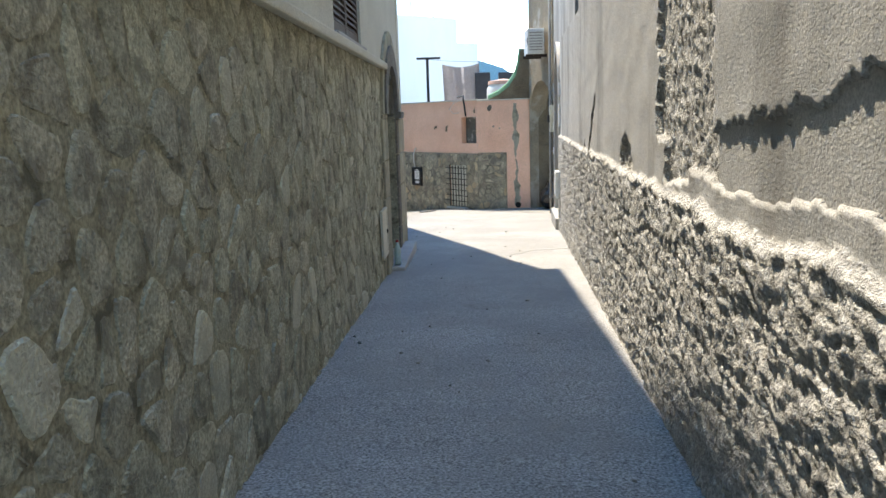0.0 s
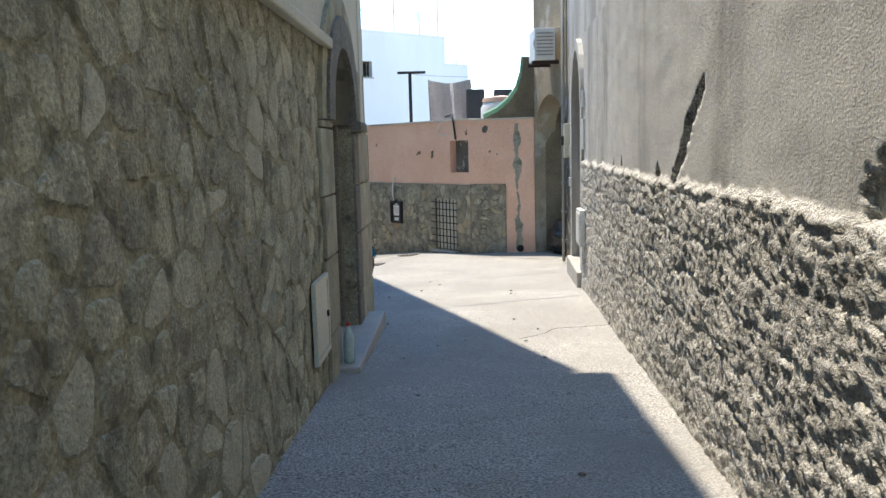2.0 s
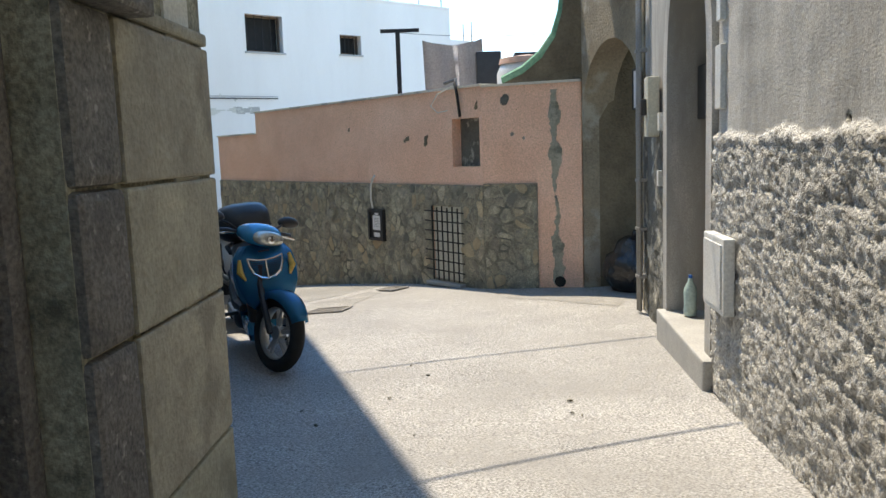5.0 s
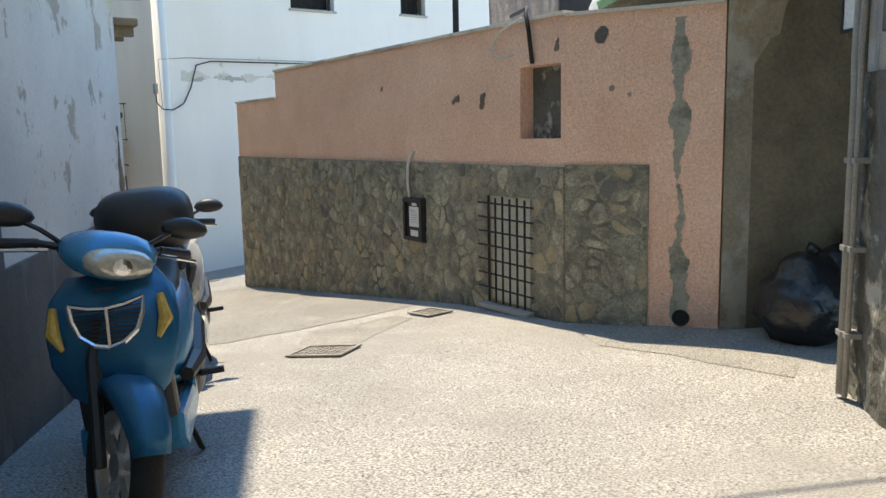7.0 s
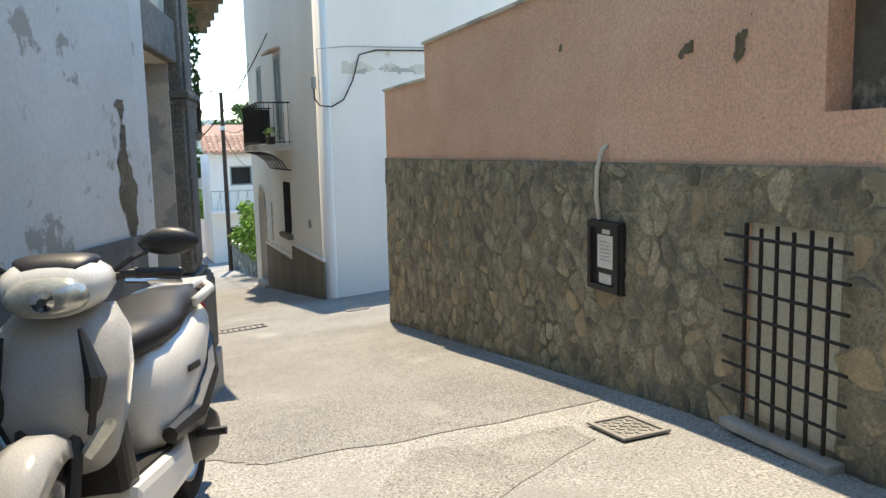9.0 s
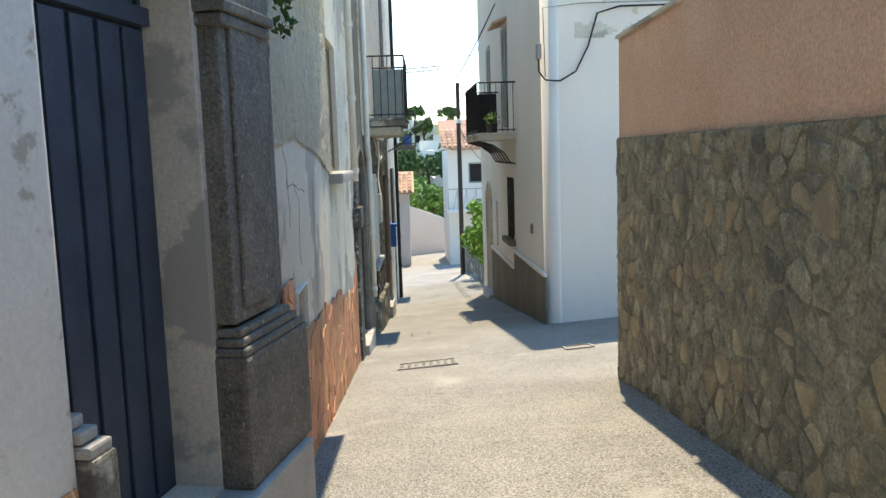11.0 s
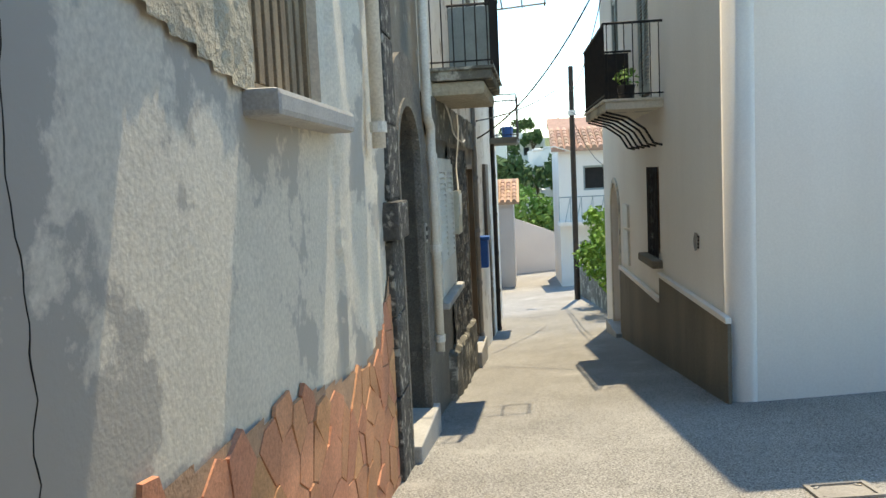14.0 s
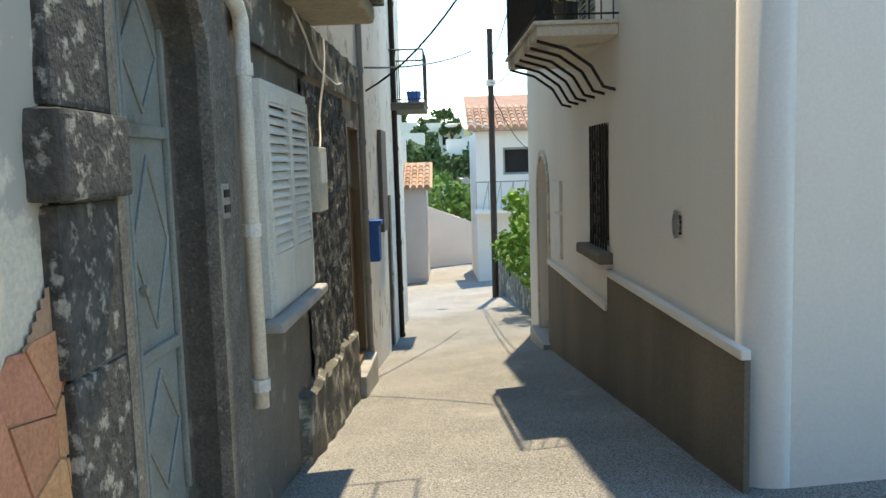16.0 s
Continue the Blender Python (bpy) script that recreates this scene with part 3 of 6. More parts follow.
# ---- salmon wall ----
O1 = Fr((2.17, 19.35), (0.95, 19.82), -1)
O2 = Fr((0.95, 19.82), (-4.28, 26.3), -1)
GRATE = (0.46, 1.1, -0.85, 0.2)
bm = wall(O1, 0.0, O1.len, -1.6, 1.78, 0.4)
wall(O2, 0.001, 6.55, -2.6, 1.8, 0.4, [GRATE, (0.06, 0.62, 0.75, 1.4)], bm)
wall(O2, 6.55, 8.33, -2.6, 1.4, 0.4, (), bm)
w10 = struct(put("wall_10", bm, "orange"), "salmon stucco wall above dark stone cladding", "wall")

# ---- right grey house ----
R1 = Fr((0.85, -4), (1.12, 3.2), -1)
R2 = Fr((1.12, 3.2), (2.5, 17.6), -1)
DOOR3 = (11.55, 12.95)
bm = wall(R1, 0, R1.len, -1.5, 7.5, 0.4)
wall(R2, 0.0, R2.len, -1.5, 7.5, 0.45, [(DOOR3[0], DOOR3[1], -0.5, 2.6), (7.5, 8.1, 2.35, 3.2)], bm, out=-0.02)
spandrel(R2, DOOR3[0], DOOR3[1], 1.5, 1.1, 2.602, 0.45, bm, out=-0.02)
w11 = struct(put("wall_11", bm, "grey_plaster"), "rough grey plaster wall of the alley house", "wall")

# recess beside the salmon wall
RE = Fr((2.5, 17.6), (2.18, 19.34), -1)
bm = wall(RE, 0, RE.len, -1.5, 7.0, 0.4, [(0.03, 1.75, -1.5, 2.2)])
spandrel(RE, 0.03, 1.75, 1.3, 0.88, 2.202, 0.4, bm)
struct(put("wall_12", bm, "passage"), "arched passage front beside the salmon wall", "wall")
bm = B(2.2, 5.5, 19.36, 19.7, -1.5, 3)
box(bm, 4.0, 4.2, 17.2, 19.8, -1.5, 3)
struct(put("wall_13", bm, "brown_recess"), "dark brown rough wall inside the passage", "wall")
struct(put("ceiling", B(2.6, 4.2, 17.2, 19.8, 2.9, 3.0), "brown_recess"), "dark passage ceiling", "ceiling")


# ---- details of the left stone house ----
def sig(s, z, k=1.0):
    return noise.noise((s * k, z * k, 3.7))


polys = [c for c in cells(3.0, 15.55, -0.6, LEDGE - 0.01, 0.19, 0.215, 5, 0.004, 0.52) if not (15.0 < c[1][0] < 15.6 and -0.25 < c[1][1] < 0.42)]
PIECES = [(L1, "stone", "joined_stones", "rubble", w1, polys, (8.5, 15.5), 0.009, 11)]
bm = fbox(L1, 0, 16.0, 0.0, 0.07, LEDGE - 0.02, LEDGE + 0.06, bev=0.015)
struct(put("trim_1", bm, "cream"), "pale moulded string course", "trim")


def arch_door_left():
    root = thing("door_1", "dark arched doorway with carved stone surround and scrolled iron door", "door", kind="structure")
    z = -0.6
    k = 0
    while z < 1.5:
        h = (0.5, 0.58, 0.46)[k % 3]
        part("stone_block", fbox(L1, 15.56 - 0.06 * (k % 2), DOOR1[0] - 0.004, 0.0, 0.035, z, min(z + h, 1.5) - 0.012, bev=0.012), "quoin", root)
        part("stone_block", fbox(L1, DOOR1[1] + 0.31, 18.5, 0.0, 0.03, z, min(z + h, 1.5) - 0.012, bev=0.012), "quoin", root)
        part("jamb_block", fbox(L1, DOOR1[1] + 0.004, DOOR1[1] + 0.3, -0.6, 0.03, z, min(z + h, 1.5) - 0.008, bev=0.03), "tuff_dark", root)
        z += h
        k += 1
    part("archivolt", arch_band(L1, DOOR1[0], DOOR1[1], 1.5, 0.62, 0.26, -0.2, 0.06), "tuff_dark", root)
    part("archivolt", arch_band(L1, DOOR1[0] - 0.26, DOOR1[1] + 0.26, 1.5, 0.88, 0.18, 0.0, 0.035), "quoin", root)
    part("impost", fbox(L1, DOOR1[1] + 0.0, DOOR1[1] + 0.46, -0.2, 0.1, 1.44, 1.53, bev=0.02), "tuff_dark", root)
    # black sheet closes the doorway, its shade painted on
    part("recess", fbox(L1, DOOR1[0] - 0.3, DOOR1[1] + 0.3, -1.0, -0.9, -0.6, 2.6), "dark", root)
    part("door_frame", wall(L1, DOOR1[0] + 0.01, DOOR1[1] - 0.01, -0.4, 2.4, 0.05, [(16.2, 16.66, -0.1, 1.7), (16.74, 17.2, -0.1, 1.7)], out=-0.6), "iron", root)
    part("jamb_lining", fbox(L1, DOOR1[0] - 0.25, DOOR1[0] - 0.004, -0.9, -0.5, -0.6, 2.5), "tuff_dark", root)
    part("moulding", fbox(L1, DOOR1[1] - 0.09, DOOR1[1] + 0.002, -0.42, -0.12, -0.41, 1.5, bev=0.03), "tuff_dark", root)
    for a, b in ((16.2, 16.66), (16.74, 17.2)):
        pane = part("pane", fbox(L1, a, b, -0.66, -0.64, -0.1, 1.7), "glassy", root)
        c = (a + b) / 2
        for k in range(5):
            z0 = 0.05 + k * 0.34
            sgn = 1 if k % 2 else -1
            pts = [L1(c + sgn * 0.17 * math.cos(t) * (1 - t / 14), -0.6, z0 + 0.15 + 0.17 * math.sin(t) * (1 - t / 14)) for t in np.linspace(-1.6, 6.2, 22)]
            part("scroll", tube(pts, 0.011, 5), "iron", pane)
            part("scroll", lathe([(0.001, -0.01), (0.03, -0.008), (0.03, 0.008), (0.001, 0.01)], 8, T=L1.m(c - sgn * 0.06, -0.6, z0 + 0.05), axis="y"), "iron", pane)
    part("sill", fbox(L1, 15.86, 18.0, -0.5, 0.2, -0.6, -0.41, bev=0.02), "marble", root, "pale worn stone doorstep")
    return root


arch_door_left()
box1 = thing("meter_cabinet", "cream metal meter cabinet set in the stone wall", "cabinet")
part("frame", wall(L1, 14.96, 15.48, -0.16, 0.4, 0.03, [(15.0, 15.44, -0.12, 0.36)], out=0.045), "cream_metal", box1)
dr = part("door", fbox(L1, 15.003, 15.437, 0.02, 0.04, -0.117, 0.357, bev=0.006), "cream_metal", box1)
part("latch", fbox(L1, 15.38, 15.41, 0.04, 0.055, 0.1, 0.14), "iron", dr)
bot = thing("water_bottle", "clear plastic water bottle standing on the doorstep", "bottle", L1.m(15.98, 0.1, -0.405))
part("bottle_body", lathe([(0.001, 0), (0.042, 0.004), (0.045, 0.05), (0.042, 0.1), (0.045, 0.15), (0.043, 0.21), (0.02, 0.27), (0.015, 0.3)], 14), "glassy", bot, smooth=True)
part("cap", lathe([(0.016, 0.295), (0.017, 0.32), (0.001, 0.322)], 12), "red", bot)


def shuttered(fr, name, s0, s1, z0, z1, mat_, label, sill=True, inset=-0.12, **k):
    root = thing(name, label, "window", kind="structure")
    part("window_frame", wall(fr, s0 - 0.002, s1 + 0.002, z0, z1, 0.06, [(s0 + 0.06, s1 - 0.06, z0 + 0.06, z1 - 0.06)], out=inset), "wood_brown", root)
    # black sheet in place of the unlit room
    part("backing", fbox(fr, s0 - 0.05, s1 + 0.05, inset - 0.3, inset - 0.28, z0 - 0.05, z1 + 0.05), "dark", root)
    if sill:
        part("window_sill", fbox(fr, s0 - 0.06, s1 + 0.06, -0.1, 0.05, z0 - 0.06, z0 - 0.005, bev=0.01), "marble", root)
    louvre(fr, s0 + 0.03, s1 - 0.03, z0 + 0.02, z1 - 0.02, "louvred_shutter", "closed louvred leaves of the house window", mat_, o=inset + 0.005, **k)
    return root


shuttered(L1, "window_1", 12.55, 14.15, 2.15, 3.4, "shutter_brown", "window with closed grey brown louvred leaves", inset=-0.06)
shuttered(L1, "window_2", 8.2, 10.0, 2.15, 3.4, "shutter_brown", "window with closed grey brown louvred leaves", inset=-0.06)

# ---- eroded right wall ----
SCARS = ((2.65, 1.27, 0.3, 0.0), (5.25, 1.62, 0.1, 1.3), (7.9, 1.16, 0.06, 0.0), (8.4, 1.13, 0.05, 0.0), (6.2, 1.12, 0.12, 0.0), (9.3, 1.1, 0.08, 0.0))


def eroded(s, z):
    """Pitted masonry up to a ragged edge, plaster above it, with bare scars where the plaster fell."""
    n1, n2, n3 = sig(s, z * 1.6, 3.2), sig(s + 9, z * 2.2, 11), sig(s + 31, z * 1.6, 26)
    n4 = sig(s + 51, z * 1.2, 48)
    edge = 1.03 + 0.04 * sig(s, 0.3, 3.1) + 0.025 * sig(s, 7, 9)
    if z < edge:
        course = abs((z / 0.24 + 0.25 * n1) % 1 - 0.5) * 2
        d = 0.07 + 0.01 * n1 + 0.012 * n2 + 0.014 * n3 + 0.011 * n4 - 0.012 * max(0, course - 0.85) / 0.15
        d -= 0.06 * max(0, n2 + n3 * 0.6 - 0.42)
        return d * min(1, (edge - z) / 0.05 + 0.55), 1
    rag = 0.06 * n1 + 0.05 * n2 + 0.02 * n3
    scar = 1.3 + rag < z and 0.1 + 0.12 * sig(z, 4, 3) + rag < s < 1.33 + 0.07 * sig(z, 9, 4) + rag
    if s < 1.12 + rag:
        scar = scar or edge + (0.13 if s < 0.5 else 0.05) + 0.03 * n1 < z < 1.37 + 0.16 * max(0, -s - 0.4) + rag
    for c, top, w, lean in SCARS:
        if z < top and abs(s - c + lean * (z - 1.35) + 0.06 * sig(z, c, 4)) < w * (1.0 + 0.7 * n2) * min(1, (top - z) / 0.1):
            scar = True
    if scar:
        return -0.002 + 0.007 * n2 + 0.011 * n3 + 0.009 * n4, 1
    return 0.03 + 0.006 * n1, 0


bm = relief(R2, 0.0, 11.35, -0.95, 2.7, 0.018, eroded, out=-0.015)
struct(put("wall_skin_1", bm, ["grey_plaster", "tuff"], smooth=True), "crumbling tuff masonry under peeling grey plaster", "wall")
bm = relief(R1, 3.5, R1.len, -0.3, 2.7, 0.018, lambda s, z: eroded(s - R1.len, z), out=-0.015)
struct(put("wall_skin_2", bm, ["grey_plaster", "tuff"], smooth=True), "crumbling tuff masonry under peeling grey plaster", "wall")
bm = relief(R2, 13.15, R2.len, -1.0, 1.1, 0.04, lambda s, z: (0.0 + 0.02 * sig(s, z, 5) + 0.015 * sig(s, z, 17), 0), out=0.0)
struct(put("wall_skin_3", bm, "mossy_render"), "weathered rough render at the wall corner", "wall")

d3 = thing("door_3", "tall arched doorway with pale plaster surround and pale step", "door", kind="structure")
part("surround", arch_band(R2, DOOR3[0], DOOR3[1], 1.5, 1.1, 0.16, -0.02, 0.05, -0.5), "grey_plaster", d3)
part("recess", fbox(R2, 11.3, 13.2, -0.75, -0.6, -0.8, 2.8), "dark_render", d3)
part("recess", fbox(R2, 11.3, 11.56, -0.6, -0.45, -0.8, 2.8), "dark_render", d3)
part("recess", fbox(R2, 12.94, 13.2, -0.6, -0.45, -0.8, 2.8), "dark_render", d3)
part("door_leaf", fbox(R2, 11.57, 12.93, -0.58, -0.52, -0.45, 1.15, bev=0.01), "wood_brown", d3)
part("transom_box", fbox(R2, 12.3, 12.93, -0.5, -0.2, 1.18, 1.62, bev=0.01), "black_plastic", d3)
part("sill", fbox(R2, 11.3, 13.05, -0.5, 0.12, -0.8, -0.47, bev=0.02), "marble", d3, "pale stone doorstep")
bot2 = thing("water_bottle", "clear plastic water bottle on the arched doorstep", "bottle", R2.m(12.7, -0.1, -0.465))
part("bottle_body", lathe([(0.001, 0), (0.05, 0.004), (0.055, 0.05), (0.05, 0.1), (0.055, 0.2), (0.05, 0.24), (0.02, 0.3), (0.016, 0.33)], 14), "glassy", bot2, smooth=True)
part("cap", lathe([(0.017, 0.325), (0.018, 0.35), (0.001, 0.352)], 12), "blue_plastic", bot2)
mb = thing("meter_cabinet", "white enamel meter cabinet beside the arched door", "cabinet")
part("body", fbox(R2, 10.75, 11.25, 0.06, 0.13, -0.05, 0.42, bev=0.01), "enamel", mb)
part("door", fbox(R2, 10.79, 11.21, 0.13, 0.14, -0.01, 0.38), "enamel", mb)
for s, z, w, h in ((11.2, 1.75, 0.1, 0.22), (11.18, 1.2, 0.14, 0.4), (13.3, 1.1, 0.09, 0.16), (13.35, 0.6, 0.08, 0.14)):
    pl = thing("wall_plate", "small pale plate fixed on the rough wall", "plate")
    part("plate", fbox(R2, s, s + w, 0.0, 0.05, z, z + h, bev=0.005), "enamel", pl)
bx = thing("intercom_box", "cream letter box with a black lamp on the wall", "box")
part("body", fbox(R2, 13.55, 13.75, 0.0, 0.11, 1.05, 1.6, bev=0.012), "cream_metal", bx)
part("lamp", fbox(R2, 13.6, 13.7, 0.11, 0.16, 1.25, 1.4, bev=0.01), "black_plastic", bx)
sg = thing("street_sign", "white framed street plaque with dark lettering", "sign")
part("plate", fbox(RE, 0.0, 0.14, 0.03, 0.05, 1.35, 1.75, bev=0.004), "paper", sg)
part("border", wall(RE, -0.01, 0.15, 1.34, 1.76, 0.015, [(0.005, 0.135, 1.36, 1.74)], out=0.06), "iron", sg)
for s, r in ((14.33, 0.03), (14.26, 0.016)):
    dp = thing("drain_pipe", "grey wall conduit with clips at the corner", "pipe", group="corner conduits")
    part("pipe", tube([R2(s, 0.07, -0.75), R2(s, 0.07, 1.0), R2(s + 0.02, 0.07, 1.2), R2(s, 0.07, 1.6), R2(s, 0.07, 5.0)], r, 10), "pvc_grey", dp, smooth=True)
    for z in (-0.4, 0.1, 0.6, 1.9):
        part("clip", fbox(R2, s - r - 0.012, s + r + 0.012, 0.0, 0.075 + r, z, z + 0.03), "pvc_grey", dp)
ac = thing("air_conditioner", "white outdoor air conditioner on a rusty bracket", "air conditioner")
part("case", B(1.98, 2.34, 17.75, 18.5, 2.72, 3.26, bev=0.02), "enamel", ac)
part("fan_grille", lathe([(0.2, -0.01), (0.2, 0.012), (0.02, 0.02), (0.001, 0.02)], 20, T=Matrix.Translation((2.16, 17.75, 3.0)), axis="y"), "pvc_grey", ac)
for k in range(7):
    part("louvre", B(2.02, 2.3, 17.735, 17.75, 2.8 + k * 0.06, 2.82 + k * 0.06), "pvc_grey", ac)
for y in (17.85, 18.4):
    part("bracket", B(1.95, 2.42, y, y + 0.04, 2.66, 2.72), "iron_rust", ac)
shuttered(R2, "window_3", 7.5, 8.1, 2.35, 3.2, "iron", "small high window with dark leaves in grey wall", sill=False, inset=-0.1)

# bin bag
bm = bmesh.new()
bmesh.ops.create_icosphere(bm, subdivisions=4, radius=1)
for v in bm.verts:
    c = v.co.copy()
    w = 1 + 0.12 * noise.noise(c * 2.2) + 0.06 * noise.noise(c * 6) + 0.03 * abs(noise.noise(c * 13))
    v.co = Vector((c.x * 0.36 * w, c.y * 0.36 * w, max(-0.27, c.z * 0.32 * w + (0.08 if c.z > 0.8 else 0))))
bmesh.ops.translate(bm, verts=bm.verts[:], vec=(2.72, 18.95, ground(2.7, 18.95) + 0.265))
sack = thing("bin_bag", "full black plastic bin bag on the ground", "bag")
part("sack", bm, "bag", sack, smooth=True)
z0 = ground(2.72, 18.95) + 0.62
part("knot", tube([(2.72, 18.95, z0 - 0.08), (2.72, 18.95, z0), (2.72 + 0.02, 18.95, z0 + 0.05), (2.72 + 0.05, 18.95 - 0.02, z0 + 0.1)], [0.07, 0.03, 0.045, 0.06], 9), "bag", sack, smooth=True)
bm = bmesh.new()
bmesh.ops.create_icosphere(bm, subdivisions=3, radius=1)
for v in bm.verts:
    c = v.co.copy()
    w = 1 + 0.14 * noise.noise(c * 2.2 + Vector((5, 1, 0))) + 0.06 * noise.noise(c * 6)
    v.co = Vector((c.x * 0.3 * w, c.y * 0.3 * w, max(-0.32, c.z * 0.38 * w)))
bmesh.ops.translate(bm, verts=bm.verts[:], vec=(3.1, 19.25, ground(3.1, 19.2) + 0.31))
sack = thing("bin_bag", "black plastic bin bag behind another bag", "bag")
part("sack", bm, "bag", sack, smooth=True)
z0 = ground(3.1, 19.25) + 0.7
part("knot", tube([(3.1, 19.25, z0 - 0.08), (3.1, 19.25, z0), (3.1 + 0.02, 19.25, z0 + 0.05), (3.1 + 0.05, 19.25 - 0.02, z0 + 0.1)], [0.07, 0.03, 0.045, 0.06], 9), "bag", sack, smooth=True)

# ---- salmon wall details ----
CLAD = 0.52
polys = cells(0.58, O1.len, -1.2, CLAD, 0.16, 0.15, 21, 0.003, 0.55)
PIECES.append((O1, "stone", "joined_stones", "orange_stone", None, polys, (0.6, 2.0), 0.009, 22, 0.022))
polys2 = [c for c in cells(0.0, 8.33, -2.2, CLAD - 0.02, 0.16, 0.155, 23, 0.003, 0.55) if not (GRATE[0] - 0.08 < c[1][0] < GRATE[1] + 0.08 and -0.95 < c[1][1] < 0.28)]
bm = wall(O1, 0.58, O1.len, -1.5, CLAD, 0.022, out=0.022)
wall(O2, 0.0, 8.33, -2.6, CLAD - 0.02, 0.022, [GRATE], bm, out=0.022)
w10c = struct(put("wall_cladding", bm, "orange_mortar"), "dark stone cladding set in cement", "wall")
PIECES[-1] = PIECES[-1][:4] + (w10c,) + PIECES[-1][5:]
PIECES.append((O2, "stone", "joined_stones", "orange_stone", w10c, polys2, (0.0, 5.0), 0.009, 24, 0.022))
bm = bmesh.new()
fbox(O1, 0.0, O1.len, -0.42, 0.03, 1.78, 1.81, bm)
fbox(O2, 0.0, 6.56, -0.42, 0.03, 1.8, 1.83, bm)
fbox(O2, 6.56, 8.34, -0.42, 0.03, 1.4, 1.43, bm)
struct(put("trim_2", bm, "grey_white"), "worn cement coping on the salmon wall", "trim")
struct(put("niche", fbox(O2, 0.0, 0.7, -0.22, -0.16, 0.6, 1.5), "mossy_render"), "dark niche back wall", "niche")
struct(put("niche_2", fbox(O2, 0.4, 1.2, -0.08, -0.015, -1.0, 0.35), "cream"), "pale recess behind the grating", "niche")
strip = relief(O1, 0.15, 0.5, -0.8, 1.7, 0.011, lambda s, z: (0.006 + 0.002 * sig(s, z, 20), 0 if abs(s - 0.33 + 0.06 * sig(z, 2, 2.5)) < 0.05 + 0.07 * sig(z, 5, 3.2) + 0.03 * sig(s, z, 9) + 0.015 * sig(s, z, 28) else 1))
bmesh.ops.delete(strip, geom=[f for f in strip.faces if f.material_index == 1], context="FACES")
struct(put("bare_patch", strip, "cement_bare"), "bare cement strip where salmon stucco fell off", "patch")
for s, z, w in ((1.0, 1.6, 0.1), (0.9, 1.15, 0.05), (0.75, 1.1, 0.04)):
    pt = relief(O1, s - w, s + w, z - w, z + w, 0.012, lambda a, b: (0.005, 0 if math.hypot(a - s, b - z) < w * (0.6 + 0.5 * sig(a, b, 14)) else 1))
    bmesh.ops.delete(pt, geom=[f for f in pt.faces if f.material_index == 1], context="FACES")
    struct(put("bare_patch", pt, "mossy_render"), "small bare patch in the salmon stucco", "patch")
for s, z, w in ((1.2, 1.1, 0.1), (1.65, 1.15, 0.1), (3.2, 1.35, 0.05), (0.1, 1.55, 0.07)):
    pt = relief(O2, s - w, s + w, z - w * 1.4, z + w * 1.4, 0.012, lambda a, b: (0.005, 0 if math.hypot(a - s, (b - z) / 1.4) < w * (0.5 + 0.6 * sig(a, b, 14)) else 1))
    bmesh.ops.delete(pt, geom=[f for f in pt.faces if f.material_index == 1], context="FACES")
    struct(put("bare_patch", pt, "brown_recess"), "small bare patch in the salmon stucco", "patch")

gr = thing("window_grating", "black iron grating over a pale recess", "grating")
for k in range(6):
    s = 0.5 + k * 0.112
    part("bar", tube([O2(s, 0.055, -0.86), O2(s, 0.055, 0.18 + 0.02 * (k % 2))], 0.011, 6), "iron", gr)
for k in range(7):
    z = -0.72 + k * 0.14
    part("cross_bar", tube([O2(0.36, 0.075, z), O2(1.2, 0.075, z + 0.01)], 0.01, 6), "iron", gr)
part("sill", fbox(O2, 0.4, 0.8, 0.0, 0.12, -0.92, -0.87, bev=0.008), "marble", gr)
part("sill", fbox(O2, 0.81, 1.18, 0.0, 0.11, -0.93, -0.88, bev=0.008), "marble", gr)
em = thing("electric_meter_box", "black meter box with paper notices on stone wall", "meter box")
part("back_plate", fbox(O2, 2.26, 2.68, 0.02, 0.06, -0.4, 0.1, bev=0.008), "black_plastic", em)
part("frame", wall(O2, 2.27, 2.67, -0.39, 0.09, 0.03, [(2.31, 2.63, -0.35, 0.05)], out=0.085), "black_plastic", em)
part("notice", fbox(O2, 2.36, 2.56, 0.062, 0.066, -0.23, 0.0), "paper", em, "white paper notice")
part("notice", fbox(O2, 2.38, 2.54, 0.062, 0.065, -0.34, -0.27), "paper", em, "torn paper scrap")
part("notice", fbox(O2, 2.40, 2.50, 0.062, 0.065, 0.01, 0.04), "paper", em, "torn paper scrap")
for k in range(6):
    part("text_line", fbox(O2, 2.39, 2.52, 0.0665, 0.0675, -0.05 - k * 0.025, -0.045 - k * 0.025), "pvc_grey", em)
cd = thing("wall_conduit", "white bent plastic conduit on the wall", "pipe")
part("pipe", tube([O2(2.56, 0.05, 0.1), O2(2.60, 0.05, 0.25), O2(2.59, 0.05, 0.45), O2(2.53, 0.05, 0.58), O2(2.52, 0.01, 0.62)], 0.017, 8), "pvc", cd, smooth=True)
cd = thing("wall_cable", "black cable looped over the wall top", "cable")
part("cable", tube([O2(0.42, 0.02, 1.42), O2(0.43, 0.05, 1.7), O2(0.47, 0.05, 1.86), O2(0.57, -0.05, 1.93), O2(0.87, -0.1, 1.9)], 0.02, 8), "iron", cd, smooth=True)
cd = thing("wall_cable", "pale thin cable hanging on the salmon wall", "cable")
part("cable", tube([O2(0.57, 0.02, 1.84), O2(0.87, 0.04, 1.75), O2(1.02, 0.04, 1.6), O2(0.87, 0.04, 1.5), O2(0.67, 0.03, 1.52)], 0.008, 6), "pvc", cd, smooth=True)
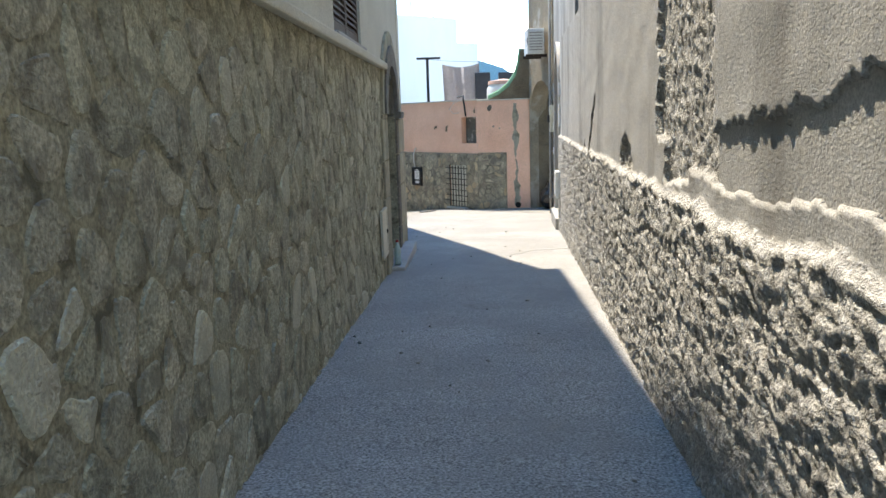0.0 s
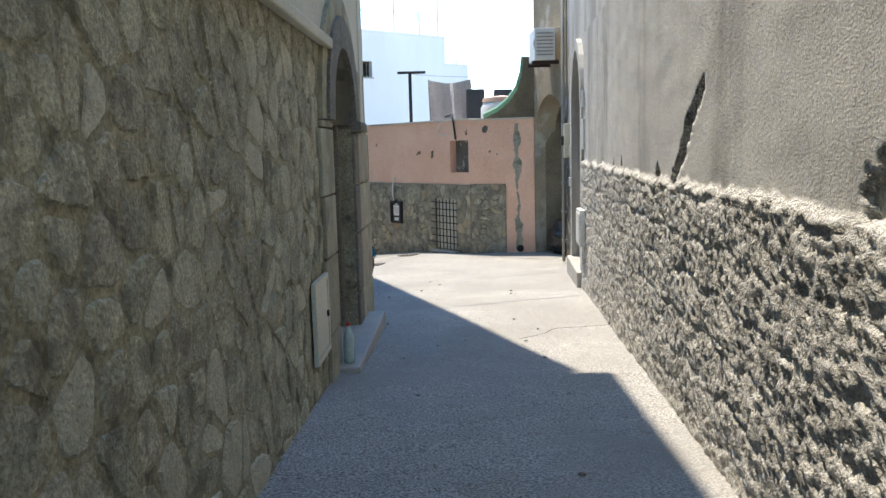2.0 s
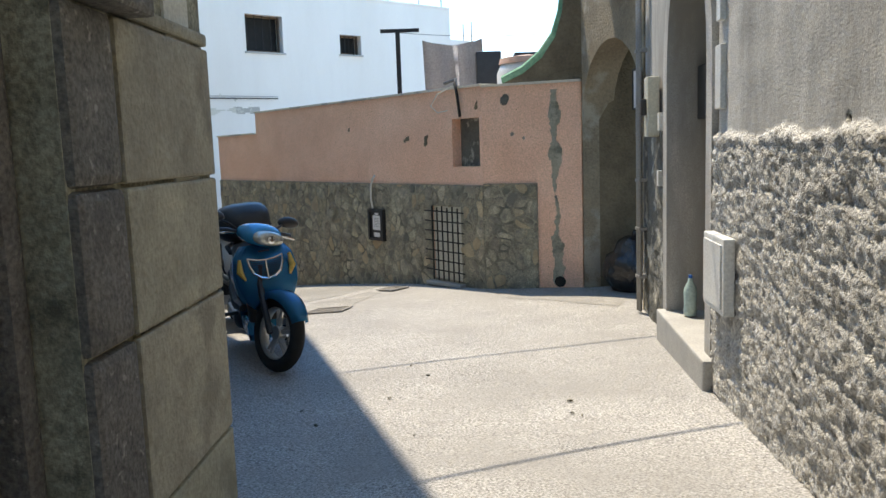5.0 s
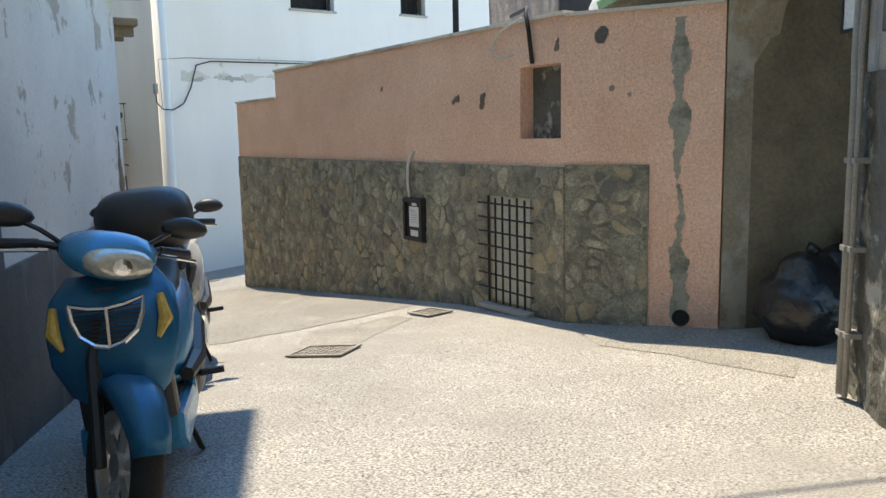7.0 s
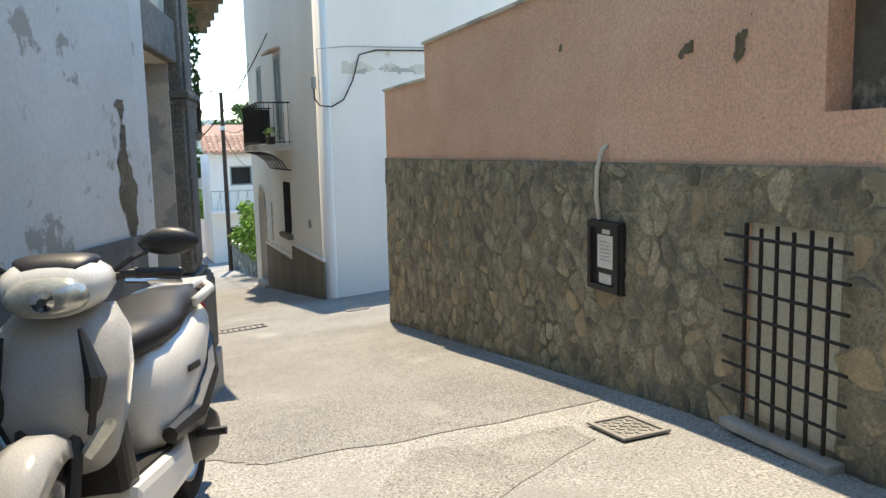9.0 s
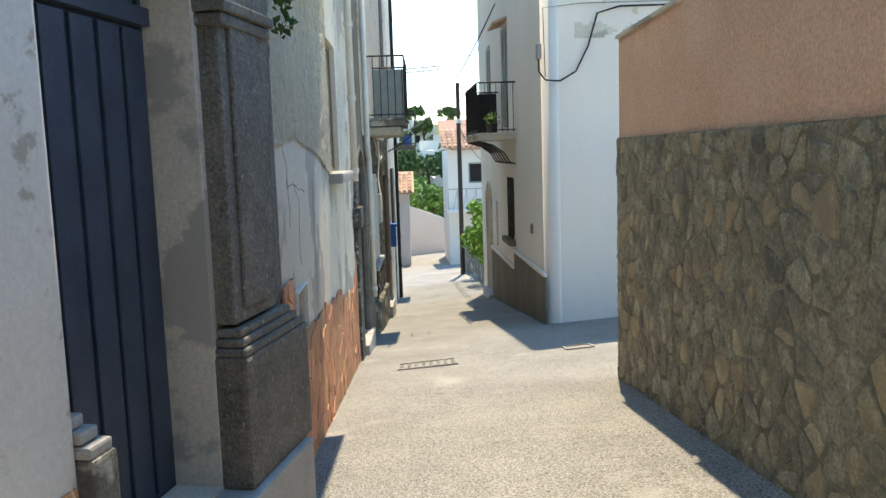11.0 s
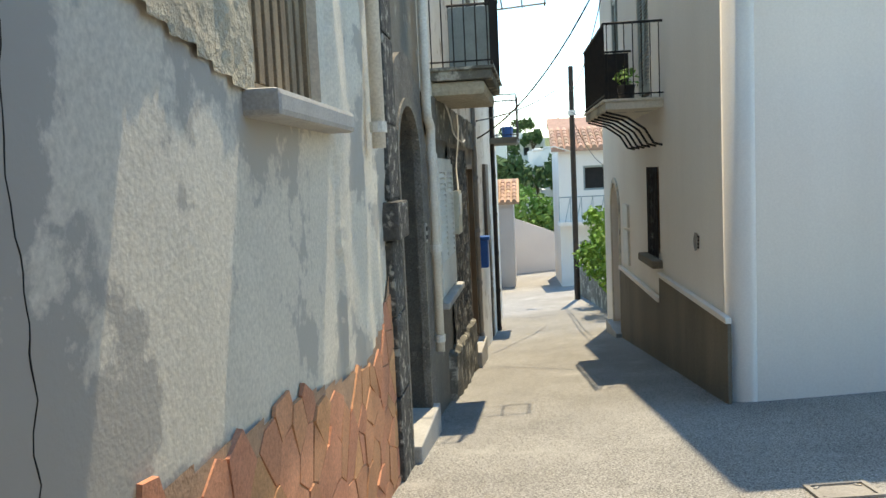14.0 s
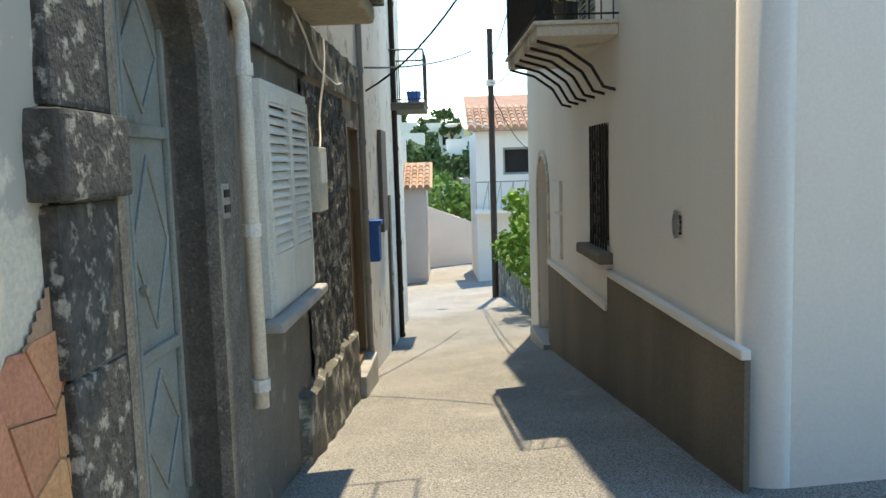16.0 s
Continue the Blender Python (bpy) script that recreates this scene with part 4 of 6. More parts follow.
hole = thing("drain_hole", "dark drain pipe mouth low in the wall", "pipe")
part("pipe_mouth", lathe([(0.0, -0.01), (0.055, -0.01), (0.07, -0.02), (0.075, 0.02)], 16, T=O1.m(0.3, 0.0, ground(2, 19.7) + 0.09), axis="y"), "dark", hole)

# terrace behind the salmon wall
struct(put("terrace", box(B(0.9, 5.5, 20.6, 30, 0.6, 0.9), -1.2, 0.9, 23.2, 30, 0.6, 0.9), "grey_white"), "flat terrace behind the salmon wall", "terrace")
fin = [(0.0, 0.0), (1.15, 0.0), (0.85, 0.12), (0.6, 0.3), (0.42, 0.55), (0.33, 0.85), (0.3, 1.15), (0.0, 1.15)]
bm = prism(fin, 0, 0.35, O1.m(-0.1, -0.02, 1.8))
struct(put("buttress", bm, "brown_recess"), "curved rendered buttress on the wall end", "buttress")
pts = [O1(-0.1 + x, -0.2, 1.8 + z + 0.03) for x, z in fin[1:7]]
tp = thing("tarpaulin", "green tarpaulin strip draped over the curved buttress", "tarpaulin")
part("cloth", tube(pts, [0.1, 0.11, 0.12, 0.11, 0.1, 0.09], 8), "green_tarp", tp)
tk = thing("water_tank", "white water tank with a red lid", "tank", Matrix.Translation((1.75, 21.6, 0.9)))
part("drum", lathe([(0.4, 0), (0.45, 0.1), (0.45, 1.2), (0.38, 1.35)], 24), "enamel", tk, smooth=True)
part("lid", lathe([(0.42, 1.33), (0.4, 1.42), (0.001, 1.48)], 24), "tile_roof", tk)
for x, y in ((1.3, 23.5), (2.0, 23.8)):
    pb = thing("planter_box", "black plastic planter standing on the terrace", "planter", Matrix.Translation((x, y, 0.9)), group="terrace planters")
    part("trough", B(-0.22, 0.22, -0.15, 0.15, 0, 1.75, bev=0.02), "black_plastic", pb)
pole = thing("clothes_post", "dark clothes line post with cross bar", "post")
part("post", B(-0.33, -0.25, 23.9, 24.0, 0.9, 3.1), "iron", pole)
part("cross_bar", B(-0.6, 0.1, 23.92, 23.98, 3.1, 3.16), "iron", pole)
sh = thing("hanging_sheet", "pale grey sheet hanging from a clothes line", "laundry")
sb = bmesh.new()
for k in range(13):
    x = 0.15 + k * 0.09
    y = 23.95 + 0.05 * math.sin(k * 1.3)
    sb.verts.new((x, y, 2.95 - 0.1 * math.sin(k / 12 * 3.14))), sb.verts.new((x + 0.04, y, 1.6))
sb.verts.ensure_lookup_table()
for k in range(12):
    sb.faces.new((sb.verts[2 * k], sb.verts[2 * k + 2], sb.verts[2 * k + 3], sb.verts[2 * k + 1]))
bmesh.ops.solidify(sb, geom=sb.faces[:], thickness=0.006)
part("cloth", sb, "sheet_grey", sh, smooth=True)
part("line", tube(sag((-0.3, 23.95, 3.1), (2.6, 23.95, 3.0), 0.06), 0.006, 5), "pvc_grey", sh)

# ---- white house details ----
struct(put("roof_3", prism([(0, 0), (11.1, 0), (11.1, 0.06), (0, 0.06)], -0.02, 9, WB.m(0, 0.0, 5.75)), "white"), "flat roof of the white house", "roof")
fence = thing("roof_fence", "wire mesh fence with thin posts on the roof", "fence")
for k, (s, h) in enumerate(((5.6, 2.3), (6.9, 1.4), (8.6, 2.2), (9.9, 1.0), (10.9, 2.2), (11.9, 0.6), (12.3, 0.7))):
    z0 = 5.75 if s < 11.1 else 4.75
    part("post", tube([WB(s, -0.2, z0), WB(s, -0.2, z0 + h)], 0.025, 6), "pvc_grey", fence)
for k in range(9):
    part("wire", tube([WB(8.6, -0.2, 5.85 + k * 0.2), WB(10.9, -0.2, 5.85 + k * 0.2)], 0.006, 4), "pvc_grey", fence)
for k in range(11):
    part("wire", tube([WB(8.8 + k * 0.2, -0.2, 5.8), WB(8.8 + k * 0.2, -0.2, 7.5)], 0.005, 4), "pvc_grey", fence)
part("wire", tube([WB(0, -0.2, 6.3), WB(5.6, -0.2, 6.5), WB(8.6, -0.2, 6.6)], 0.012, 5), "pvc_grey", fence)
for s0, s1, z0, z1 in ((3.3, 4.5, 3.95, 5.0), (6.5, 7.3, 4.02, 4.62)):
    wd = thing("window_4", "small recessed window with dark bars in white wall", "window", kind="structure")
    part("window_frame", wall(WB, s0, s1, z0, z1, 0.06, [(s0 + 0.06, s1 - 0.06, z0 + 0.06, z1 - 0.06)], out=-0.2), "wood_brown", wd)
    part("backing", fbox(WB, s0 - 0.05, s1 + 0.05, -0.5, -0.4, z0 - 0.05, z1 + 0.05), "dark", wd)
    part("window_sill", fbox(WB, s0 - 0.05, s1 + 0.05, -0.1, 0.05, z0 - 0.05, z0 - 0.003), "marble", wd)
    for k in range(5):
        s = s0 + 0.1 + (s1 - s0 - 0.2) * k / 4
        part("bar", tube([WB(s, -0.1, z0), WB(s, -0.1, z1)], 0.012, 5), "iron", wd)
bm = relief(WB, 0.5, 3.6, 2.05, 2.5, 0.04, lambda s, z: (0.004, 0 if abs(z - 2.22 - 0.12 * sig(s, 2, 1.2)) < 0.06 + 0.12 * sig(s, z, 3) else 1))
bmesh.ops.delete(bm, geom=[f for f in bm.faces if f.material_index == 1], context="FACES")
struct(put("bare_patch", bm, "grey_white"), "grey repaired band in the white wall", "patch")
for k in range(7):
    s, z, w = 0.5 + 0.47 * k, 2.35 + 0.45 * ((k * 37) % 10) / 10, 0.03 + 0.03 * ((k * 7) % 3)
    pt = relief(WB, s - w, s + w, z - w, z + w, 0.015, lambda a, b: (0.004, 0 if math.hypot(a - s, b - z) < w * (0.5 + 0.6 * sig(a, b, 12)) else 1))
    bmesh.ops.delete(pt, geom=[f for f in pt.faces if f.material_index == 1], context="FACES")
    if pt.faces:
        struct(put("bare_patch", pt, "grey_white"), "small flaked spot in whitewash", "patch")
cb = thing("wall_cable", "dark cable drooping across the white wall", "cable")
part("cable", tube([WB(4.2, 0.04, 2.62), WB(1.2, 0.04, 2.6), WB(0.85, 0.04, 2.5), WB(0.7, 0.05, 2.0), WB(0.5, 0.06, 1.62), WB(0.25, 0.06, 1.48), WB(0.02, 0.06, 1.5), WA(0.12, 0.05, 1.65), WA(0.2, 0.04, 1.95)], 0.014, 6), "iron", cb, smooth=True)
part("cable", tube([WB(4.2, 0.03, 2.68), WB(0.6, 0.03, 2.66), WB(0.0, 0.03, 2.6), WB(0.02, 0.05, 1.55)], 0.008, 5), "pvc_grey", cb, smooth=True)
part("junction_box", fbox(WA, 0.12, 0.28, 0.0, 0.07, 1.85, 2.08, bev=0.01), "pvc_grey", cb)
bm = fbox(WA, -0.02, 3.42, 0.0, 0.035, -5, -1.62)
fbox(WA, 3.42, 7.35, 0.0, 0.035, -5, -1.98, bm)
struct(put("baseboard_2", bm, "plinth_brown"), "brown grey cement plinth along the lane", "plinth")
bm = fbox(WA, -0.03, 3.42, 0.0, 0.06, -1.62, -1.56, bev=0.01)
fbox(WA, 3.42, 7.3, 0.0, 0.06, -1.98, -1.92, bm)
struct(put("trim_3", bm, "white"), "white ledge above the plinth", "trim")
wb = thing("window_5", "barred window with dark lattice and sloping sill", "window", kind="structure")
part("backing", fbox(WA, 3.4, 4.4, -0.3, -0.2, -1.45, -0.05), "dark", wb)
part("window_frame", wall(WA, 3.45, 4.32, -1.38, -0.12, 0.06, [(3.51, 4.26, -1.32, -0.18)], out=-0.1), "wood_brown", wb)
for k in range(7):
    s = 3.52 + k * 0.122
    part("bar", tube([WA(s, 0.02, -1.38), WA(s, 0.02, -0.12)], 0.012, 5), "iron", wb)
for k in range(5):
    part("scroll", tube([WA(3.88 + 0.14 * math.cos(t), 0.025, -1.2 + k * 0.22 + 0.1 * math.sin(t)) for t in np.linspace(0, 6.28, 13)], 0.01, 4), "iron", wb)
part("window_sill", fbox(WA, 3.3, 4.5, -0.1, 0.14, -1.5, -1.39, bev=0.02), "plinth_brown", wb)
dw = thing("door_4", "dark arched door in the white house", "door", kind="structure")
part("door_leaf", fbox(WA, 7.38, 8.52, -0.3, -0.22, -3.4, -0.35), "wood_brown", dw)
part("surround", arch_band(WA, 7.4, 8.5, -0.95, 0.55, 0.1, 0.0, 0.03, -3.4), "grey_white", dw)
part("step", fbox(WA, 7.2, 8.7, -0.3, 0.15, -4, ground(*WA(7.3, 0.1, 0).xy) + 0.1, bev=0.02), "marble", dw)
mt = thing("meter_cabinet", "white metal meter doors beside the arched door", "cabinet")
part("door", fbox(WA, 6.2, 6.75, 0.0, 0.04, -1.15, -0.75, bev=0.006), "enamel", mt)
part("door", fbox(WA, 6.2, 6.75, 0.0, 0.04, -1.8, -1.2, bev=0.006), "enamel", mt)
vg = thing("vent_grille", "small oval vent in the white wall", "vent")
part("rim", lathe([(0.06, -0.001), (0.065, 0.015), (0.05, 0.02), (0.05, 0.002), (0.001, 0.002)], 16, T=WA.m(1.25, 0.02, -0.95) @ Matrix.Diagonal((1, -1, 1.6, 1)), axis="y"), "pvc_grey", vg)
for k in range(4):
    part("slat", fbox(WA, 1.2, 1.3, 0.003, 0.014, -1.02 + k * 0.04, -1.005 + k * 0.04), "iron", vg)
shuttered(WA, "window_6", 4.0, 5.0, 0.95, 3.0, "shutter_green", "tall balcony window with grey green louvred leaves", sill=False, inset=-0.05)
shuttered(WA, "window_7", 7.0, 7.9, 1.3, 3.0, "shutter_green", "window with grey green louvred leaves", inset=-0.05)
part("awning", prism([(0, 0), (1.1, 0), (1.1, 0.05), (0, 0.05)], -0.28, 0, WA.m(3.95, 0.0, 3.1) @ pose(0, 0, 0, 18)), "tile_roof", thing("window_awning", "small clay tiled hood above the window", "awning"))


def balcony(fr, s0, s1, out, z, hgt, label, slab, brackets=0, panel=None, mat_rail="iron", step=0.11):
    root = thing("balcony", label, "balcony")
    part("slab", fbox(fr, s0, s1, 0.0, out, z - 0.1, z, bev=0.015), slab, root)
    part("slab_edge", fbox(fr, s0 - 0.03, s1 + 0.03, 0.0, out + 0.03, z, z + 0.035, bev=0.008), slab, root)
    rail = part("rail", tube([fr(s0, 0, z + hgt), fr(s0, out, z + hgt), fr(s1, out, z + hgt), fr(s1, 0, z + hgt)], 0.017, 6), mat_rail, root)
    part("rail", tube([fr(s0, 0, z + 0.09), fr(s0, out, z + 0.09), fr(s1, out, z + 0.09), fr(s1, 0, z + 0.09)], 0.01, 5), mat_rail, root)
    path = [(s0, o) for o in np.arange(0.05, out, step)] + [(s, out) for s in np.arange(s0, s1, step)] + [(s1, o) for o in np.arange(0.05, out + 0.01, step)]
    for s, o in path:
        part("baluster", tube([fr(s, o, z + 0.03), fr(s, o, z + hgt)], 0.007, 4), mat_rail, root)
    if panel:
        part("screen", fbox(fr, s1 - 0.02, s1 + 0.005, 0.05, out, z + 0.1, z + hgt - 0.03), panel, root)
    for k in range(brackets):
        s = s0 + 0.15 + (s1 - s0 - 0.3) * k / max(1, brackets - 1)
        part("bracket", tube([fr(s, out - 0.02, z - 0.12), fr(s, out * 0.6, z - 0.2), fr(s, out * 0.3, z - 0.36), fr(s, out * 0.15, z - 0.55), fr(s, 0.0, z - 0.58)], 0.016, 6), "iron", root)
    return root


balcony(WA, 3.0, 5.6, 0.75, 0.75, 1.0, "black iron balcony with curved brackets and dark screen", "grey_white", 6, "iron")
pot = thing("flower_pot", "dark flower pot with sprigs on the balcony", "plant", WA.m(3.2, 0.45, 0.79))
part("pot", lathe([(0.001, 0), (0.09, 0), (0.12, 0.16), (0.13, 0.18), (0.1, 0.17), (0.001, 0.15)], 14), "black_plastic", pot)


def leaves(name, parent, mat_, pts, size, seed, label=""):
    """A crown of single bent leaves about the given middles (x, y, z, radius, count)."""
    rng = random.Random(seed)
    vs, fs = [], []
    for x, y, z, r, cnt in pts:
        for _ in range(cnt):
            d = Vector((rng.gauss(0, 1), rng.gauss(0, 1), rng.gauss(0, 1))).normalized() * r * rng.uniform(0.45, 1.0)
            c = Vector((x, y, z)) + d
            a = Vector((rng.gauss(0, 1), rng.gauss(0, 1), rng.gauss(0, 1))).normalized()
            b = a.orthogonal().normalized()
            k = size * rng.uniform(0.6, 1.3)
            i = len(vs)
            vs += [c - a * k, c + b * k * 0.55, c + a * k, c - b * k * 0.55]
            vs[i + 2] = vs[i + 2] - Vector((0, 0, k * 0.4))
            fs += [(i, i + 1, i + 3), (i + 1, i + 2, i + 3)]
    me = bpy.data.meshes.new(name)
    me.from_pydata([tuple(v) for v in vs], [], fs)
    me.materials.append(M[mat_])
    ob = new(name, me)
    ob.parent = parent
    return tagged(ob, label)


leaves("foliage", pot, "pale_green", [(0, 0, 0.25, 0.18, 60)], 0.04, 4)

def terra_top(s):
    """The uneven upper edge of the terracotta plinth."""
    pts = ((2.3, -0.38), (3.08, -0.41), (3.1, -0.79), (3.62, -0.79), (4.25, -0.86), (5.24, -0.92), (6.5, -1.07), (7.5, -1.23), (8.0, -1.13), (8.4, -0.94), (8.64, -0.66), (9.1, -0.4))
    for (a, za), (b, zb) in zip(pts, pts[1:]):
        if s <= b:
            return za + (zb - za) * max(0, s - a) / (b - a)
    return -0.4


# ---- lane plaster wall details ----
def ochre(s, z):
    line = 0.5 - 0.1 * max(0, s - 3.7) ** 1.3 + 0.05 * sig(s, 1, 1.3) + 0.02 * sig(s, z, 6)
    if z > line:
        return 0.016 + 0.012 * sig(s, z * 0.6, 9) + 0.01 * sig(s, z * 0.6, 26), 1
    return 0.006, 0


bm = relief(L3, 2.56, 5.82, 0.1, 2.6, 0.03, ochre)
bmesh.ops.delete(bm, geom=[f for f in bm.faces if f.material_index == 0], context="FACES")
struct(put("wall_skin_4", bm, ["ochre_rough", "ochre_rough"], smooth=True), "rough ochre render on the upper wall", "wall")
bm = relief(L3, 6.98, 8.62, -1.5, 3.0, 0.03, lambda s, z: (0.015 + 0.035 * sig(s, z * 0.3, 4) + 0.006 * sig(s, z, 22) if s > 7.08 + 0.12 * sig(z, 1, 2) else -0.01, 0 if z > terra_top(s) - 0.02 else 1))
bmesh.ops.delete(bm, geom=[f for f in bm.faces if f.material_index == 1], context="FACES")
struct(put("wall_skin_5", bm, "grey_white", smooth=True), "lumpy pale render beside the doorway", "wall")
bm = fbox(LP, -0.03, 0.49, -0.1, -0.03, -2.2, 3.6, bev=0.02)
struct(put("wall_skin_6", bm, "white_worn"), "worn white plaster pier beside the blue door", "wall")
pt = relief(L2, 7.4, 8.05, 0.1, 0.95, 0.011, lambda s, z: (0.005, 0 if abs(s - 7.85 + 0.1 * (z - 0.5)) < 0.1 * (1 - abs(z - 0.45) / 0.5) + 0.07 * sig(s, z, 7) + 0.03 * sig(s, z, 21) else 1))
bmesh.ops.delete(pt, geom=[f for f in pt.faces if f.material_index == 1], context="FACES")
struct(put("bare_patch", pt, "brown_recess"), "brown bare patch where whitewash flaked off", "patch")

d2 = thing("door_2", "dark blue panelled door in a carved stone frame", "door", kind="structure")
part("door_leaf", fbox(LP, 0.49, 1.65, -0.4, -0.34, -1.15, 1.36), "door_blue", d2)
for k in range(6):
    part("board", fbox(LP, 0.53 + k * 0.185, 0.68 + k * 0.185, -0.34, -0.322, -1.12, 1.0, bev=0.006), "door_blue", d2)
part("grille", fbox(LP, 0.5, 1.64, -0.35, -0.3, 1.02, 1.1), "door_blue", d2)
for k in range(9):
    part("grille_bar", tube([LP(0.56 + k * 0.125, -0.32, 1.1), LP(0.56 + k * 0.125, -0.32, 1.35)], 0.009, 5), "iron", d2)
part("step", fbox(LP, 0.44, 2.4, -0.4, 0.1, -2.6, -1.17, bev=0.02), "marble", d2, "worn stone doorstep")
part("jamb_block", fbox(LP, 0.49, 0.63, -0.33, 0.03, -1.15, -0.56, bev=0.015), "mossy_render", d2)
for k in range(3):
    part("jamb_moulding", fbox(LP, 0.49, 0.62 - 0.03 * k, -0.33, 0.02 - 0.03 * k, -0.56 + k * 0.05, -0.515 + k * 0.05, bev=0.012), "marble", d2)
part("pedestal", fbox(LP, 1.65, 2.5, -0.36, 0.06, -1.17, -0.52, bev=0.02), "tuff_dark", d2)
for k in range(3):
    part("pedestal_moulding", fbox(LP, 1.66 + 0.01 * k, 2.46 - 0.06 * k, -0.36, 0.055 - 0.015 * k, -0.52 + k * 0.045, -0.478 + k * 0.045, bev=0.015), "tuff_dark", d2)
part("pilaster", fbox(LP, 1.69, 2.2, -0.36, 0.0, -0.37, 3.4, bev=0.015), "tuff_dark", d2)
part("pilaster_panel", fbox(LP, 1.78, 2.1, 0.0, 0.022, -0.3, 3.4, bev=0.01), "tuff_dark", d2)
for k in range(5):
    part("pilaster_moulding", fbox(LP, 2.2 + k * 0.074, 2.27 + k * 0.074, -0.36, -0.015 - k * 0.022, -0.37, 3.4, bev=0.012), "tuff_dark", d2)
for k in range(2):
    part("pilaster_band", fbox(LP, 1.67 - 0.015 * k, 2.24 + 0.015 * k, -0.36, 0.035 + 0.02 * k, 1.02 + 0.06 * k, 1.075 + 0.06 * k, bev=0.012), "tuff_dark", d2)
part("lintel", fbox(LP, 0.44, 2.4, -0.36, -0.03, 1.36, 1.7, bev=0.02), "tuff_dark", d2)
bal = thing("canopy", "weathered board canopy above the slatted window", "canopy")
part("deck", fbox(L3, 2.7, 5.6, 0.0, 0.52, 2.26, 2.36, bev=0.02), "wood_weather", bal)
for k in range(6):
    part("joist", fbox(L3, 2.8 + k * 0.53, 2.9 + k * 0.53, 0.0, 0.48, 2.14, 2.26), "wood_weather", bal)

bm = relief(L3, 2.56, 8.62, -2.9, -0.3, 0.03, lambda s, z: (0.014, 0 if z < terra_top(s) - 0.02 + 0.03 * sig(s, z, 4) and not (3.06 < s < 3.64 and -0.83 < z < -0.43) else 1))
bmesh.ops.delete(bm, geom=[f for f in bm.faces if f.material_index == 1], context="FACES")
w5t = struct(put("baseboard_3", bm, ["terra_joint", "terra_joint"]), "terracotta crazy paving plinth on the lane wall", "plinth")
polys = [c for c in cells(2.58, 8.6, -2.9, -0.35, 0.2, 0.21, 31, 0.003, 0.52) if max(p[1] - terra_top(p[0]) for p in c[0]) < 0.07 and c[1][1] > ground(*L3(c[1][0], 0, 0).xy) - 0.12 and not (max(p[0] for p in c[0]) > 3.1 and min(p[0] for p in c[0]) < 3.6 and max(p[1] for p in c[0]) > -0.78)]
PIECES.append((L3, "tile_shard", "joined_shards", "terracotta", w5t, polys, (2.4, 10), 0.006, 32, 0.018, 290, 0.003, 0))
polys = [c for c in cells(0.12, 0.47, -1.9, -0.64, 0.17, 0.2, 33, 0.005)]
PIECES.append((LP, "tile_shard", "joined_shards", "terracotta", w5t, polys, (0, 2), 0.006, 34, -0.028, 290, 0.003, 0))
vent = thing("wall_hatch", "white framed open hatch with a bent pipe inside", "hatch")
part("frame", wall(L3, 3.1, 3.6, -0.79, -0.47, 0.035, [(3.118, 3.582, -0.773, -0.487)], out=0.025), "enamel", vent)
part("back", fbox(L3, 3.0, 3.7, -0.5, -0.45, -0.9, -0.4), "dark", vent)
part("floor_slab", fbox(L3, 3.1, 3.6, -0.45, -0.06, -0.8, -0.772), "mossy_render", vent)
part("pipe", tube([L3(3.24, -0.1, -0.56), L3(3.32, -0.08, -0.535), L3(3.41, -0.07, -0.56), L3(3.46, -0.07, -0.62), L3(3.475, -0.07, -0.68)], 0.017, 8), "pvc", vent, smooth=True)
part("valve", lathe([(0.001, -0.05), (0.05, -0.04), (0.055, 0.03), (0.001, 0.05)], 12, T=L3.m(3.36, -0.15, -0.69)), "blue_plastic", vent)
leaves("weeds", vent, "pale_green", [(*L3(3.4, 0.0, -0.75), 0.05, 40), (*L3(3.2, -0.06, -0.74), 0.06, 40)], 0.016, 8)
wd = thing("window_8", "window with closed brown slatted wooden leaves", "window", kind="structure")
part("backing", fbox(L3, 5.75, 7.0, -0.35, -0.3, 0.15, 1.7), "dark", wd)
part("window_frame", wall(L3, 5.83, 6.91, 0.262, 1.6, 0.08, [(5.88, 6.86, 0.31, 1.55)], out=-0.05), "wood_weather", wd)
for k in range(8):
    part("slat", fbox(L3, 5.9 + k * 0.122, 5.975 + k * 0.122, -0.1, -0.065, 0.32, 1.54, bev=0.006), "wood_weather", wd)
part("pane", fbox(L3, 5.89, 6.85, -0.2, -0.19, 0.32, 1.54), "door_grey", wd)
part("window_sill", fbox(L3, 5.72, 7.05, -0.05, 0.14, 0.15, 0.255, bev=0.025), "marble", wd, "chipped pale stone sill")
for pts in (((2.92, 0.5), (3.09, 0.34), (3.02, 0.22), (3.2, 0.24), (3.35, 0.23), (3.6, 0.2), (3.93, 0.15)), ((3.35, 0.23), (3.56, 0.12), (3.49, -0.22), (3.53, -0.36)), ((3.06, 0.3), (3.1, 0.1), (3.08, -0.05)), ((4.36, 0.25), (4.35, -0.19), (4.37, -0.5), (4.33, -0.85))):
    fine = []
    for (sa, za), (sb, zb) in zip(pts, pts[1:]):
        for k in range(10):
            a, b = sa + (sb - sa) * k / 10, za + (zb - za) * k / 10
            fine.append(L3(a + 0.025 * sig(a, b, 11), 0.0, b + 0.025 * sig(b, a, 13)))
    struct(put("wall_crack", tube(fine, [0.0018 + 0.002 * abs(sig(i, 1, 0.31)) for i in range(len(fine))], 5), "dark"), "thin dark crack in the plaster wall", "crack")


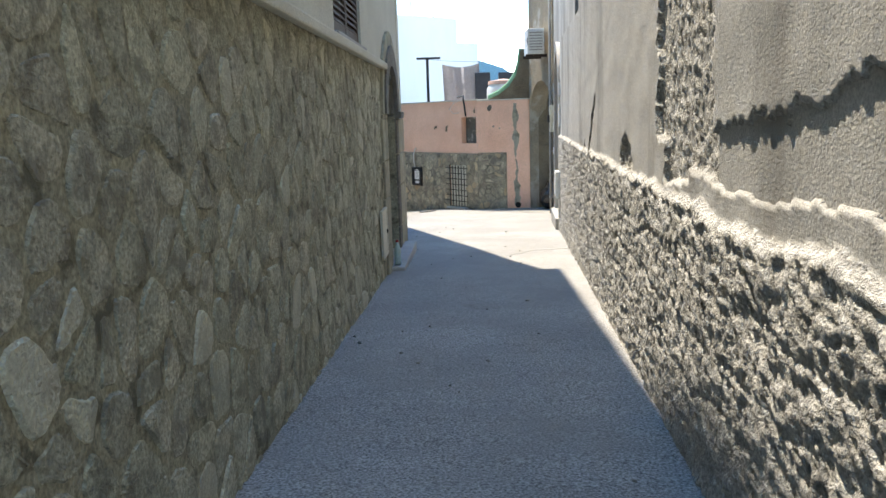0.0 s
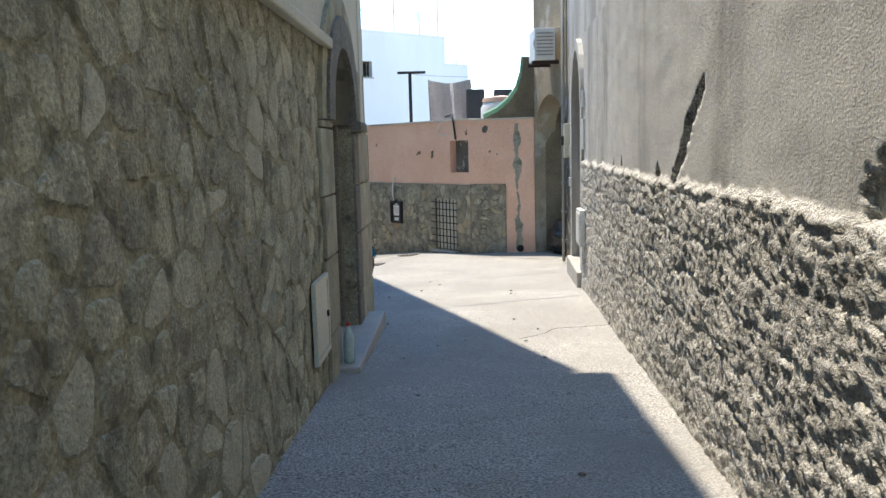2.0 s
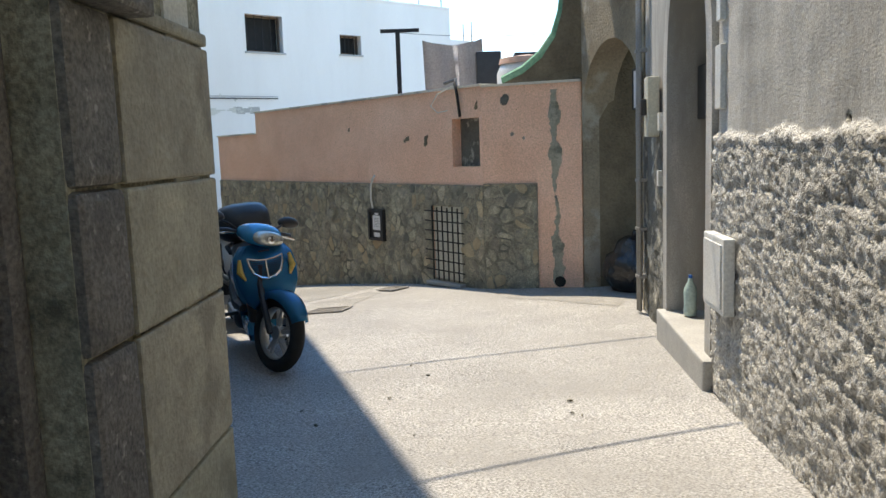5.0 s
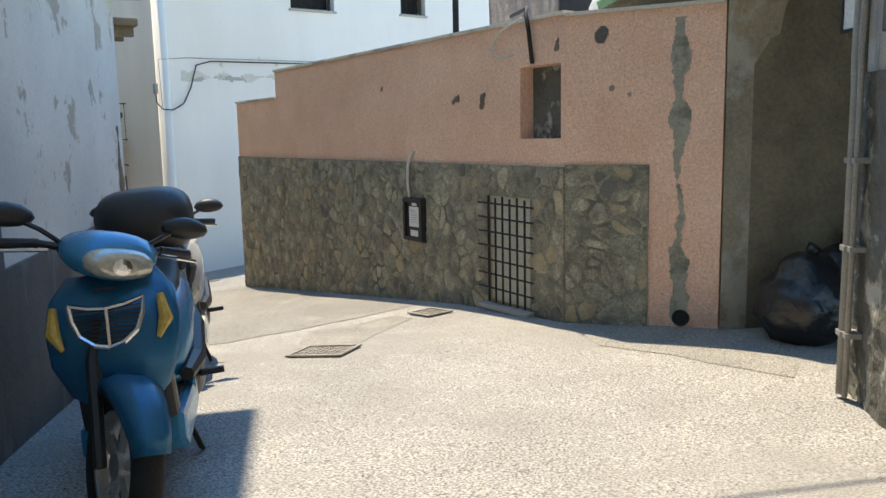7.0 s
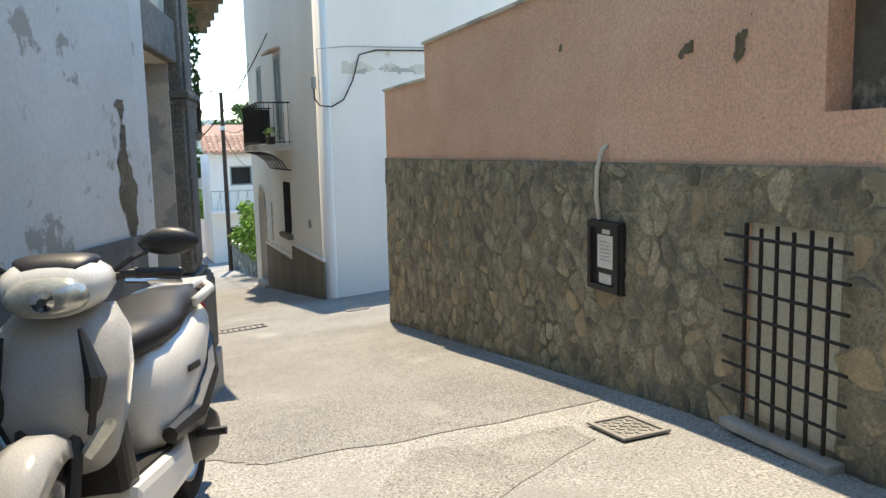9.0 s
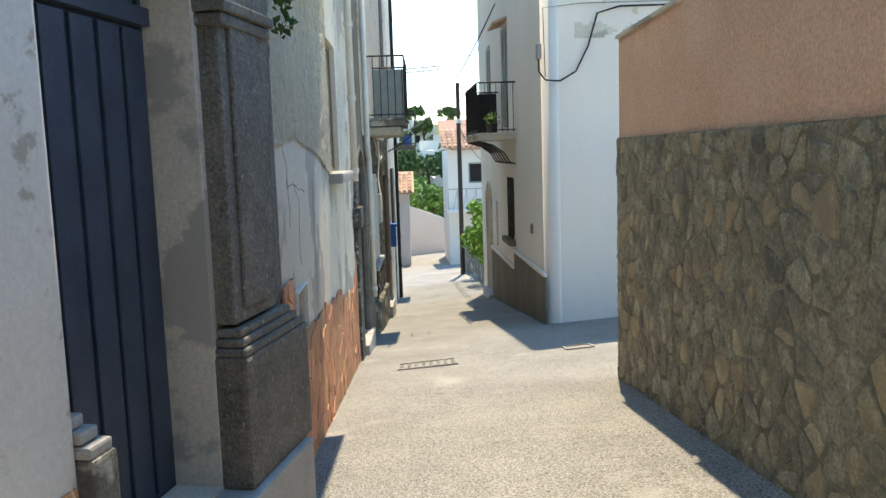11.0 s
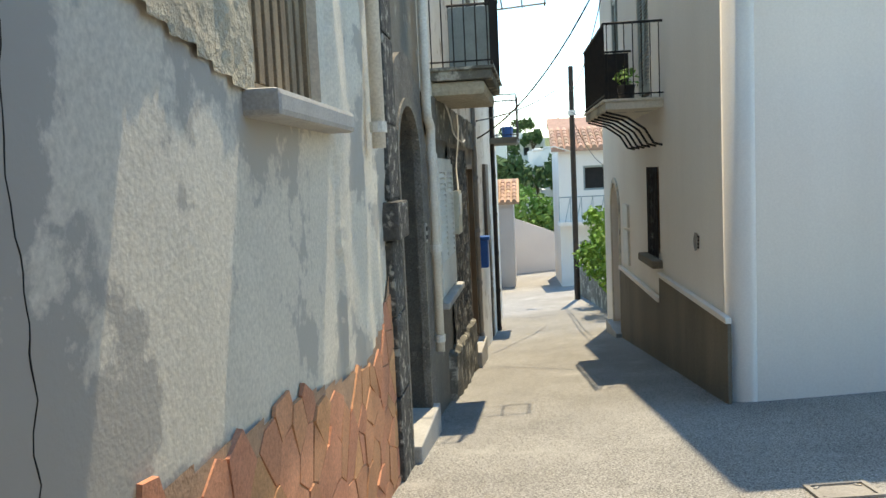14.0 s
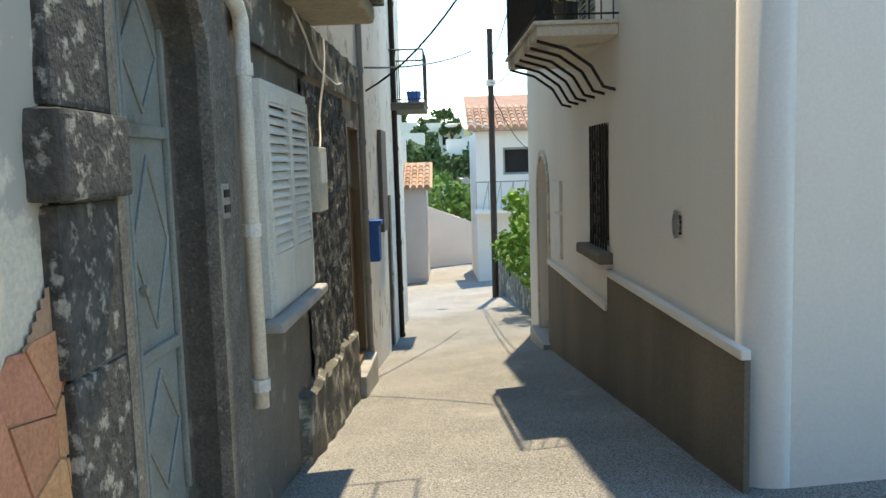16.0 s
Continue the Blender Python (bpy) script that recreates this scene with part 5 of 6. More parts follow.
def downpipe(fr, s, o, z0, z1, mat_="pvc", r=0.05, elbow=None):
    root = thing("drain_pipe", "white plastic drain pipe fixed to the wall", "pipe", group="lane drain pipes")
    pts = [fr(s, o, z0), fr(s, o, z1 - 0.2)]
    if elbow:
        pts += [fr(s, o, z1 - 0.06), fr(s + elbow * 0.4, o, z1), fr(s + elbow, o, z1 + 0.02), fr(s + elbow * 1.2, o, z1 + 0.12), fr(s + elbow * 1.2, o, z1 + 4)]
    else:
        pts += [fr(s, o, z1)]
    part("pipe", tube(pts, r, 12), mat_, root, smooth=True)
    for z in np.arange(z0 + 0.1, z1 - 0.2, 0.9):
        part("collar", tube([fr(s, o, z), fr(s, o, z + 0.07)], r + 0.012, 12), mat_, root)
    return root


downpipe(L3, 8.03, 0.09, 0.1, 4.5, r=0.045)
downpipe(L4, 1.62, 0.1, -1.85, 0.42, r=0.045, elbow=-0.16)
downpipe(L4, 7.35, 0.06, -3.0, 6.0, "pvc_grey", 0.04)
downpipe(L4, 12.4, 0.08, -3.9, 6.0, "iron", 0.05)

# grey metal door in black stone frame
d5 = thing("door_5", "grey green metal door in a dark stone arch", "door", kind="structure")
edges = (-3.0, -1.72, -1.11, -0.55, -0.26, 0.3, 0.95, 1.6, 2.3)
for k, (z, z1) in enumerate(zip(edges, edges[1:])):
    part("stone_block", fbox(L3, 8.5 if k == 3 else 8.56 + 0.02 * (k % 2), 9.02, -0.1, 0.12 if k == 3 else 0.06, z, z1 - 0.01, bev=0.02), "black_stone", d5)
part("surround", arch_band(L4, 0.02, 1.12, 0.05, 0.45, 0.44, -0.14, 0.05, -3.2), "tuff_dark", d5)
part("surround_edge", arch_band(L4, 0.02, 1.12, 0.05, 0.45, 0.07, 0.05, 0.065, -3.2), "tuff_dark", d5)
part("door_leaf", fbox(L4, 0.0, 1.14, -0.26, -0.18, -2.3, 0.55), "door_grey", d5)
for s0, s1 in ((0.04, 0.56), (0.58, 1.1)):
    for z0, z1 in ((-2.06, -1.36), (-1.28, -0.32), (-0.24, 0.4)):
        c, zc, w, h = (s0 + s1) / 2, (z0 + z1) / 2, (s1 - s0) * 0.4, (z1 - z0) * 0.42
        part("moulding", tube([L4(c - w, -0.175, zc), L4(c, -0.175, zc + h), L4(c + w, -0.175, zc), L4(c, -0.175, zc - h), L4(c - w, -0.175, zc)], 0.012, 5), "door_grey", d5)
    part("rail", fbox(L4, s0, s1, -0.18, -0.155, -1.35, -1.29, bev=0.008), "door_grey", d5)
    part("rail", fbox(L4, s0, s1, -0.18, -0.155, -0.31, -0.25, bev=0.008), "door_grey", d5)
    part("stile", fbox(L4, s0 - 0.005, s0 + 0.025, -0.18, -0.15, -2.1, 0.45, bev=0.008), "door_grey", d5)
    part("stile", fbox(L4, s1 - 0.025, s1 + 0.005, -0.18, -0.15, -2.1, 0.45, bev=0.008), "door_grey", d5)
part("door_handle", lathe([(0.001, -0.05), (0.03, -0.04), (0.03, -0.01), (0.012, 0.0), (0.012, 0.03)], 12, T=L4.m(0.64, -0.16, -1.0) , axis="y"), "alloy", d5)
part("step", fbox(L4, 0.05, 1.3, -0.3, 0.12, -3.6, -2.28, bev=0.02), "marble", d5, "pale stone doorstep")
bell = thing("door_bell", "grey doorbell panel on dark stone", "bell")
part("plate", fbox(L4, 1.2, 1.32, 0.05, 0.07, -0.72, -0.54, bev=0.005), "pvc_grey", bell)
part("button", fbox(L4, 1.215, 1.305, 0.07, 0.078, -0.61, -0.57), "iron", bell)
part("button", fbox(L4, 1.215, 1.305, 0.07, 0.078, -0.69, -0.65), "iron", bell)

louvre(L4, 2.15, 3.5, -1.39, 0.03, "louvred_shutter", "closed white painted louvred leaves on dark render", "shutter_white", o=0.06, slat=0.06, lower=0.36)
ws = thing("window_9", "window with pale stone sill and white frame", "window", kind="structure")
part("window_frame", wall(L4, 2.09, 3.56, -1.42, 0.09, 0.06, [(2.15, 3.5, -1.39, 0.03)], out=0.07), "shutter_white", ws)
part("window_sill", fbox(L4, 2.0, 3.66, 0.0, 0.17, -1.5, -1.425, bev=0.02), "marble", ws)
bm = relief(L4, 3.6, 6.02, -3.2, 0.25, 0.04, lambda s, z: (0.03 + 0.03 * sig(s, z, 5) + 0.015 * sig(s, z, 15), 0))
struct(put("wall_skin_7", bm, "black_stone"), "rough flaked stonework of the lane house", "wall")
bm = relief(L4, 1.75, 6.02, -3.2, -1.9, 0.05, lambda s, z: (0.09 + 0.03 * sig(s, z, 4), 0) if z < -2.24 - 0.03 * (s - 3.2) + 0.05 * sig(s, 3, 3) and s > 3.1 else (-0.02, 0))
struct(put("baseboard_4", bm, "mossy_render"), "weathered stone plinth with pale chipped top", "plinth")
bm = relief(L4, 1.68, 7.7, 0.3, 0.74, 0.04, lambda s, z: (0.05 + 0.03 * sig(s, z, 5), 0))
struct(put("trim_4", bm, "mossy_render"), "crumbling render band under the balcony", "trim")
bm = wall(L4, 7.72, L4.len, -5, 8.5, 0.03, [(10.6, 11.5, -3.9, -1.0)], out=0.032)
struct(put("wall_skin_8", bm, "white_worn"), "worn white render further down the lane", "wall")
bm = fbox(L4, 1.72, 7.71, 0.0, 0.03, 0.74, 8.5)
struct(put("wall_skin_9", bm, "white_worn"), "pale upper wall above the balcony", "wall")
bm = fbox(L3, 6.0, 9.0, 0.0, 0.02, 2.4, 9.2)
struct(put("wall_skin_10", bm, "cream"), "cream upper wall of the lane house", "wall")
dd = thing("door_6", "brown wooden door with glazed light and step", "door", kind="structure")
part("door_leaf", fbox(L4, 6.12, 7.08, -0.12, -0.06, -2.85, -0.72, bev=0.01), "wood_brown", dd)
part("door_frame", wall(L4, 6.06, 7.14, -2.85, 0.06, 0.1, [(6.14, 7.06, -2.8, -0.02)], out=0.035), "wood_brown", dd)
part("pane", fbox(L4, 6.14, 7.06, -0.1, -0.08, -0.68, -0.02), "glassy", dd)
part("handle", tube([L4(6.25, 0.0, -1.8), L4(6.25, 0.0, -1.4)], 0.014, 6), "chrome", dd)
part("step", fbox(L4, 6.0, 7.25, -0.2, 0.16, -4, -2.87, bev=0.02), "marble", dd)
d7 = thing("door_7", "dark green louvred door leaves down the lane", "door", kind="structure")
part("door_leaf", fbox(L4, 10.6, 11.5, -0.1, -0.02, -3.9, -1.0, bev=0.01), "iron", d7)
sh2 = thing("house_shutter", "dark tall shutter folded on the wall", "shutter")
part("leaf", fbox(L4, 9.4, 10.2, 0.04, 0.1, -1.5, 0.08, bev=0.01), "shutter_brown", sh2)
mbx = thing("mail_box", "blue metal letter box on the lane wall", "letter box")
part("body", fbox(L4, 7.42, 7.68, 0.05, 0.22, -1.72, -1.24, bev=0.02), "blue_plastic", mbx)
part("lid", fbox(L4, 7.4, 7.7, 0.05, 0.25, -1.24, -1.18, bev=0.01), "blue_plastic", mbx)
eb = thing("meter_cabinet", "cream meter case on rough stonework", "cabinet")
part("case", fbox(L4, 3.7, 4.1, 0.05, 0.13, -0.84, -0.3, bev=0.01), "cream_metal", eb)
part("door", fbox(L4, 3.75, 4.05, 0.13, 0.14, -0.6, -0.34), "enamel", eb)
balcony(L4, 2.35, 4.2, 0.68, 1.0, 1.05, "stone balcony with thin iron railing", "mossy_render", 0, "shutter_green", "iron", 0.12)
part("corbel", fbox(L4, 2.4, 4.15, 0.0, 0.6, 0.74, 0.895, bev=0.05), "ochre_rough", thing("balcony_corbel", "crumbling ochre corbel beneath the balcony", "corbel"))
rk = thing("drying_rack", "white clothes drying rack jutting from the railing", "rack")
for o in (0.75, 1.0, 1.28):
    part("rod", tube([L4(4.1, o, 1.95), L4(3.5, o, 1.98)], 0.01, 5), "pvc_grey", rk)
for s in (4.1, 3.5):
    part("arm", tube([L4(s, 0.66, 1.94), L4(s, 1.3, 1.98)], 0.012, 5), "pvc_grey", rk)
balcony(L4, 12.2, 13.8, 0.66, 0.66, 1.0, "small balcony with green iron railing", "dark_render", 0, None, "iron", 0.16)
bk = thing("bucket", "bright blue plastic bucket on the balcony", "bucket", L4.m(13.5, 0.4, 0.7))
part("pail", lathe([(0.001, 0), (0.11, 0), (0.15, 0.3), (0.13, 0.3)], 14), "blue_plastic", bk)
for pts, r in ((sag(L4(4.6, 0.07, 0.7), L4(3.9, 0.1, -0.3), 0.1, 8), 0.01), (sag(L4(3.2, 0.08, 0.72), L4(5.6, 0.08, 0.4), 0.18), 0.01)):
    c = thing("wall_cable", "pale loose cable on the lane wall", "cable")
    part("cable", tube([Vector(p) + Vector((0.02 * math.sin(i), 0, 0)) for i, p in enumerate(pts)], r, 5), "pvc", c)
for a, b, dr_ in ((L4(7.6, 0.1, 0.5), WA(5.0, 0.1, 3.6), 0.5), (L4(7.6, 0.1, 0.8), L4(14.5, 1.6, 1.9), 0.1), (L2(2.0, 0.1, 5.0), R2(13.0, 0.1, 5.6), 0.35), (L2(5.0, 0.1, 6.0), RE(1.0, 0.1, 5.4), 0.2)):
    c = thing("overhead_cable", "black cable strung across the street", "cable", group="street cables")
    part("cable", tube(sag(a, b, dr_, 14), 0.014, 5), "iron", c)

# ---- foot of the lane ----
LD, LR = Vector((-0.643, 0.766)), Vector((0.766, 0.643))


def lane(s, r):
    p = Vector((-6, 25.95)) + LD * s + LR * r
    return p


def lane_m(s, r, z):
    p = lane(s, r)
    m = Matrix((Vector((LR.x, LR.y, 0)), Vector((LD.x, LD.y, 0)), Vector((0, 0, 1)))).transposed().to_4x4()
    return Matrix.Translation((p.x, p.y, z)) @ m


pw = thing("planter_wall", "low stone planter wall along the lane", "wall")
p0, p1 = lane(15.4, 1.95), lane(22.5, 1.48)
PW = Fr(p0, p1, -1)
part("masonry", wall(PW, 0, PW.len, -5.5, -3.05, 0.4), "mossy_render", pw)
part("coping", fbox(PW, 0, PW.len, -0.4, 0.03, -3.05, -2.98), "grey_white", pw)
bush = thing("bush", "bright green leafy vine bush over a low wall", "bush")
part("stem", tube([PW(1.5, -0.3, -3.2), PW(1.6, -0.2, -2.4), PW(1.8, -0.1, -1.6)], [0.05, 0.04, 0.02], 6), "bark", bush)
part("stem", tube([PW(3.5, -0.3, -3.2), PW(3.4, -0.2, -2.4), PW(3.8, 0.0, -1.8)], [0.05, 0.04, 0.02], 6), "bark", bush)
rng = random.Random(9)
blobs = []
for k in range(34):
    s = rng.uniform(0.4, 4.8)
    top = -1.25 - 0.12 * abs(s - 2)
    p = PW(s, rng.uniform(-0.5, 0.3), rng.uniform(-2.95, top))
    blobs.append((p.x, p.y, p.z, rng.uniform(0.25, 0.45), 130))
leaves("foliage", bush, "leaf", blobs, 0.07, 10)
up = thing("utility_pole", "rusty brown utility pole beside the bush", "pole")
q = lane(21, 1.35)
part("shaft", tube([(q.x, q.y, -5), (q.x, q.y, 2.95)], [0.09, 0.075], 10), "iron_rust", up)
part("insulator", tube([(q.x, q.y, 1.5), (q.x, q.y, 1.65)], 0.13, 8), "enamel", up)
ln = thing("street_lamp", "white lamp head on a curved arm", "lamp")
part("arm", tube([(q.x, q.y, 0.4), (q.x - 0.4, q.y - 0.4, 0.6), (q.x - 0.7, q.y - 0.6, 0.55)], 0.02, 6), "enamel", ln)
part("head", loft([(-0.2, 0, 0, 0.02, 0.02), (-0.1, 0, 0, 0.08, 0.05), (0.1, 0, 0, 0.08, 0.05), (0.2, 0, 0, 0.02, 0.02)], 10), "enamel", ln)
ln.children[-1].matrix_local = Matrix.Translation((q.x - 0.8, q.y - 0.7, 0.52))
for a, b, d_ in (((q.x, q.y, 2.2), WA(8.5, 0.1, 3.2), 0.3), ((q.x, q.y, 1.6), WA(9.0, 0.1, 1.5), 0.25), ((q.x, q.y, 1.4), lane_m(30, 4, 0.2).translation, 0.8)):
    c = thing("overhead_cable", "black cable strung from the utility pole", "cable", group="street cables")
    part("cable", tube(sag(a, b, d_), 0.012, 5), "iron", c)


def house(name, label, m, w, d, h, walls, wins=(), roof=None, roof_h=1.0, over=0.25):
    """A plain house, front towards -y of m, with recessed windows and a flat or tiled roof."""
    root = thing(name, label, "house", m)
    F = Fr((0, 0), (w, 0), 1)
    part("wall", wall(F, 0, w, 0, h, 0.3, [(a, b, c, e) for a, b, c, e in wins]), walls, root)
    part("wall", B(0, 0.3, 0.3, d, 0, h), walls, root)
    part("wall", B(w - 0.3, w, 0.3, d, 0, h), walls, root)
    part("wall", B(0.3, w - 0.3, d - 0.3, d, 0, h), walls, root)
    for a, b, c, e in wins:
        win = part("window", wall(F, a, b, c, e, 0.06, [(a + 0.07, b - 0.07, c + 0.07, e - 0.07)], out=-0.1), "shutter_green", root)
        # pane painted near-black for the unlit room behind
        part("pane", B(a, b, 0.2, 0.22, c, e), "dark", win)
    if roof == "tile":
        rf = part("roof", prism([(-over, 0), (w + over, 0), (w + over, 0.1), (-over, 0.1)], 0, d * 0.7, Matrix.Translation((0, -over, h)) @ pose(0, 0, 0, 19)), "tile_roof", root)
        n = int((w + 2 * over) / 0.24)
        for k in range(n):
            x = -over + 0.12 + k * 0.24
            for j in range(6):
                y = j * 0.42
                t = tube([(0, 0, 0), (0, 0.46, -0.02)], [0.1, 0.085], 8)
                part("tile", t, "tile_roof", rf).matrix_local = Matrix.Translation((0, -over, h)) @ pose(0, 0, 0, 19) @ Matrix.Translation((x, y, 0.12))
    else:
        part("roof", B(0.3, w - 0.3, 0.3, d - 0.3, h - 0.4, h - 0.25), "grey_white", root)
    return root


h1 = house("lane_house", "white house with a clay tile roof at the lane's foot", lane_m(26.5, 1.15, -6), 5.0, 6, 6.55, "white", [(0.9, 1.9, 5.1, 6.0), (0.7, 1.3, 1.6, 3.2)], "tile")
bh = thing("balcony", "pale balcony with crossed blue grey railing", "balcony")
mm = lane_m(26.5, 1.15, -2.0)
part("slab", B(-0.1, 2.4, -0.9, 0, -0.12, 0.0, T=mm), "white", bh)
part("rail", tube([mm @ Vector(p) for p in ((-0.05, -0.85, 0.9), (2.35, -0.85, 0.9))], 0.02, 6), "shutter_green", bh)
for k in range(12):
    part("baluster", tube([mm @ Vector((-0.05 + k * 0.2, -0.85, 0)), mm @ Vector((-0.05 + (k + (1 if k % 2 else 0)) * 0.2, -0.85, 0.9))], 0.012, 4), "shutter_green", bh)
house("low_house", "worn white low house beside the lane", lane_m(25.5, -5.2, -6), 3.75, 8, 6.6, "white_worn", [(3.0, 3.5, 3.0, 3.4)])
house("shed", "small house with clay tiled lean-to roof", lane_m(29, -4.5, -6), 3.9, 4, 4.6, "pinkwhite", [], "tile")
EW = Fr(lane(35, -6), lane(35.5, 6), 1)
bm = prism([(0, -6.5), (12, -6.5), (12, -3.9), (7.8, -3.3), (5.0, -2.2), (0, -1.8)], 0, 0.4, EW.m(0, 0, 0))
struct(put("wall_14", bm, "pinkwhite"), "pinkish garden wall closing the lane", "wall")
gb = thing("grass_bank", "overgrown green bank behind the garden wall", "plants", kind="stuff")
pts = []
for k in range(60):
    p = EW(rng.uniform(5, 12), -rng.uniform(0.6, 4), 0)
    pts.append((p.x, p.y, -3.6 + rng.uniform(0, 2.2), 0.7, 70))
leaves("foliage", gb, "pale_green", pts, 0.16, 12)

# far hillside
bm = bmesh.new()
nx, ny = 40, 24
gv = []
for i in range(nx + 1):
    row = []
    for j in range(ny + 1):
        r, s = -120 + 240 * i / nx, 45 + 190 * j / ny
        p = lane(s, r)
        z = -7 + (s - 45) * 0.085 + 2.2 * noise.noise((r * 0.03, s * 0.03, 0)) - 5 * (j == 0)
        row.append(bm.verts.new((p.x, p.y, z)))
    gv.append(row)
for i in range(nx):
    for j in range(ny):
        bm.faces.new((gv[i][j], gv[i + 1][j], gv[i + 1][j + 1], gv[i][j + 1]))
struct(put("hillside", bm, "hill", smooth=True), "green inhabited hillside beyond the lane", "hill")


def hill_z(s, r):
    return -7 + (s - 45) * 0.085 + 2.2 * noise.noise((r * 0.03, s * 0.03, 0))


for k, (s, r, w, h, c) in enumerate(((72, -5, 6, 5.5, "white"), (78, 0.5, 5, 6.2, "white"), (66, 1.5, 4.5, 3.4, "white_worn"), (64, -3.2, 4, 3.0, "white"), (95, -9, 7, 6, "white"), (110, 3, 8, 5, "white"),
                                      (120, -2.5, 6, 5.5, "white"), (150, 6, 9, 6, "white"), (140, -12, 8, 6, "white"), (165, -3, 7, 5, "white"), (100, 9, 7, 6, "white"), (56, -6.5, 5, 4.0, "pinkwhite"))):
    house("hillside_house", "white flat roofed house on the green hillside", lane_m(s, r, hill_z(s, r) - 0.6), w, 6, h + 0.6, c, [(w * 0.15, w * 0.32, h * 0.62, h * 0.85), (w * 0.45, w * 0.6, h * 0.62, h * 0.85), (w * 0.72, w * 0.86, h * 0.2, h * 0.55)])


def tree(s, r, h, crown, seed, mat_="leaf_dark", flat=0.5):
    rg = random.Random(seed)
    p = lane(s, r)
    z = hill_z(s, r) - 0.4
    root = thing("tree", "dark green tree on the hillside", "tree")
    part("trunk", tube([(p.x, p.y, z), (p.x + 0.1, p.y, z + h * 0.5), (p.x, p.y, z + h * 0.85)], [0.25, 0.18, 0.08], 7), "bark", root)
    bl = []
    for k in range(12):
        a, d = rg.uniform(0, 6.28), crown * rg.uniform(0.2, 0.85)
        bl.append((p.x + d * math.cos(a), p.y + d * math.sin(a), z + h * rg.uniform(0.75, 1.0) * (1 if flat > 0.4 else rg.uniform(0.4, 1)), crown * 0.38, 70))
        if k < 4:
            part("limb", tube([(p.x, p.y, z + h * 0.6), bl[-1][:3]], [0.1, 0.04], 5), "bark", root)
    leaves("crown", root, mat_, bl, 0.32, seed)


rt = random.Random(77)
for k in range(46):
    s = rt.uniform(52, 200)
    tree(s, rt.uniform(-0.16, 0.12) * s, rt.uniform(3.5, 7.5), rt.uniform(1.6, 3.4), 200 + k)
# backdrop hill; its blue is painted haze
p = lane(420, 0)
bm = bmesh.new()
prof = [(-60, 0), (-25, 6), (-5, 13), (10, 22), (22, 40), (30, 44), (42, 38), (55, 24), (70, 10), (90, 0)]
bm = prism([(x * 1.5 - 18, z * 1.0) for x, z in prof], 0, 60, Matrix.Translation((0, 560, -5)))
struct(put("backdrop", bm, "far_hill"), "distant hill above the roofs, haze painted in as blue", "hill")


# ---- scooters ----
def wheel(root, x, r, name="wheel", w=0.05, spokes=5):
    T = Matrix.Translation((x, 0, r))
    wh = part("wheel", lathe([(0.001, -0.03), (0.05, -0.032), (0.05, 0.032), (0.001, 0.03)], 16, T=T, axis="y"), "alloy", root)
    tyre = [(r - 0.07 + 0.055 * math.cos(a) + 0.015, 0.052 * math.sin(a)) for a in np.linspace(-2.4, 2.4, 13)]
    part("tyre", lathe(tyre + tyre[:1], 40, T=T, axis="y"), "rubber", wh, smooth=True)
    part("rim", lathe([(r - 0.1, -0.035), (r - 0.085, -0.04), (r - 0.08, 0.0), (r - 0.085, 0.04), (r - 0.1, 0.035), (r - 0.11, 0.0), (r - 0.1, -0.035)], 36, T=T, axis="y"), "alloy", wh, smooth=True)
    for k in range(spokes):
        a = 6.283 * k / spokes + 0.3
        c, s = math.cos(a), math.sin(a)
        for off in (-0.14, 0.14):
            part("spoke", tube([(x + 0.04 * c, 0, r + 0.04 * s), (x + (r - 0.1) * math.cos(a + off), 0, r + (r - 0.1) * math.sin(a + off))], [0.02, 0.012], 6), "alloy", wh)
    part("brake_disc", lathe([(0.06, 0.04), (0.11, 0.04), (0.11, 0.044), (0.06, 0.044)], 24, T=T, axis="y"), "chrome", wh)
    return wh


def mirror(root, y, lean=1):
    m = part("mirror", tube([(0.28, y * 0.7, 1.02), (0.27, y * 1.0, 1.06), (0.24, y * 1.2, 1.08)], 0.01, 6), "black_plastic", root)
    c = Vector((0.23, y * 1.5, 1.1))
    bm = bmesh.new()
    bmesh.ops.create_icosphere(bm, subdivisions=2, radius=1)
    for v in bm.verts:
        v.co = Vector((c.x + v.co.x * 0.035, c.y + v.co.y * 0.1, c.z + v.co.z * (0.052 if v.co.z > 0 else 0.04)))
    part("mirror_shell", bm, "black_plastic", m, smooth=True)
    return m


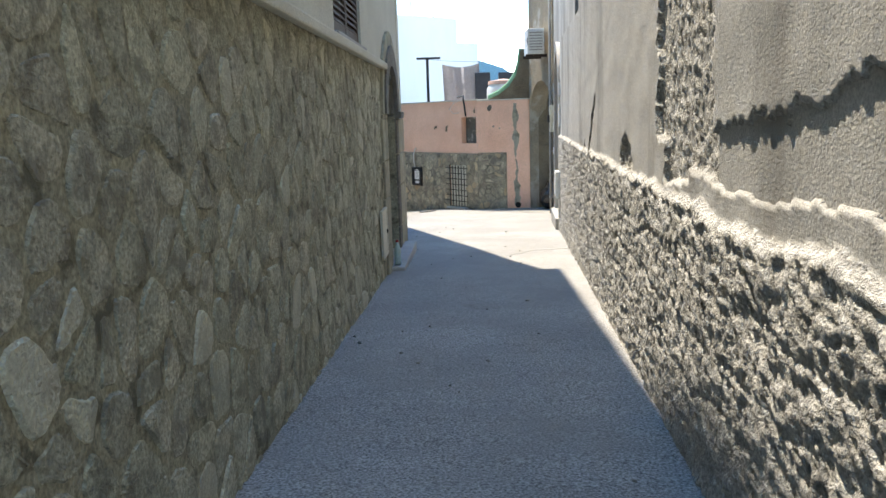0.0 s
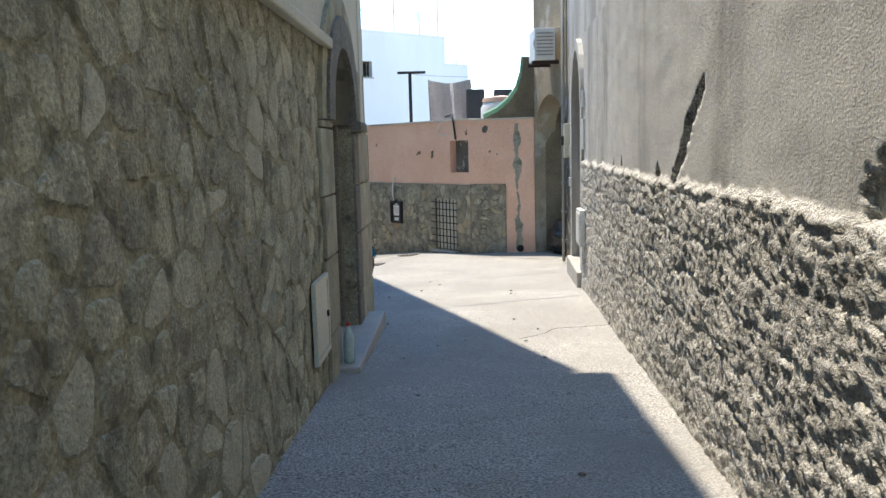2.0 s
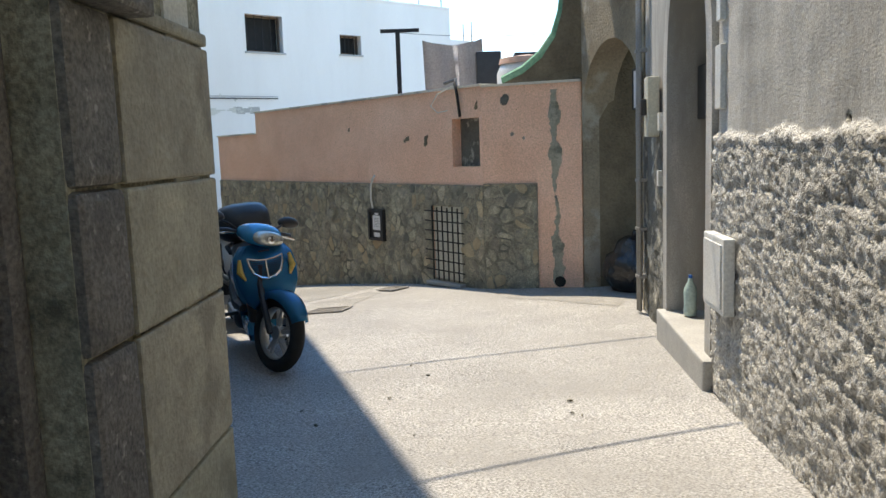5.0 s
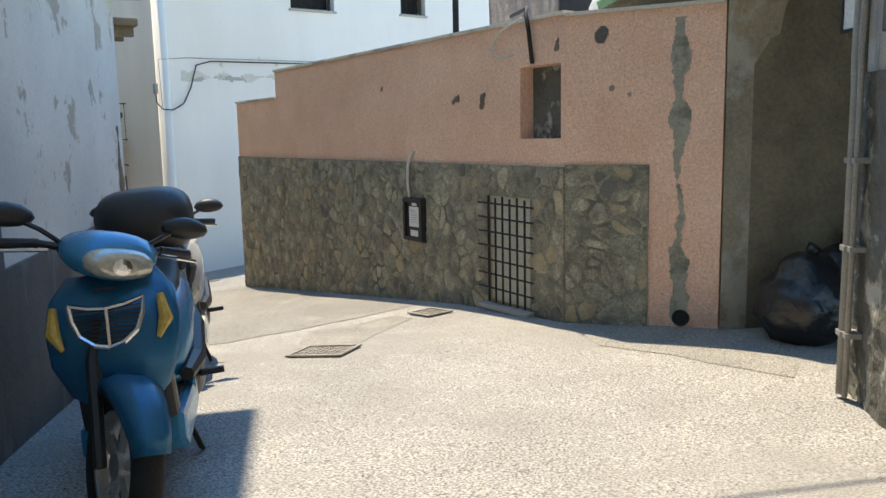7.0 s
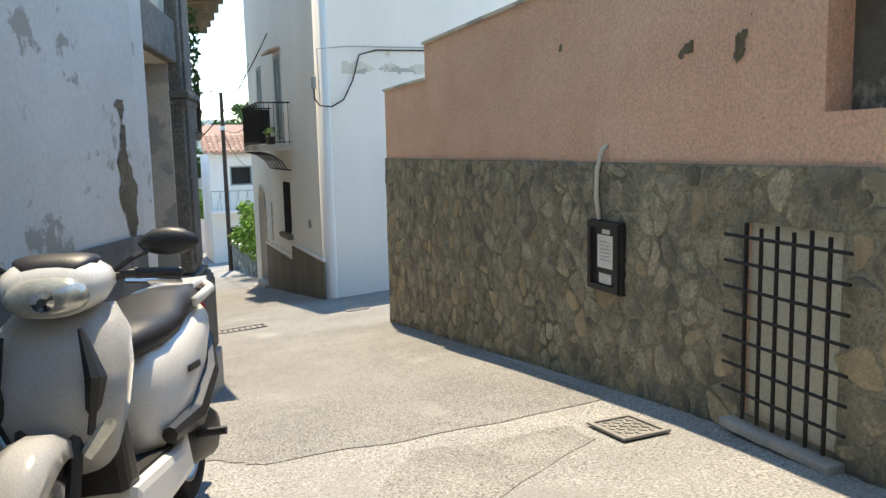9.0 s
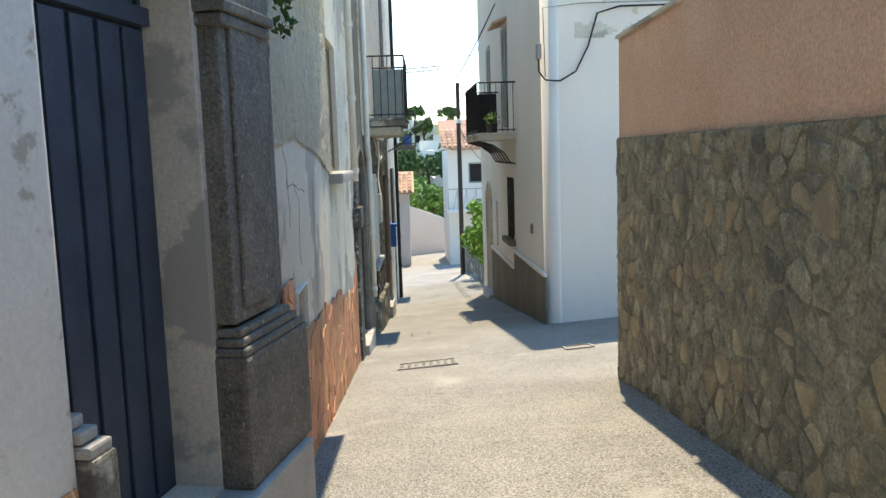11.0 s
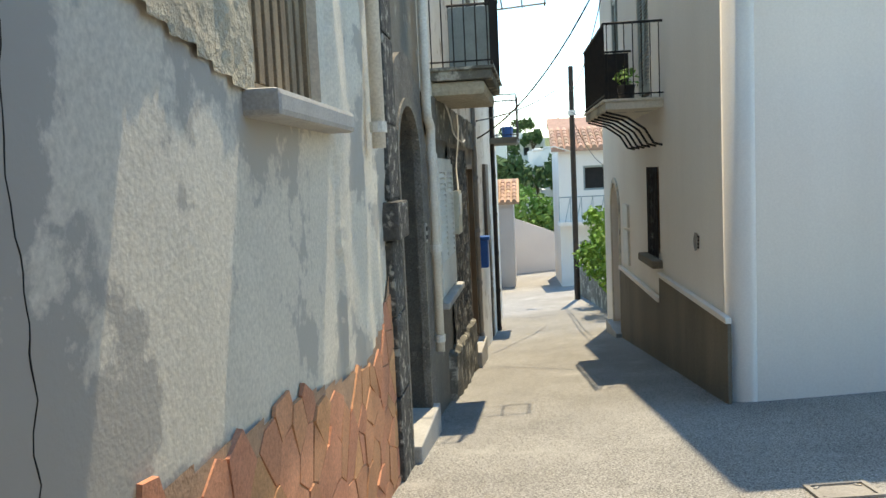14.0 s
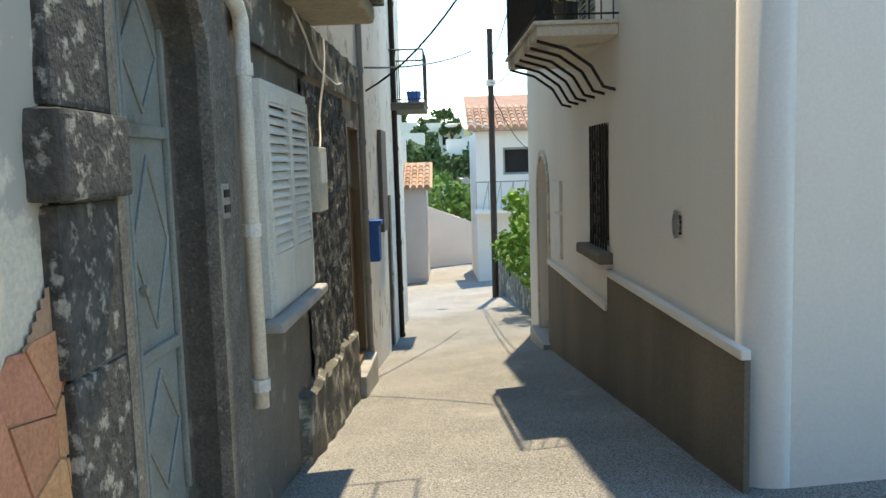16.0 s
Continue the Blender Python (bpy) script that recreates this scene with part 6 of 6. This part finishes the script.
def scooter(name, label, paint, m, top_case, accent, steer=0):
    """Large-wheeled step-through scooter: x points forwards, ground at z 0, wheelbase 1.33."""
    root = thing(name, label, "scooter", m)
    R = 0.28
    front = wheel(root, 0.66, R)
    wheel(root, -0.67, R)
    for y in (-0.075, 0.075):
        part("fork", tube([(0.66, y, R), (0.5, y, 0.62), (0.46, y * 0.7, 0.75)], [0.022, 0.026, 0.03], 8), "black_plastic", root)
    # front mudguard follows the wheel
    bm = bmesh.new()
    ring = []
    for k in range(11):
        a = radians(20 + 125 * k / 10)
        rr = R + 0.035
        w = 0.085 * (0.65 + 0.35 * math.sin(math.pi * k / 10))
        ring.append([bm.verts.new((0.66 + (rr - dr_) * math.cos(a), y, R + (rr - dr_) * math.sin(a))) for y, dr_ in ((-w, 0.07), (-w * 0.9, 0.02), (-w * 0.4, 0), (w * 0.4, 0), (w * 0.9, 0.02), (w, 0.07))])
    for a, b in zip(ring, ring[1:]):
        for k in range(5):
            bm.faces.new((a[k], a[k + 1], b[k + 1], b[k]))
    bmesh.ops.solidify(bm, geom=bm.faces[:], thickness=0.012)
    part("front_mudguard", bm, paint, root, smooth=True)
    # front shield: sections climb along the steering slope
    bm = bmesh.new()
    rings = []
    for z, x, w, d in ((0.42, 0.42, 0.1, 0.05), (0.5, 0.5, 0.17, 0.09), (0.62, 0.51, 0.22, 0.11), (0.74, 0.47, 0.235, 0.11), (0.84, 0.42, 0.22, 0.1), (0.92, 0.36, 0.16, 0.08)):
        row = []
        for k in range(15):
            a = math.pi * (k / 14 - 0.5)
            row.append(bm.verts.new((x + d * (math.cos(a) ** 0.7) - 0.06, w * math.sin(a), z)))
        rings.append(row)
    for a, b in zip(rings, rings[1:]):
        for k in range(14):
            bm.faces.new((a[k], a[k + 1], b[k + 1], b[k]))
    bmesh.ops.solidify(bm, geom=bm.faces[:], thickness=0.025)
    shield = part("front_shield", bm, paint, root, smooth=True)
    part("inner_shield", prism([(0.4, 0.35), (0.43, 0.6), (0.36, 0.9), (0.3, 0.9), (0.34, 0.6), (0.28, 0.34)], -0.17, 0.17, bev=0.03), "black_plastic", root)
    # badge grille
    if accent == "grille":
        gp = [(-0.125, 0.83), (-0.06, 0.812), (0.0, 0.806), (0.06, 0.812), (0.125, 0.83), (0.118, 0.775), (0.095, 0.72), (0.05, 0.685), (0.0, 0.672), (-0.05, 0.685), (-0.095, 0.72), (-0.118, 0.775)]

        def front_x(y, z):
            return 0.435 + 0.115 * max(0, 1 - (abs(y) / 0.24) ** 2) ** 0.35 - 0.25 * max(0, z - 0.66)

        part("grille_rim", tube([(front_x(y, z) + 0.012, y, z) for y, z in gp + gp[:1]], 0.009, 6), "chrome", shield)
        for k in range(9):
            z = 0.69 + k * 0.0145
            w = 0.06 + 0.058 * min(1, (z - 0.68) / 0.09)
            part("grille_slat", tube([(front_x(y, z) + 0.008, y, z) for y in np.linspace(-w, w, 7)], 0.004, 4), "black_plastic", shield)
        part("grille_bar", tube([(front_x(0, z) + 0.014, 0, z) for z in (0.675, 0.74, 0.806)], 0.008, 5), "chrome", shield)
        for sg_ in (-1, 1):
            pts = [(front_x(sg_ * y, z) + 0.01, sg_ * y, z) for y, z in ((0.18, 0.83), (0.19, 0.74), (0.16, 0.68))]
            part("indicator", tube(pts, [0.012, 0.026, 0.008], 8), "amber", shield)
        part("horn_slot", tube([(front_x(0, 0.87) + 0.005, -0.04, 0.873), (front_x(0, 0.87) + 0.005, 0.04, 0.873)], 0.006, 5), "black_plastic", shield)
    else:
        for sg_ in (-1, 1):
            part("trim_panel", tube([(0.5, sg_ * 0.12, 0.86), (0.53, sg_ * 0.16, 0.72), (0.52, sg_ * 0.12, 0.56)], [0.01, 0.035, 0.015], 8), "black_plastic", shield)
            part("indicator", tube([(0.53, sg_ * 0.1, 0.5), (0.5, sg_ * 0.16, 0.58), (0.46, sg_ * 0.2, 0.68)], [0.02, 0.03, 0.01], 8), "lamp", shield)
    # handlebar cowl and lamp
    cowl = part("handlebar_cowl", loft([(0.47, 0, 0.95, 0.06, 0.03), (0.45, 0, 0.965, 0.13, 0.07), (0.38, 0, 0.985, 0.17, 0.085), (0.3, 0, 1.0, 0.17, 0.075), (0.22, 0, 1.01, 0.12, 0.05), (0.17, 0, 1.0, 0.04, 0.02)], 20, 2.3), paint, root, smooth=True)
    part("headlamp", loft([(0.505, 0, 0.945, 0.05, 0.02), (0.5, 0, 0.95, 0.11, 0.045), (0.46, 0, 0.96, 0.125, 0.055), (0.42, 0, 0.97, 0.12, 0.05)], 18, 2.4), "lamp", cowl, smooth=True)
    part("bulb_reflector", loft([(0.512, 0, 0.947, 0.015, 0.012), (0.508, 0, 0.948, 0.035, 0.03)], 14, 2.0), "chrome", cowl)
    if accent != "grille":
        part("dash_cover", loft([(0.43, 0, 1.03, 0.08, 0.02), (0.36, 0, 1.055, 0.13, 0.03), (0.26, 0, 1.06, 0.12, 0.025), (0.2, 0, 1.04, 0.06, 0.015)], 16), "black_plastic", cowl, smooth=True)
    for sg_ in (-1, 1):
        part("handlebar", tube([(0.3, sg_ * 0.14, 1.0), (0.26, sg_ * 0.22, 1.01)], 0.014, 8), "black_plastic", root)
        part("grip", tube([(0.26, sg_ * 0.22, 1.01), (0.21, sg_ * 0.36, 1.0)], [0.018, 0.02], 10), "black_plastic", root)
        part("brake_lever", tube([(0.31, sg_ * 0.2, 0.99), (0.31, sg_ * 0.27, 0.985), (0.26, sg_ * 0.37, 0.975)], 0.008, 6), "chrome", root)
        mirror(root, sg_ * 0.22)
    # floor, tail and seat
    part("footboard", prism([(0.4, 0.26), (0.38, 0.36), (-0.12, 0.36), (-0.2, 0.42), (-0.25, 0.24), (0.3, 0.2)], -0.19, 0.19, bev=0.03), paint, root)
    part("floor_mat", B(-0.12, 0.34, -0.15, 0.15, 0.36, 0.372), "rubber", root)
    tail = part("tail_body", loft([(0.02, 0, 0.5, 0.1, 0.13), (-0.08, 0, 0.53, 0.17, 0.2), (-0.3, 0, 0.58, 0.2, 0.19), (-0.55, 0, 0.66, 0.2, 0.15), (-0.8, 0, 0.74, 0.16, 0.1), (-1.0, 0, 0.8, 0.07, 0.04)], 22, 2.8), paint, root, smooth=True)
    for sg_ in (-1, 1):
        part("side_panel", tube([(-0.02, sg_ * 0.175, 0.42), (-0.3, sg_ * 0.19, 0.43), (-0.6, sg_ * 0.19, 0.55), (-0.85, sg_ * 0.14, 0.68)], [0.03, 0.05, 0.04, 0.015], 8), "black_plastic", tail)
        part("foot_peg", tube([(-0.3, sg_ * 0.2, 0.36), (-0.3, sg_ * 0.31, 0.36)], 0.016, 6), "black_plastic", root)
    part("seat", loft([(0.05, 0, 0.72, 0.06, 0.03), (0.0, 0, 0.745, 0.12, 0.06), (-0.2, 0, 0.765, 0.16, 0.065), (-0.38, 0, 0.785, 0.165, 0.06), (-0.5, 0, 0.83, 0.16, 0.075), (-0.75, 0, 0.855, 0.14, 0.06), (-0.88, 0, 0.86, 0.08, 0.03)], 20, 2.6), "seat", root, smooth=True)
    part("grab_rail", tube([(-0.6, -0.16, 0.84), (-0.85, -0.17, 0.88), (-1.02, -0.1, 0.9), (-1.02, 0.1, 0.9), (-0.85, 0.17, 0.88), (-0.6, 0.16, 0.84)], 0.022, 8), paint if accent != "grille" else "black_plastic", root, smooth=True)
    part("rear_carrier", prism([(-0.8, 0.885), (-1.05, 0.91), (-1.05, 0.93), (-0.8, 0.91)], -0.11, 0.11, bev=0.008), paint if accent != "grille" else "black_plastic", root)
    part("rear_light", loft([(-1.04, 0, 0.78, 0.05, 0.03), (-1.0, 0, 0.79, 0.1, 0.045), (-0.92, 0, 0.79, 0.1, 0.04)], 14), "red", root)
    part("rear_mudguard", tube([(-0.72, 0, 0.68), (-0.95, 0, 0.58), (-1.06, 0, 0.36)], [0.08, 0.07, 0.06], 8), "black_plastic", root)
    part("engine", loft([(-0.1, 0.08, 0.34, 0.05, 0.06), (-0.3, 0.1, 0.33, 0.1, 0.1), (-0.6, 0.12, 0.31, 0.08, 0.11), (-0.78, 0.12, 0.3, 0.04, 0.06)], 14), "black_plastic", root, smooth=True)
    ex = part("exhaust", loft([(-0.25, -0.14, 0.25, 0.03, 0.03), (-0.4, -0.17, 0.28, 0.06, 0.07), (-0.8, -0.18, 0.34, 0.065, 0.08), (-0.98, -0.18, 0.37, 0.05, 0.06)], 14), "black_plastic", root, smooth=True)
    part("heat_shield", loft([(-0.45, -0.21, 0.31, 0.03, 0.05), (-0.75, -0.225, 0.36, 0.03, 0.05)], 10), "alloy", ex)
    part("stand", tube([(-0.25, 0.1, 0.25), (-0.28, 0.16, 0.02), (-0.33, 0.16, 0.0)], 0.013, 6), "iron", root)
    if accent != "grille":
        for sg_ in (-1, 1):
            part("side_badge", B(-0.42, -0.26, sg_ * 0.203 - 0.003, sg_ * 0.203 + 0.003, 0.6, 0.625), "black_plastic", tail)
    if top_case:
        tc = part("top_case", loft([(-0.62, 0, 1.06, 0.16, 0.09), (-0.68, 0, 1.07, 0.22, 0.15), (-0.85, 0, 1.08, 0.24, 0.17), (-1.02, 0, 1.07, 0.21, 0.14), (-1.07, 0, 1.06, 0.14, 0.09)], 24, 3.2), "black_plastic", root, smooth=True)
        part("case_seam", loft([(-0.66, 0, 1.03, 0.225, 0.012), (-0.85, 0, 1.03, 0.246, 0.012), (-1.03, 0, 1.03, 0.21, 0.012)], 24, 3.2), "rubber", tc)
    # the handlebar and the front wheel turn about the steering head
    head = Matrix.Translation((0.42, 0, 0.8))
    turn = head @ Matrix.Rotation(radians(steer), 4, Vector((-0.42, 0, 0.9))) @ head.inverted()
    for ob in root.children:
        if ob == front or ob.name.split(".")[0] in ("fork", "front_mudguard", "handlebar_cowl", "handlebar", "grip", "brake_lever", "mirror"):
            ob.matrix_local = turn
    return root


def scooter_pose(front, rear, lean, size):
    f, r = Vector(front), Vector(rear)
    d = (f - r).normalized()
    zf, zr = ground(*f), ground(*r)
    c = (f * 0.67 + r * 0.66) / 1.33
    x = Vector((d.x, d.y, (zf - zr) / 1.33)).normalized()
    y = Vector((0, 0, 1)).cross(x).normalized()
    z = x.cross(y)
    rot = Matrix((x, y, z)).transposed().to_4x4()
    return Matrix.Translation((c.x, c.y, (zf + zr) / 2 + 0.004)) @ rot @ pose(0, 0, 0, lean, 0, 0) @ Matrix.Diagonal((*size, 1))


scooter("scooter", "blue scooter with black top case parked by the wall", "blue_paint", scooter_pose((-0.94, 15.5), (-1.42, 16.92), 5, (1.12, 1.12, 1.12)), True, "grille", 30)
scooter("scooter", "pearl white scooter with black seat parked by the wall", "white_paint", scooter_pose((-1.83, 17.98), (-2.3, 19.2), 5, (1.04, 1.1, 1.16)), False, "plain", 8)


# ---- things in the road ----
def cover(x, y, w, d, rot, label, name="manhole_cover", grid=8):
    n = Vector((ground(x - 0.1, y) - ground(x + 0.1, y), ground(x, y - 0.1) - ground(x, y + 0.1), 0.2)).normalized()
    q = Vector((0, 0, 1)).rotation_difference(n).to_matrix().to_4x4()
    m = Matrix.Translation((x, y, ground(x, y) + 0.006)) @ q @ pose(0, 0, 0, 0, 0, rot)
    root = thing(name, label, "manhole cover", m)
    part("frame", wall(Fr((0, 0), (w, 0), 1), 0, w, 0, d, 0.014, [(0.03, w - 0.03, 0.03, d - 0.03)]), "iron_lid", root).matrix_local = pose(-w / 2, d / 2, 0.004, 90, 0, 0)
    part("plate", B(-w / 2 + 0.03, w / 2 - 0.03, -d / 2 + 0.03, d / 2 - 0.03, -0.02, 0.006), "iron_lid", root)
    k = 0
    for i in range(grid):
        for j in range(max(2, int(grid * d / w))):
            nj = max(2, int(grid * d / w))
            a, b = -w / 2 + 0.06 + (w - 0.12) * i / (grid - 1), -d / 2 + 0.06 + (d - 0.12) * j / (nj - 1)
            part("stud", box(bmesh.new(), -0.022, 0.022, -0.01, 0.01, 0, 0.008), "iron_lid", root).matrix_local = pose(a, b, 0.004, 0, 0, 45 if (i + j) % 2 else -45)
    return root


cover(-1.08, 19.06, 0.5, 0.42, -12, "square studded cast iron cover in the road")
cover(-7.1, 26.8, 0.75, 0.5, 40, "square studded cast iron cover in the lane")
cover(-0.37, 20.68, 0.42, 0.3, -52, "small iron drain grate beside the wall", "drain_grate")


cover(-5.69, 28.07, 0.36, 0.3, 40, "small pale concrete cover in the shaded road", "concrete_cover", 2)


def patch(name, pts, label):
    bm = bmesh.new()
    poly = []
    for i, p in enumerate(pts):
        q = pts[(i + 1) % len(pts)]
        for k in range(5):
            t = k / 5
            x, y = p[0] + (q[0] - p[0]) * t, p[1] + (q[1] - p[1]) * t
            x, y = x + 0.07 * noise.noise((x * 3, y * 3, 1)), y + 0.07 * noise.noise((x * 3, y * 3, 5))
            poly.append((x, y))
    vs = [bm.verts.new((x, y, 0)) for x, y in poly]
    f = bm.faces.new(vs)
    bmesh.ops.triangulate(bm, faces=[f])
    for _ in range(2):
        bmesh.ops.subdivide_edges(bm, edges=[e for e in bm.edges if e.calc_length() > 0.5], cuts=1)
        bmesh.ops.triangulate(bm, faces=bm.faces[:])
    for v in bm.verts:
        v.co.z = ground(v.co.x, v.co.y) + 0.012 * noise.noise((v.co.x * 0.6, v.co.y * 0.6, 0)) + 0.004
    struct(put(name, bm, "patch"), label, "road patch")


patch("road_patch", [(-1.4, 19.3), (-0.9, 19.25), (-0.75, 19.9), (-0.5, 20.5), (-0.75, 20.75), (-1.5, 20.2)], "darker cement repair in the road")

# darker asphalt of the lane, with a ragged edge where the pale concrete begins
bm = bmesh.new()
left = [Vector(p) for p in ((-3.2, 19.7), (-5.6, 22.9), (-9.3, 27.4), (-13.5, 32.6), (-18.8, 39.4))]
right = [Vector(p) for p in ((-0.6, 21.4), (-3.6, 25.7), (-2.0, 32.0), (-8.5, 37.0), (-14.0, 43.0))]
sheet = []
for i in range(161):
    q = 4 * i / 160
    k = min(int(q), 3)
    a, b = left[k].lerp(left[k + 1], q - k), right[k].lerp(right[k + 1], q - k)
    row = []
    for j in range(41):
        p = a.lerp(b, j / 40)
        w = max(0, 1 - i / 12)
        p = p + Vector((-0.3, -0.9)) * w * (0.5 * math.sin(3.2 * j / 40) + 0.3 * noise.noise((j * 0.15, 1, 0)) + 0.06 * noise.noise((j * 0.9, 5, 0)))
        row.append(bm.verts.new((p.x, p.y, ground(p.x, p.y) + 0.012 * noise.noise((p.x * 0.6, p.y * 0.6, 0)) + 0.005)))
    sheet.append(row)
for ra, rb in zip(sheet, sheet[1:]):
    for j in range(40):
        bm.faces.new((ra[j], ra[j + 1], rb[j + 1], rb[j]))
struct(put("road", bm, "asphalt", smooth=True), "worn grey asphalt of the sloping lane", "road")
patch("road_patch", [(2.3, 17.9), (1.2, 18.9), (0.9, 19.7), (2.1, 19.5), (2.6, 18.6)], "grey worn repair by the passage")
patch("road_patch", [(0.25, 7.2), (0.55, 7.25), (0.5, 7.6), (0.2, 7.5)], "dark stain in the alley road")
hp = thing("window_box", "dark wall planter with dry plants", "planter")
part("trough", fbox(L2, 7.9, 8.2, 0.02, 0.25, 2.15, 2.4, bev=0.015), "wood_weather", hp)
leaves("sprigs", hp, "pale_green", [(*L2(8.05, 0.15, 2.5), 0.18, 70)], 0.05, 41)
hv = thing("ivy", "dry dark ivy hanging on the door frame", "plant")
leaves("foliage", hv, "leaf_dark", [(*L3(2.62, 0.1, 1.9 - k * 0.12), 0.08, 30) for k in range(7)], 0.03, 43)
rd = random.Random(3)
for k in range(40):
    s = rd.uniform(2, 16)
    x, y = rd.uniform(-0.8, 1.2), s
    db = thing("pebble", "small grey stone chip on the road", "stone", Matrix.Translation((x, y, ground(x, y) + 0.008)) @ pose(0, 0, 0, 0, 0, rd.uniform(0, 360)), group="road chips")
    r = rd.uniform(0.008, 0.02)
    part("chip", loft([(-r, 0, 0, r * 0.4, r * 0.3), (0, 0, 0.002, r * 0.8, r * 0.5), (r, 0, 0, r * 0.3, r * 0.3)], 6), "mossy_render", db)
for pts in ([(0.89, 11.04), (1.1, 11.2), (1.3, 11.5), (1.81, 11.6), (2.0, 11.65)],):
    cr = bmesh.new()
    fine = []
    for (xa, ya), (xb, yb) in zip(pts, pts[1:]):
        for k in range(8):
            x, y = xa + (xb - xa) * k / 8, ya + (yb - ya) * k / 8
            x, y = x + 0.03 * noise.noise((x * 5, y * 5, 2)), y + 0.03 * noise.noise((x * 5, y * 5, 8))
            fine.append((x, y, ground(x, y) + 0.012 * noise.noise((x * 0.6, y * 0.6, 0)) - 0.001))
    struct(put("road_crack", tube(fine, 0.004, 5, cr), "dark"), "thin dark crack in the concrete road", "crack")

# ---- pieces of the walls ----
for fr_, nm, rest, mt_, par, pl, near, dep, seed, *more in PIECES:
    stones(fr_, nm, rest, mt_, par, pl, near, dep, seed, *more)
